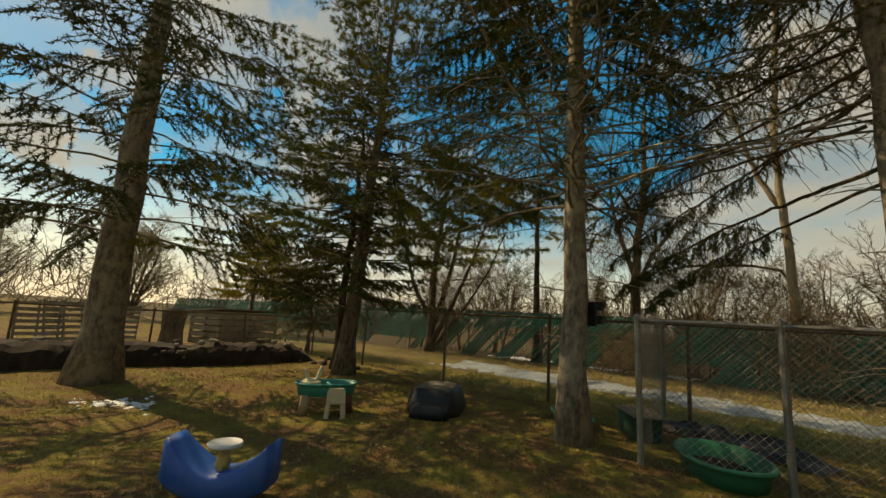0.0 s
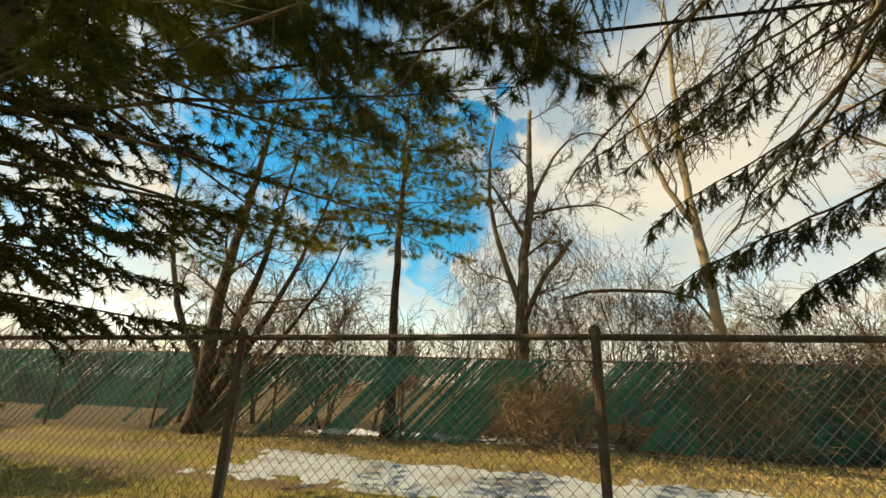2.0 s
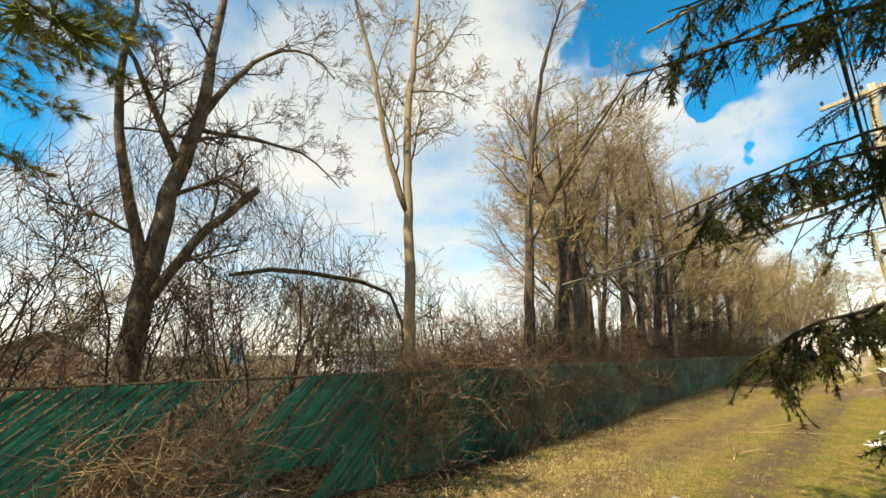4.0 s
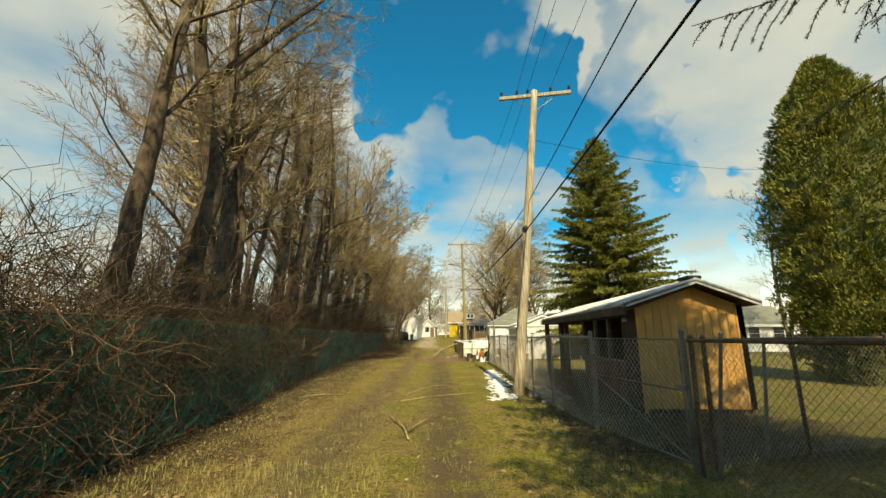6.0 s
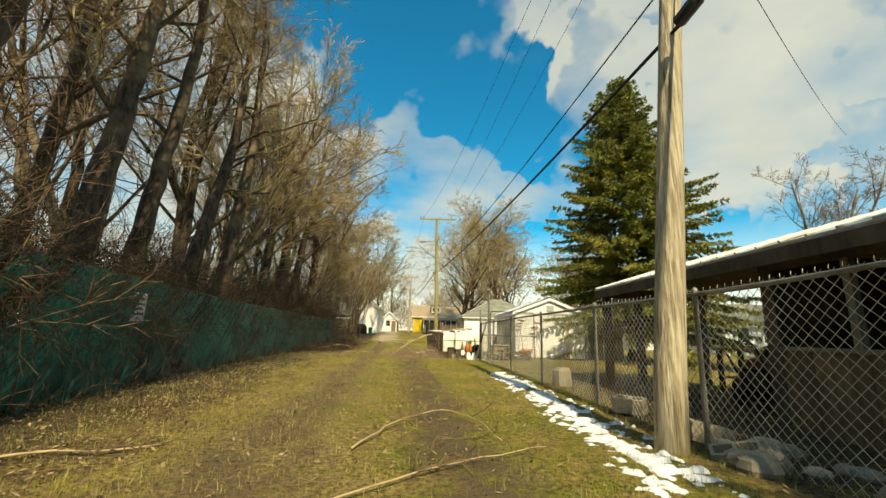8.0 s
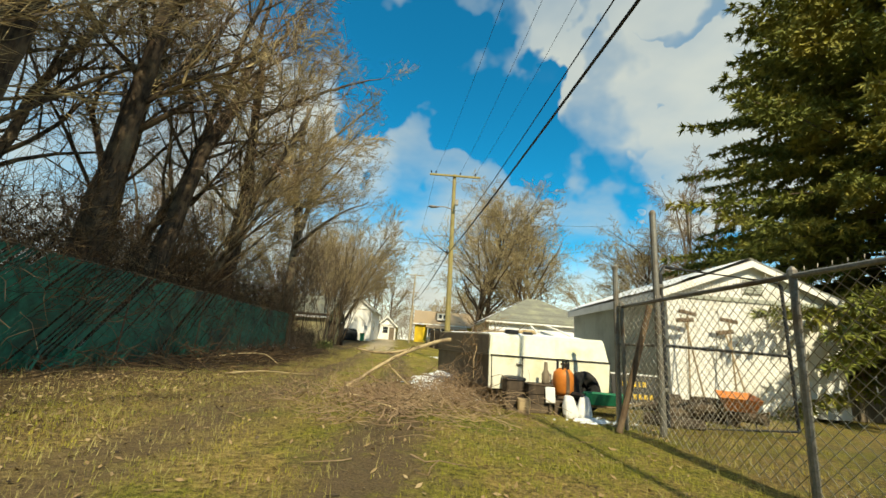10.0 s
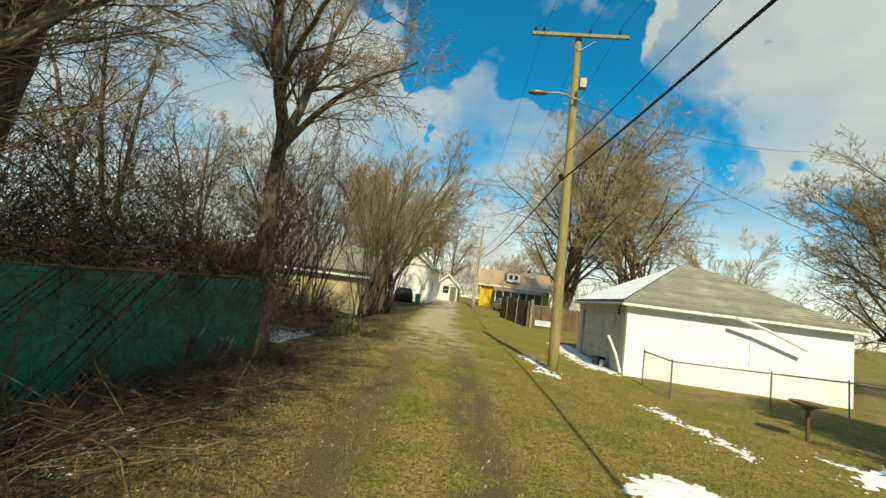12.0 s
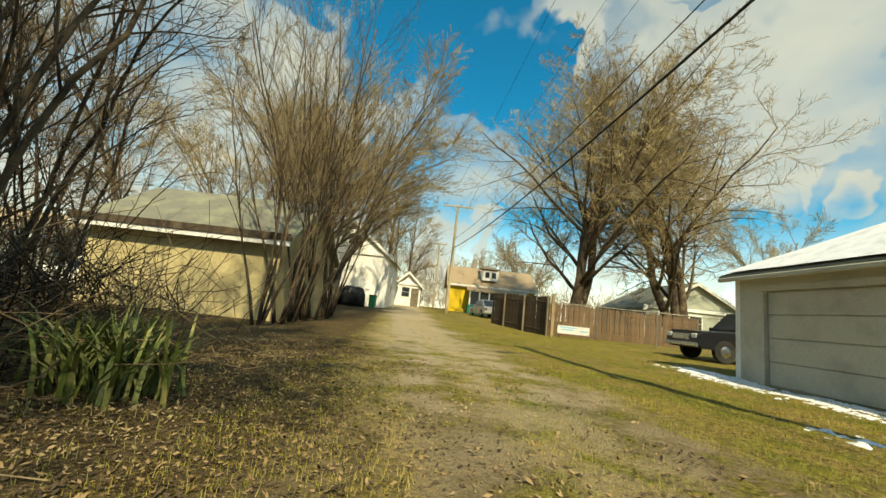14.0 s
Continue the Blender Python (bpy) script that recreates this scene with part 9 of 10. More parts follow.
def propane(at, rz):
    t = thing("propane_tank", "rusty orange propane tank with a black collar", "gas tank", at, rz)
    part("foot_ring", Geo().lathe([(0.11, 0), (0.112, 0.04), (0.1, 0.045)], (0, 0, 0), 18), M["rusty"], t)
    part("body", Geo().lathe([(0.05, 0.03), (0.12, 0.05), (0.15, 0.1), (0.152, 0.3), (0.14, 0.36), (0.1, 0.41), (0.04, 0.43)], (0, 0, 0), 22), M["orange_paint"], t, smooth=True)
    streak = Geo()
    for k, (z, r) in enumerate(((0.06, 0.128), (0.1, 0.153), (0.3, 0.155), (0.36, 0.143), (0.41, 0.104))):
        streak.v += [(r * math.cos(a), r * math.sin(a), z) for a in (-1.62, -1.5 + 0.03 * k, -1.32, -1.2 - 0.04 * k)]
    streak.f = [(4 * k + i, 4 * k + i + 1, 4 * k + i + 5, 4 * k + i + 4) for k in range(4) for i in range(3)]
    part("rust_streak", streak, M["rusty"], t, "dark rust running down the side")
    part("valve", Geo().lathe([(0.025, 0.42), (0.025, 0.47), (0.04, 0.475), (0.04, 0.5), (0.01, 0.51)], (0, 0, 0), 10), M["rusty"], t)
    for a in (0.5, 2.6, 4.7):
        part("collar", Geo().tube([(0.09 * math.cos(a + d), 0.09 * math.sin(a + d), z) for d, z in ((-0.35, 0.4), (-0.35, 0.53), (0.35, 0.53), (0.35, 0.4))], 0.012, 6), M["black_plastic"], t)


propane((1.03, 23.82, 0.19), 0)
pf = thing("tank_rack", "low dark rack under the propane tank", "rack", (1.06, 23.84, gz(1.3, 23.9)), 6)
part("shelf", Geo().box((0, 0, 0.165), (0.5, 0.38, 0.03), 0, 0.006), M["wood_dark"], pf)
for sx in (-0.2, 0.2):
    part("leg", Geo().box((sx, 0, 0.08), (0.08, 0.38, 0.18), 0, 0.006), M["wood_dark"], pf)
ty = thing("tyre", "worn black tyre leaning beside the propane tank", "tyre", (1.42, 23.98, 0.3))
part("tread", Geo().lathe([(0.17, -0.08), (0.26, -0.09), (0.29, -0.05), (0.29, 0.05), (0.26, 0.09), (0.17, 0.08), (0.17, -0.08)], (0, 0, 0), 24, pose(0, 0, 0, 80, 0, 30)), M["rubber"], ty, smooth=True)
for i, (x, y, rz) in enumerate(((1.0, 23.42, 10), (1.2, 23.46, -25))):
    bg = thing("feed_sack", "crumpled white plastic sack on the bare soil", "sack", (x, y, gz(x, y)), rz, "white sacks")
    rr = []
    for k, (z, w) in enumerate(((0, 0.9), (0.06, 1.08), (0.18, 1.0), (0.28, 0.82), (0.36, 0.6), (0.38, 0.3))):
        rr.append([(px * (1 + 0.14 * noise.noise((px * 30, py * 30, k + i))), py * (1 + 0.18 * noise.noise((px * 20, py * 30, k * 2 + i))), pz) for px, py, pz in ring(0, 0.02 * k, z, 0.13 * w, 0.1 * w, 14, 3)])
    part("body", Geo().loft(rr), M["sign_white"], bg)
    bg.matrix_world = bg.matrix_world @ Matrix.Scale(0.75, 4)


def wheelbarrow(name, label, at, rz, mat, tip=0.0, s=1.0):
    t = thing(name, label, "wheelbarrow", at, rz)
    t.matrix_world = pose(*at, 0, tip, rz) @ Matrix.Scale(s, 4)
    tray = Geo()
    a = [(-0.36, -0.22, 0.3), (0.3, -0.2, 0.26), (0.3, 0.2, 0.26), (-0.36, 0.22, 0.3)]
    b = [(-0.5, -0.33, 0.55), (0.52, -0.3, 0.52), (0.52, 0.3, 0.52), (-0.5, 0.33, 0.55)]
    b2 = [(x * 0.97, y * 0.96, z) for x, y, z in b]
    a2 = [(x * 0.95, y * 0.95, z + 0.015) for x, y, z in a]
    tray.loft([a, b, b2, a2])
    part("tray", tray, mat, t, "open flared tray")
    for s in (-1, 1):
        part("handle", Geo().tube([(0.45, s * 0.06, 0.2), (-0.3, s * 0.25, 0.27), (-0.95, s * 0.3, 0.45)], 0.018, 6), M["wood_tan"], t)
        part("leg", Geo().tube([(-0.25, s * 0.22, 0.29), (-0.3, s * 0.22, 0.0)], 0.014, 6), M["black_plastic"], t)
    part("wheel", Geo().lathe([(0.09, -0.04), (0.18, -0.05), (0.19, 0.0), (0.18, 0.05), (0.09, 0.04)], (0, 0, 0), 18, pose(0.52, 0, 0.19, 90, 0, 0)), M["rubber"], t)
    return t


wheelbarrow("garden_cart", "green plastic garden cart beside the camper", (1.6, 23.66, gz(1.6, 23.6)), 150, M["green_plastic"], 0.0, 0.6)
wheelbarrow("wheelbarrow", "rusty orange wheelbarrow tipped up by the white gable", (3.5, 23.6, gz(3.5, 23.6) + 0.02), 60, M["orange_paint"], -6, 0.75)
sn = thing("shop_sign", "black sign board with worn yellow lettering, leaning", "sign", (2.55, 24.55, gz(2.5, 24.5)), -8)
m = pose(0, 0, 0, -10, 0, 0)
part("board", Geo().box((0, 0, 0.33), (0.82, 0.03, 0.5), 0, 0.006, m), M["sign_black"], sn)
for z in (0.09, 0.57):
    part("edge", Geo().box((0, -0.004, z), (0.84, 0.04, 0.025), 0, 0.004, m), M["sign_white"], sn)
for z, x0, ws in ((0.42, -0.35, (0.09, 0.07, 0.085, 0.07, 0.055, 0.08)), (0.22, -0.35, (0.09, 0.065, 0.075, 0.075, 0.07, 0.08, 0.07))):
    for k, w in enumerate(ws):
        h = 0.14 if k == 0 else 0.085
        part("letter_bar", Geo().box((x0 + w / 2, -0.02, z + h / 2 - 0.05), (w - 0.022, 0.012, h), 0, 0.002, m), M["sign_yellow"], sn)
        x0 += w + 0.012

# rakes and poles against the white gable, with a brush heap of sawn wood
for i, (x, h, ln) in enumerate(((3.3, 1.7, 8), (3.6, 1.55, -5), (4.1, 1.6, 6), (4.35, 1.4, -8))):
    rk2 = thing("garden_tool", "long-handled garden tool leaning on the white gable", "tool", (x, 24.35, gz(x, 24.4)), 0, "leaning tools")
    m = pose(0, 0, 0, -9, ln, 0)
    part("handle", Geo().tube([tuple(m @ Vector((0, 0, 0.02))), tuple(m @ Vector((0, 0, h)))], 0.014, 6), M["wood_tan"], rk2)
    part("head", Geo().box((0, 0, h + 0.02), (0.32, 0.03, 0.07), 0, 0.006, m), M["rusty"], rk2)
rng = random.Random(91)
for i in range(14):
    x, y = 2.5 + rng.uniform(-0.5, 1.0), 23.5 + rng.uniform(-0.5, 0.5)
    lg = thing("firewood_log", "dark split log in the heap by the gate", "log", (x, y, gz(x, y) + 0.06 + 0.09 * (i % 3)), rng.uniform(0, 180), "logs by the gate")
    ln = rng.uniform(0.35, 0.7)
    r = rng.uniform(0.05, 0.09)
    part("bark", Geo().tube([(-ln / 2, 0, 0), (0, rng.gauss(0, 0.015), 0.01), (ln / 2, 0, 0)], [r, r * 1.04, r * 0.95], 9), M["bark_dark"], lg)

tp2 = thing("fence_panel", "tall narrow chain link panel between two galvanised posts", "fence", (1.39, 22.83, gz(1.4, 22.8)), -59)
part("post", post_mesh(2.0, 0.034), M["steel"], tp2)
part("mid_rail", Geo().tube([(0, 0, 1.0), (0.5, 0, 1.0)], 0.017, 7), M["steel"], tp2)
g = Geo()
mesh_wires(g, (0.03, 0.0), (0.5, 0.0), 1.85, 0.075, 0.0032, 0.05)
tagged(part("wire_mesh", g, M["wire_bright"], tp2), kind="stuff")

# tall gate post with its black-framed leaf and prop
gt = thing("yard_gate", "tall galvanised gate post with a black-framed mesh leaf", "gate", (1.66, 22.35, gz(1.6, 22.3)), 12)
part("post", Geo().tube([(0, 0, -0.1), (0, 0, 2.62)], 0.038, 10), M["steel"], gt)
part("post_cap", Geo().lathe([(0.042, 2.6), (0.042, 2.63), (0.025, 2.66), (0.005, 2.67)], (0, 0, 0), 12), M["steel"], gt)
part("leaf_frame", Geo().tube([(0.07, 0, 0.1), (0.07, 0, 1.85), (0.13, 0, 1.95), (1.95, 0, 1.95), (2.0, 0, 1.9), (2.0, 0, 0.1), (0.07, 0, 0.1)], 0.022, 8), M["black_plastic"], gt)
part("mid_rail", Geo().tube([(0.07, 0, 1.0), (2.0, 0, 1.0)], 0.018, 8), M["black_plastic"], gt)
part("brace", Geo().tube([(-0.12, -0.02, 1.45), (-0.5, 0.1, 0.02)], 0.035, 8), M["rusty"], gt)
for z in (0.5, 1.7):
    part("hinge", Geo().box((0.035, 0, z), (0.12, 0.06, 0.05), 0, 0.01), M["steel"], gt)
g = Geo()
mesh_wires(g, (0.09, 0.0), (1.98, 0.0), 1.82, 0.075, 0.002, 0.1)
tagged(part("wire_mesh", g, M["wire"], gt), kind="stuff")

# crates and grill beyond the camper, by the garage
pg = thing("pedestal_grill", "rusty pedestal grill on a short post", "grill", (4.5, 36.8, gz(4.5, 36.8)))
part("post", Geo().tube([(0, 0, -0.1), (0, 0, 0.62)], 0.035, 8), M["rusty"], pg)
part("pan", Geo().lathe([(0.05, 0.6), (0.12, 0.66), (0.3, 0.72), (0.31, 0.75), (0.27, 0.74), (0.1, 0.7)], (0, 0, 0), 16), M["rusty"], pg)
tc2 = thing("covered_grill", "black grill under a fitted cover beside the garage", "grill", (4.05, 31.6, gz(4, 31.6)), 6)
part("cover", Geo().loft([ring(0, 0, 0.03, 0.6, 0.32, 18, 5), ring(0, 0, 0.7, 0.58, 0.31, 18, 5), ring(0, 0, 0.95, 0.52, 0.28, 18, 4), ring(0, 0, 1.05, 0.36, 0.2, 18, 3)]), M["black_plastic"], tc2, smooth=True)
part("badge", Geo().box((0.1, -0.33, 0.6), (0.2, 0.01, 0.12), 0, 0.003), M["sign_white"], tc2)
part("wheel", Geo().lathe([(0.02, -0.02), (0.09, -0.02), (0.09, 0.02), (0.02, 0.02)], (0, 0, 0), 12, pose(-0.5, -0.25, 0.09, 90, 0, 0)), M["rubber"], tc2)
bc = thing("brown_cabinet", "old brown wooden cabinet with a dirty top behind the camper", "cabinet", (0.3, 28.75, gz(0.3, 28.7)), 12)
part("side_panel", Geo().box((-0.43, 0, 0.55), (0.025, 0.55, 1.12), 0, 0.004), M["wood_dark"], bc)
part("side_panel", Geo().box((0.43, 0, 0.55), (0.025, 0.55, 1.12), 0, 0.004), M["wood_dark"], bc)
for k in range(4):
    part("front_board", Geo().box((-0.315 + k * 0.21, -0.27, 0.55), (0.2, 0.022, 1.08), 0, 0.004), M["wood_tan"], bc)
part("back_panel", Geo().box((0, 0.27, 0.55), (0.84, 0.02, 1.1), 0, 0.003), M["wood_dark"], bc)
part("top", Geo().box((0, 0, 1.125), (0.92, 0.62, 0.035), 0, 0.006), M["wood_dark"], bc)


def board_fence(label, a, b, h, mat, seed, z=None, w=0.14, gap=0.012, name="board_fence"):
    """Upright boards on two rails between posts."""
    f = thing(name, label, "fence", (a[0], a[1], 0))
    A, B = Vector((*a, 0)), Vector((*b, 0))
    L = (B - A).length
    d = (B - A) / L
    rz = math.degrees(math.atan2(d.y, d.x))
    rg = random.Random(seed)
    bm = Geo().box((0, 0, h / 2), (w, 0.022, h), 0, 0.004).mesh("board", mat)
    k = 0.0
    while k < L:
        p = d * k
        o = part("board", bm, None, f)
        zz = gz(a[0] + p.x, a[1] + p.y)
        o.matrix_local = pose(p.x, p.y, zz - 0.02 + rg.uniform(-0.03, 0.03), 0, rg.gauss(0, 0.8), rz)
        k += w + gap
    k = 0.0
    while k <= L + 0.1:
        p = d * min(k, L)
        part("post", Geo().box((0, 0.06, h / 2), (0.09, 0.09, h + 0.05), 0, 0.006, pose(p.x, p.y, gz(a[0] + p.x, a[1] + p.y), 0, 0, rz)), M["wood_grey"], f)
        k += 2.4
    for zr in (0.3, h - 0.3):
        part("rail", Geo().tube([(0, 0, zr + gz(*a)), (d.x * L, d.y * L, zr + gz(*b))], 0.03, 4), mat, f)
    return f


board_fence("tan weathered board fence beyond the garage", (9.3, 38.2), (14.5, 38.7), 1.25, M["wood_tan"], 1)
board_fence("dark tall board screen beside the lane", (1.55, 60.2), (-0.35, 66.5), 2.05, M["wood_dark"], 2, w=0.17)
sp = thing("gate_post", "pale square wooden post at the screen's end", "post", (1.75, 60.1, gz(1.75, 60.1)))
part("shaft", Geo().box((0, 0, 1.05), (0.16, 0.16, 2.2), 0, 0.012), M["wood_tan"], sp)
part("cap", Geo().box((0, 0, 2.17), (0.2, 0.2, 0.04), 0, 0.01), M["wood_tan"], sp)
board_fence("brown weathered board fence behind the yard's chain link", (2.0, 61.6), (11.0, 62.3), 1.75, M["wood_brown"], 3)
ws = thing("yard_sign", "low white lettered board standing in the grass", "sign", (3.0, 60.4, gz(3, 60.4)), 4)
part("panel", Geo().box((0, 0, 0.42), (1.75, 0.03, 0.42), 0, 0.006), M["sign_white"], ws)
for x in (-0.78, 0.78):
    part("leg", Geo().box((x, 0.03, 0.2), (0.05, 0.04, 0.5), 0, 0.005), M["wood_dark"], ws)
for x, w, z in ((-0.3, 0.9, 0.54), (-0.35, 0.7, 0.42), (0.5, 0.45, 0.4)):
    part("text_bar", Geo().box((x, -0.02, z), (w, 0.01, 0.06)), M["light_blue"], ws)

car("pickup_truck", "black pickup truck parked behind the garage", (7.5, 54.25, gz(7, 54) + 0.02), 180, M["black_paint"], 5.4, 1.95, 1.85, True)
car("white_car", "white car parked on snowy ground beyond the outbuilding", (-19.3, 57.1, gz(-19.3, 57.1)), 215, M["white_paint"], 4.5, 1.8, 1.5)
car("silver_car", "dusty parked car in front of the yellow house", (0.4, 74.5, gz(0.4, 74.5)), 100, M["silver_paint"], 4.4, 1.78, 1.45)
wheelbarrow("wheelbarrow", "teal wheelbarrow standing behind the thicket", (-11.4, 41.6, gz(-11, 41)), 20, M["teal_plastic"])


def iris_clump(at, seed, n=46, h=0.75):
    t = thing("iris_clump", "green sword-leaved clump at the thicket's edge", "plant", (*at, gz(*at)))
    rg = random.Random(seed)
    g = Geo()
    for _ in range(n):
        a, l = rg.uniform(0, 6.28), h * rg.uniform(0.6, 1.15)
        o = Vector((rg.gauss(0, 0.2), rg.gauss(0, 0.16), 0))
        d = Vector((math.cos(a), math.sin(a), 0))
        s = Vector((-d.y, d.x, 0)) * 0.0145
        b = rg.uniform(0.2, 1.0)
        p = [o + d * (b * l * u ** 2) + Vector((0, 0, l * (u - 0.42 * b * u ** 3))) for u in (0, 0.35, 0.7, 1.0)]
        g.add([p[0] - s, p[0] + s, p[1] - s, p[1] + s, p[2] - s * 0.7, p[2] + s * 0.7, p[3]], [(0, 1, 3, 2), (2, 3, 5, 4), (4, 5, 6)])
    tagged(part("leaves", g, M["iris_leaf"], t), kind="stuff")


iris_clump((-6.85, 42.35), 1, 120, 0.7)
iris_clump((-7.2, 42.6), 2, 100, 0.7)
tb = thing("covered_grill", "black covered grill standing before the white cottage", "grill", (-10.4, 69.6, gz(-10.4, 69.6)), 10)
part("cover", Geo().loft([ring(0, 0, 0.0, 1.0, 0.5, 18, 5), ring(0, 0, 0.9, 0.97, 0.48, 18, 5), ring(0, 0, 1.3, 0.8, 0.4, 18, 4), ring(0, 0, 1.45, 0.5, 0.25, 18, 3)]), M["black_plastic"], tb, smooth=True)
wo = thing("wood_crate", "orange-brown wooden crate before the white cottage", "crate", (-11.7, 69.0, gz(-11.7, 69)), 8)
for k in range(4):
    part("board", Geo().box((0, -0.3, 0.09 + k * 0.17), (0.8, 0.025, 0.15), 0, 0.004), M["ply_orange"], wo)
for s in (-1, 1):
    for k in range(4):
        part("board", Geo().box((s * 0.39, 0, 0.09 + k * 0.17), (0.025, 0.58, 0.15), 0, 0.004), M["ply_orange"], wo)
bin_box("green_bin", "green plastic bin before the white cottage", (-8.9, 70.0, gz(-8.9, 70)), 0, (0.55, 0.55, 0.9), M["green_plastic"], M["black_plastic"])
bin_box("black_tub", "low black tub beside the garage door", (2.55, 44.25, gz(2.55, 44.2)), 5, (0.42, 0.36, 0.34), M["black_plastic"])
wj = thing("water_jug", "white plastic jug beside the garage door", "jug", (2.58, 43.9, gz(2.6, 43.9)), 20)
part("body", Geo().loft([ring(0, 0, 0, 0.075, 0.075, 14, 3), ring(0, 0, 0.17, 0.08, 0.08, 14, 3), ring(0, 0, 0.24, 0.05, 0.05, 14), ring(0, 0, 0.27, 0.025, 0.025, 14)]), M["sign_white"], wj, smooth=True)
part("cap", Geo().lathe([(0.028, 0.268), (0.028, 0.295), (0.02, 0.3)], (0, 0, 0), 12), M["blue_plastic"], wj)
part("handle", Geo().tube([(0.07, 0, 0.1), (0.11, 0, 0.14), (0.1, 0, 0.21), (0.045, 0, 0.235)], 0.012, 6), M["sign_white"], wj)


# ---- old snow and ice ----
def snow_patch(name, label, x0, x1, y0, y1, shape, seed, mat, h=0.05, step=0.09, freq=1.3, cut=0.0):
    """A thin crust that fades out along a ragged edge; shape(x, y) gives how deep inside a place lies (metres)."""
    xs, ys = np.arange(x0, x1, step), np.arange(y0, y1, step)
    idx, g = {}, Geo()

    def depth(x, y):
        n = noise.noise((x * freq, y * freq, seed)) * 0.45 + noise.noise((x * freq * 2.6, y * freq * 3.4, seed + 5)) * 0.55 + noise.noise((x * freq * 5.5, y * freq * 7, seed + 9)) * 0.5
        return shape(x, y) + n * 0.75 - cut

    D = {}
    for j, y in enumerate(ys):
        for i, x in enumerate(xs):
            D[i, j] = depth(x, y)

    def vert(i, j):
        if (i, j) not in idx:
            x, y, d = float(xs[i]), float(ys[j]), D[i, j]
            idx[i, j] = len(g.v)
            g.v.append((x, y, gz(x, y) - 0.03 + (h + 0.03) * min(1.0, max(0.0, d + 0.08) * 3.2) ** 0.6 + 0.012 * noise.noise((x * 7, y * 7, 1))))
        return idx[i, j]

    for j in range(len(ys) - 1):
        for i in range(len(xs) - 1):
            if max(D[i, j], D[i + 1, j], D[i, j + 1], D[i + 1, j + 1]) > 0:
                g.f.append((vert(i, j), vert(i + 1, j), vert(i + 1, j + 1), vert(i, j + 1)))
    if g.f:
        ob = part(name, g, M[mat], smooth=True)
        tagged(ob, label, "snow", kind="stuff")


def strip(x, y, pts, half):
    """Depth inside a band round a line of x against y."""
    c = float(np.interp(y, [p[1] for p in pts], [p[0] for p in pts]))
    return min(half - abs(x - c), y - pts[0][1], pts[-1][1] - y)


snow_patch("ice_sheet", "bluish icy snow packed along the lane", -2.2, 2.2, -13.5, 2.6, lambda x, y: strip(x, y, ((-0.55, -8.6), (-0.45, -6.01), (-0.1, -2), (0.3, 2.0)), 1.0), 3.0, "ice", 0.02, 0.07, 1.1, 0.08)
snow_patch("snow_crust", "ragged old snow along the chain link fence", -0.2, 2.0, 8.8, 17.5, lambda x, y: strip(x, y, ((0.85, 9.0), (0.95, 11.5), (1.0, 13.5), (1.05, 17.3)), 0.36), 7.0, "snow", 0.03, 0.04, 2.4, 0.2)
snow_patch("snow_crust", "ragged old snow beside the camper", -2.2, 1.8, 24.0, 34.2, lambda x, y: strip(x, y, ((-0.45, 24.2), (-0.75, 27), (-0.4, 29.5), (0.2, 32.0), (0.6, 34.0)), 0.78), 11.0, "snow", 0.03, 0.05, 2.0, 0.26)
snow_patch("snow_crust", "thin speckled snow in the grass beyond the camper", 0.2, 5.0, 33.4, 39.5, lambda x, y: strip(x, y, ((2.8, 33.6), (2.4, 36), (1.4, 39.3)), 1.7), 15.0, "snow", 0.02, 0.04, 3.6, 1.6)
snow_patch("snow_crust", "strip of old snow before the garage doors", 0.3, 2.78, 41.5, 51.0, lambda x, y: 0.55 * strip(x, y, ((2.3, 41.8), (2.1, 46), (2.2, 50.8)), 1.15) + (0.25 if 2.3 < x else 0.0), 19.0, "snow", 0.02, 0.045, 3.2, 0.42)
snow_patch("snow_crust", "small snow patch at the utility pole's foot", -1.0, 1.0, 39.5, 44.0, lambda x, y: strip(x, y, ((0.1, 39.7), (-0.3, 43.8)), 0.4), 23.0, "snow", 0.03, 0.07, 2.5, 0.25)
snow_patch("snow_crust", "snow lying in the shade behind the green fence", -10.8, -7.5, 37.6, 42.4, lambda x, y: 1.4 - math.hypot((x + 9.0) * 0.9, (y - 39.9) * 0.7), 27.0, "snow", 0.05, 0.12, 1.2, 0.0)
snow_patch("snow_crust", "snow speckles in the yard's grass", 6.2, 10.6, -9.5, -4.2, lambda x, y: 1.9 - math.hypot((x - 8.3) * 0.85, (y + 6.9) * 0.7), 31.0, "snow", 0.02, 0.05, 3.4, 1.7)
snow_patch("snow_crust", "last snow between the bins before the camper", 0.2, 2.9, 22.6, 24.0, lambda x, y: 0.9 - math.hypot((x - 1.3) * 0.6, (y - 23.2) * 1.2), 35.0, "snow", 0.03, 0.05, 3.5, 0.72)
snow_patch("snow_crust", "thin snow under the trees west of the fence", -5.6, -3.4, -10.0, -2.2, lambda x, y: strip(x, y, ((-4.6, -9.8), (-4.8, -2.4)), 0.6), 39.0, "snow", 0.03, 0.1, 1.6, 0.2)
snow_patch("snow_crust", "shaded snow lying in the yard before the garage", 2.0, 9.2, 32.6, 37.4, lambda x, y: 1.15 - math.hypot((x - 5.6) * 0.38, (y - 35.0) * 0.8), 43.0, "snow", 0.02, 0.06, 1.8, 0.5)
snow_patch("snow_crust", "snow lying behind the camper", 0.6, 4.0, 28.2, 32.4, lambda x, y: 1.5 - math.hypot((x - 2.1) * 0.9, (y - 30.0) * 0.75), 47.0, "snow", 0.04, 0.07, 1.6, 0.15)
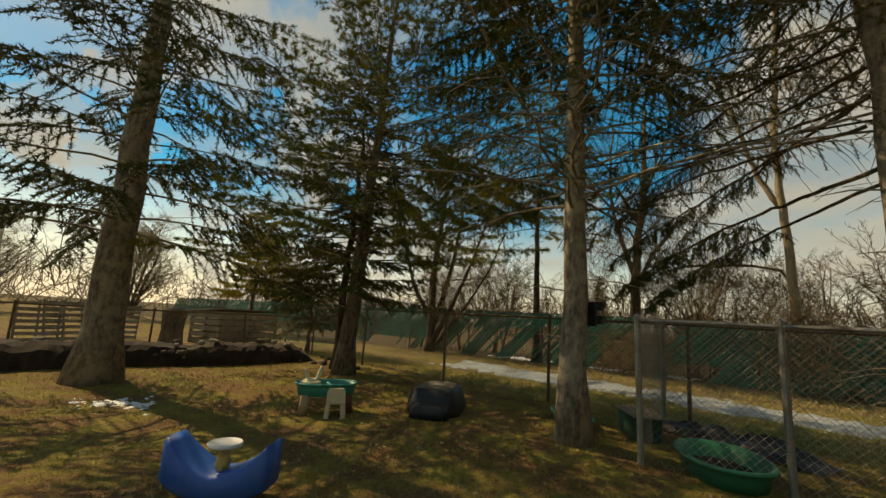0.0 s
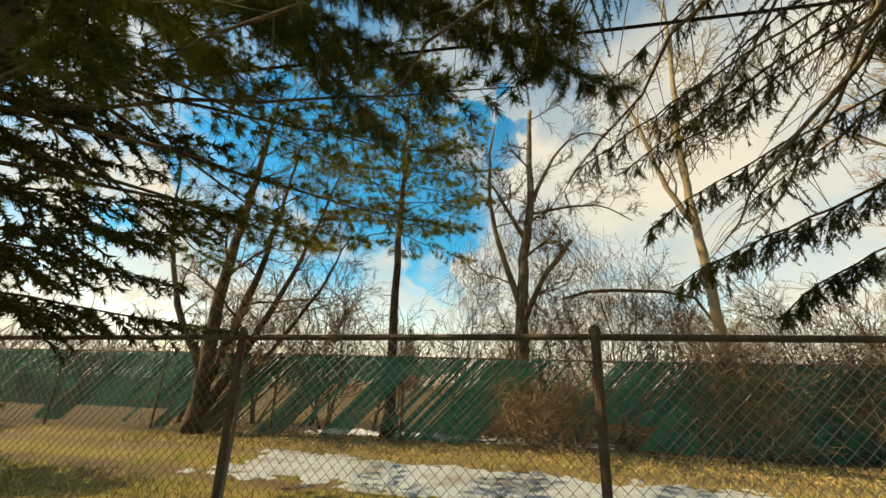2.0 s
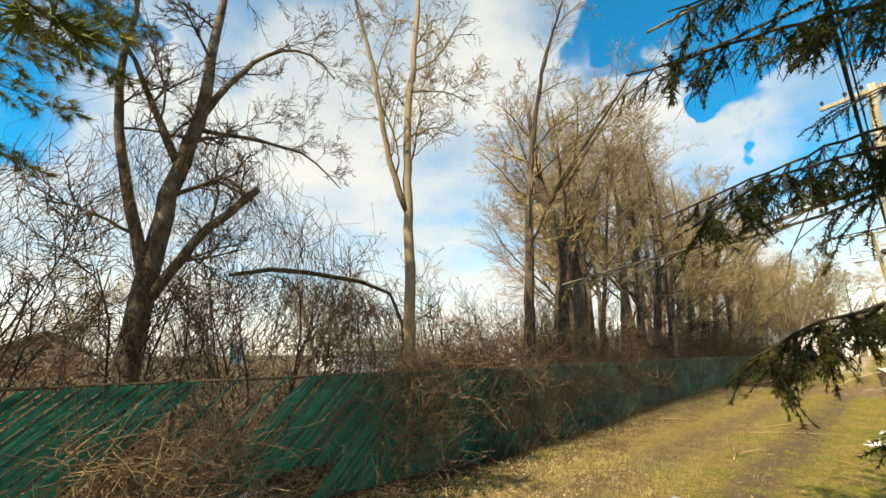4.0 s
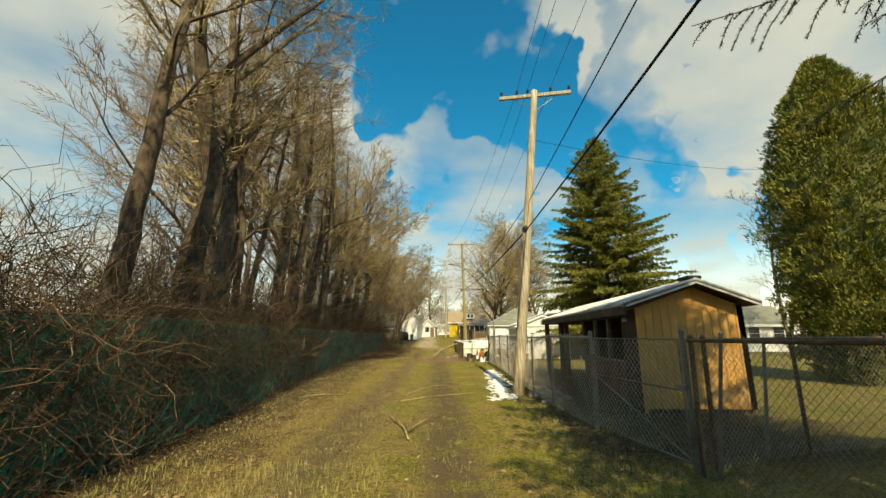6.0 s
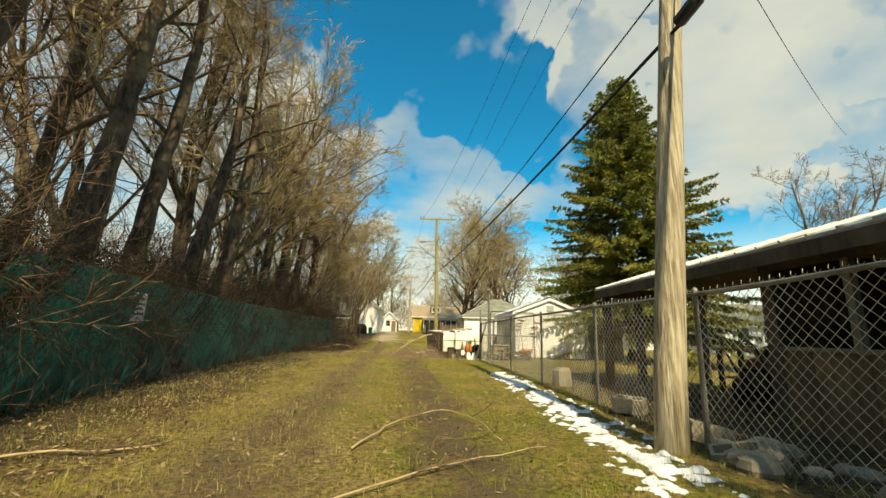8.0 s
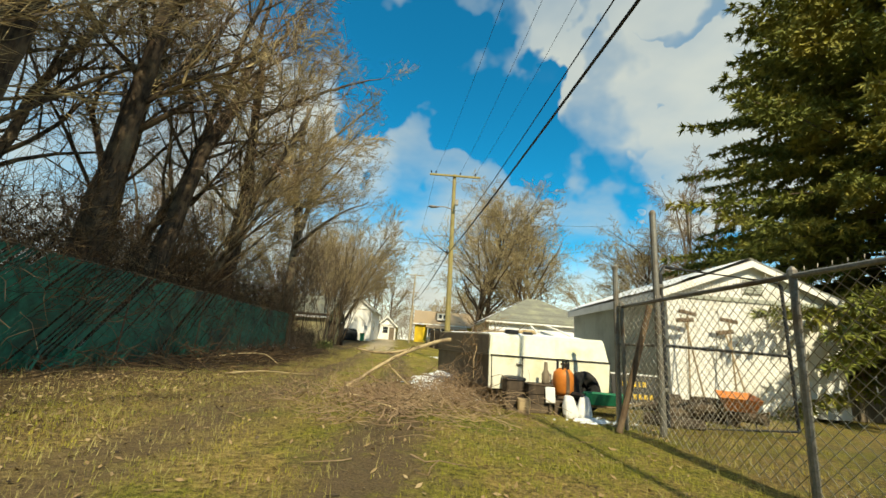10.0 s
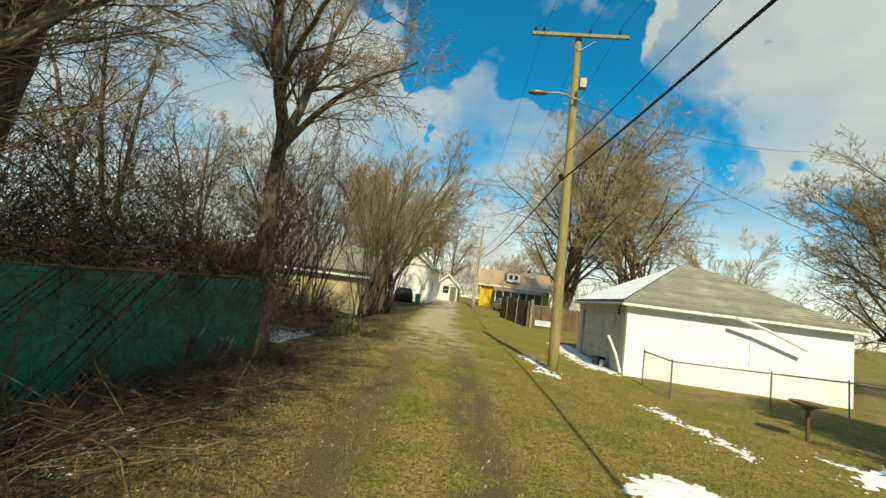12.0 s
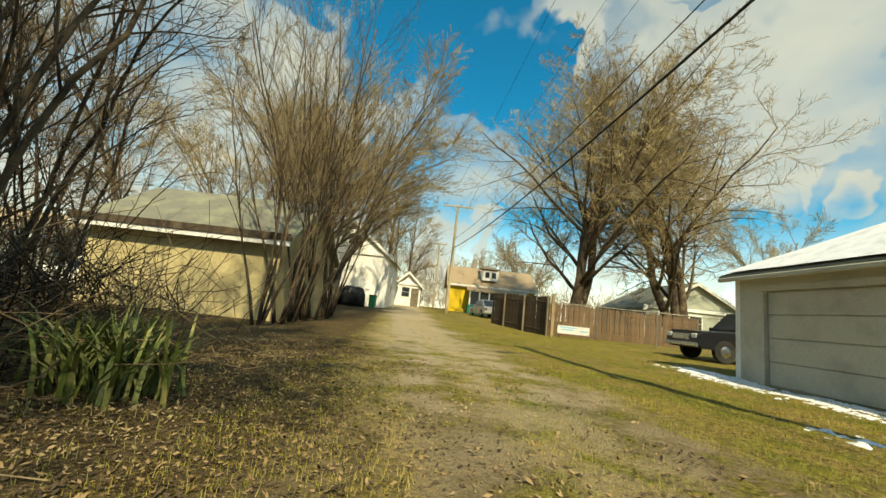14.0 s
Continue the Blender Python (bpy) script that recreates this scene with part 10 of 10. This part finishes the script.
snow_patch("snow_crust", "last speckles of snow among the raked branches", -7.4, -4.4, 28.2, 35.6, lambda x, y: 1.3 - math.hypot((x + 6.0) * 0.9, (y - 31.8) * 0.35), 51.0, "snow", 0.03, 0.04, 5.0, 1.3)
sc = thing("roof_snow", "smooth snow lying on the camper's roof", "snow", (0.95, 24.16, 0), 9.5)
g = Geo()
nx, ny = 20, 44
for j in range(ny + 1):
    for i in range(nx + 1):
        x, y = -0.93 + 1.86 * i / nx, 0.2 + 3.5 * j / ny
        e = min(i, nx - i, 3) / 3 * min(j, ny - j, 3) / 3
        g.v.append((x + 0.02 * noise.noise((x * 4, y * 4, 0)), y, 1.055 + 0.018 * x + 0.028 * (y - 0.2) + 0.055 * e ** 0.5 + 0.012 * noise.noise((x * 3, y * 3, 5))))
g.f = [(j * (nx + 1) + i, j * (nx + 1) + i + 1, (j + 1) * (nx + 1) + i + 1, (j + 1) * (nx + 1) + i) for j in range(ny) for i in range(nx)]
part("crust", g, M["snow"], sc, smooth=True)


# ---- grass and fallen leaves ----
def gz_many(x, y):
    return np.array([gz(a, b) for a, b in zip(x, y)])


def blades(name, label, n, x0, x1, y0, y1, seed, mat, ln=0.09, w=0.007, keep=None, tuft=7, lie=0.9):
    """Grass in tufts, each blade one thin triangle."""
    rs = np.random.RandomState(seed)
    k = n // tuft
    cx, cy = rs.uniform(x0, x1, k), rs.uniform(y0, y1, k)
    if keep is not None:
        ok = np.array([keep(a, b, rs.rand()) for a, b in zip(cx, cy)])
        cx, cy = cx[ok], cy[ok]
    cz = gz_many(cx, cy)
    X, Y, Z = (np.repeat(a, tuft) for a in (cx, cy, cz))
    m = len(X)
    X, Y = X + rs.normal(0, 0.05, m), Y + rs.normal(0, 0.05, m)
    az = rs.uniform(0, 2 * np.pi, m)
    lean = np.abs(rs.normal(0, lie, m))
    L = ln * rs.uniform(0.5, 1.4, m)
    tip = np.stack([X + L * np.sin(lean) * np.cos(az), Y + L * np.sin(lean) * np.sin(az), Z - 0.006 + np.maximum(L * np.cos(lean), 0.012)], 1)
    s = np.stack([-np.sin(az), np.cos(az), np.zeros(m)], 1) * w / 2
    base = np.stack([X, Y, Z - 0.008], 1)
    V = np.stack([base - s, base + s, tip], 1).reshape(-1, 3)
    g = Geo()
    g.v = V.tolist()
    g.f = np.arange(3 * m).reshape(-1, 3).tolist()
    tagged(part(name, g, M[mat]), label, "grass", kind="stuff")


def leaves(name, label, n, x0, x1, y0, y1, seed, mat, keep=None, size=0.05):
    rs = np.random.RandomState(seed)
    x, y = rs.uniform(x0, x1, n), rs.uniform(y0, y1, n)
    if keep is not None:
        ok = np.array([keep(a, b, rs.rand()) for a, b in zip(x, y)])
        x, y = x[ok], y[ok]
    z = gz_many(x, y) + 0.012
    m = len(x)
    a = rs.uniform(0, 2 * np.pi, m)
    t1, t2 = rs.normal(0, 0.35, m), rs.normal(0, 0.35, m)
    s = size * rs.uniform(0.5, 1.3, m)
    U = np.stack([np.cos(a), np.sin(a), t1], 1) * s[:, None]
    W = np.stack([-np.sin(a), np.cos(a), t2], 1) * s[:, None] * 0.45
    P = np.stack([x, y, z], 1)
    V = np.stack([P - U * 0.5, P + W * 0.5, P + U * 0.5, P - W * 0.5], 1).reshape(-1, 3)
    g = Geo()
    g.v = V.tolist()
    g.f = np.arange(4 * m).reshape(-1, 4).tolist()
    tagged(part(name, g, M[mat]), label, "leaves", kind="stuff")


def lane_u(x, y):
    return x + 0.062 * y + 0.9 + 0.035 * min(max(y - 18.0, 0.0), 44.0)


def grassy(x, y, r):
    u = lane_u(x, y)
    u -= 0.78 * min(max((y - 18.0) / 18.0, 0.0), 1.0)
    rut = min(abs(u - 0.85), abs(u + 0.85))
    p = 0.03 if rut < 0.34 else (0.45 if abs(u) < 0.6 else 0.95)
    if x < west_x(y) + 1.9:
        p *= 0.12
    p *= 0.35 + 1.1 * max(0.0, 0.5 + 0.9 * noise.noise((x * 0.9, y * 0.9, 5)))
    return r < p


def rutted(x, y):
    """True in the two worn wheel tracks."""
    u = lane_u(x, y) - 0.78 * min(max((y - 18.0) / 18.0, 0.0), 1.0)
    return min(abs(u - 0.85), abs(u + 0.85)) < 0.36


def littered(x, y, r):
    u = lane_u(x, y)
    p = (0.95 if y < 36 else 0.45) if u < -1.6 else 0.25
    return r < p * (0.4 + max(0.0, 0.4 + noise.noise((x * 1.2, y * 1.2, 8))))


blades("turf", "thin yellow-green winter grass along the lane", 190000, -4.6, 2.3, 2.5, 22.0, 1, "turf_blade", 0.04, 0.005, grassy, 7, 1.3)
blades("turf", "thin yellow-green winter grass along the lane", 190000, -6.0, 3.4, 19.0, 44.0, 2, "turf_blade", 0.038, 0.006, grassy, 7, 1.6)
blades("turf", "thin yellow-green winter grass along the lane", 90000, -8.0, 5.0, 44.0, 62.0, 3, "turf_blade", 0.05, 0.009, grassy, 5, 1.3)
blades("turf", "thin yellow-green winter grass at the lane's north end", 130000, -7.5, 2.6, 39.0, 48.0, 12, "turf_blade", 0.034, 0.005, grassy, 7, 1.8)
blades("dry_grass", "flattened straw lying over the lane", 110000, -5.5, 1.6, 2.5, 26.0, 13, "dry_blade", 0.06, 0.004, lambda x, y, r: r < (0.1 if rutted(x, y) and lane_u(x, y) > 0 else 0.9 if lane_u(x, y) < -0.2 else 0.3), 6, 1.7)
blades("dry_grass", "flattened straw lying over the lane", 100000, -7.5, 1.8, 25.0, 46.0, 14, "dry_blade", 0.07, 0.005, lambda x, y, r: r < (0.05 if rutted(x, y) else 0.8 if lane_u(x, y) < 0.2 else 0.3), 6, 1.7)
blades("dry_grass", "dry straw-coloured grass at the fence's foot", 60000, -7.0, 2.4, 2.5, 40.0, 4, "dry_blade", 0.11, 0.005, lambda x, y, r: r < (0.3 if x < west_x(y) + 1.5 else (0.9 if x > 1.0 else 0.2)))
blades("yard_grass", "thin winter grass in the yard", 130000, 2.9, 10.5, -10.2, 1.2, 5, "turf_blade", 0.04, 0.006, lambda x, y, r: r < 0.25 + 0.9 * max(0, 0.4 + noise.noise((x * 0.8, y * 0.8, 2))))
blades("dry_grass", "dry grass between the two fences", 40000, -3.8, 2.7, -12.5, 4.0, 6, "dry_blade", 0.09, 0.009, lambda x, y, r: abs(x) > 1.0 or r < 0.06)
leaves("leaf_litter", "dead brown leaves scattered over the lane's edge", 42000, -7.0, 2.2, 2.5, 42.0, 7, "leaf_litter", littered)
leaves("leaf_litter", "dead brown leaves strewn over the lane's north end", 14000, -9.0, 3.0, 40.0, 58.0, 10, "leaf_litter", littered, 0.045)
leaves("leaf_litter", "small dead leaves lying thick at the lane's north end", 34000, -8.2, -2.6, 39.5, 47.0, 21, "leaf_litter", lambda x, y, r: r < 0.12 + 0.4 * min(max(0.3 - lane_u(x, y), 0.0), 1.5) / 1.5 + 0.5 * noise.noise((x * 1.3, y * 1.3, 4)), 0.03)
leaves("leaf_litter", "dark rotten leaves at the lane's north end", 30000, -8.2, -2.6, 39.5, 47.0, 22, "bark_dark", lambda x, y, r: r < 0.08 + 0.75 * min(max(0.2 - lane_u(x, y), 0.0), 1.6) / 1.6 + 0.6 * noise.noise((x * 1.1, y * 1.1, 14)), 0.036)
leaves("leaf_litter", "dark rotten leaves along the lane's western side", 46000, -7.0, 0.5, 2.5, 40.0, 23, "bark_dark", lambda x, y, r: r < (0.75 if lane_u(x, y) < -0.6 else 0.2) * (0.5 + noise.noise((x * 1.1, y * 1.1, 15))), 0.04)
leaves("leaf_litter", "dead brown leaves scattered in the yard", 9000, 2.8, 9.8, -10.0, 1.0, 8, "leaf_litter", lambda x, y, r: r < 0.4 + noise.noise((x, y, 3)), 0.045)
leaves("leaf_litter", "dead leaves at the foot of the green fence", 6000, -4.0, -1.8, -12.0, 3.0, 9, "leaf_litter", None, 0.06)
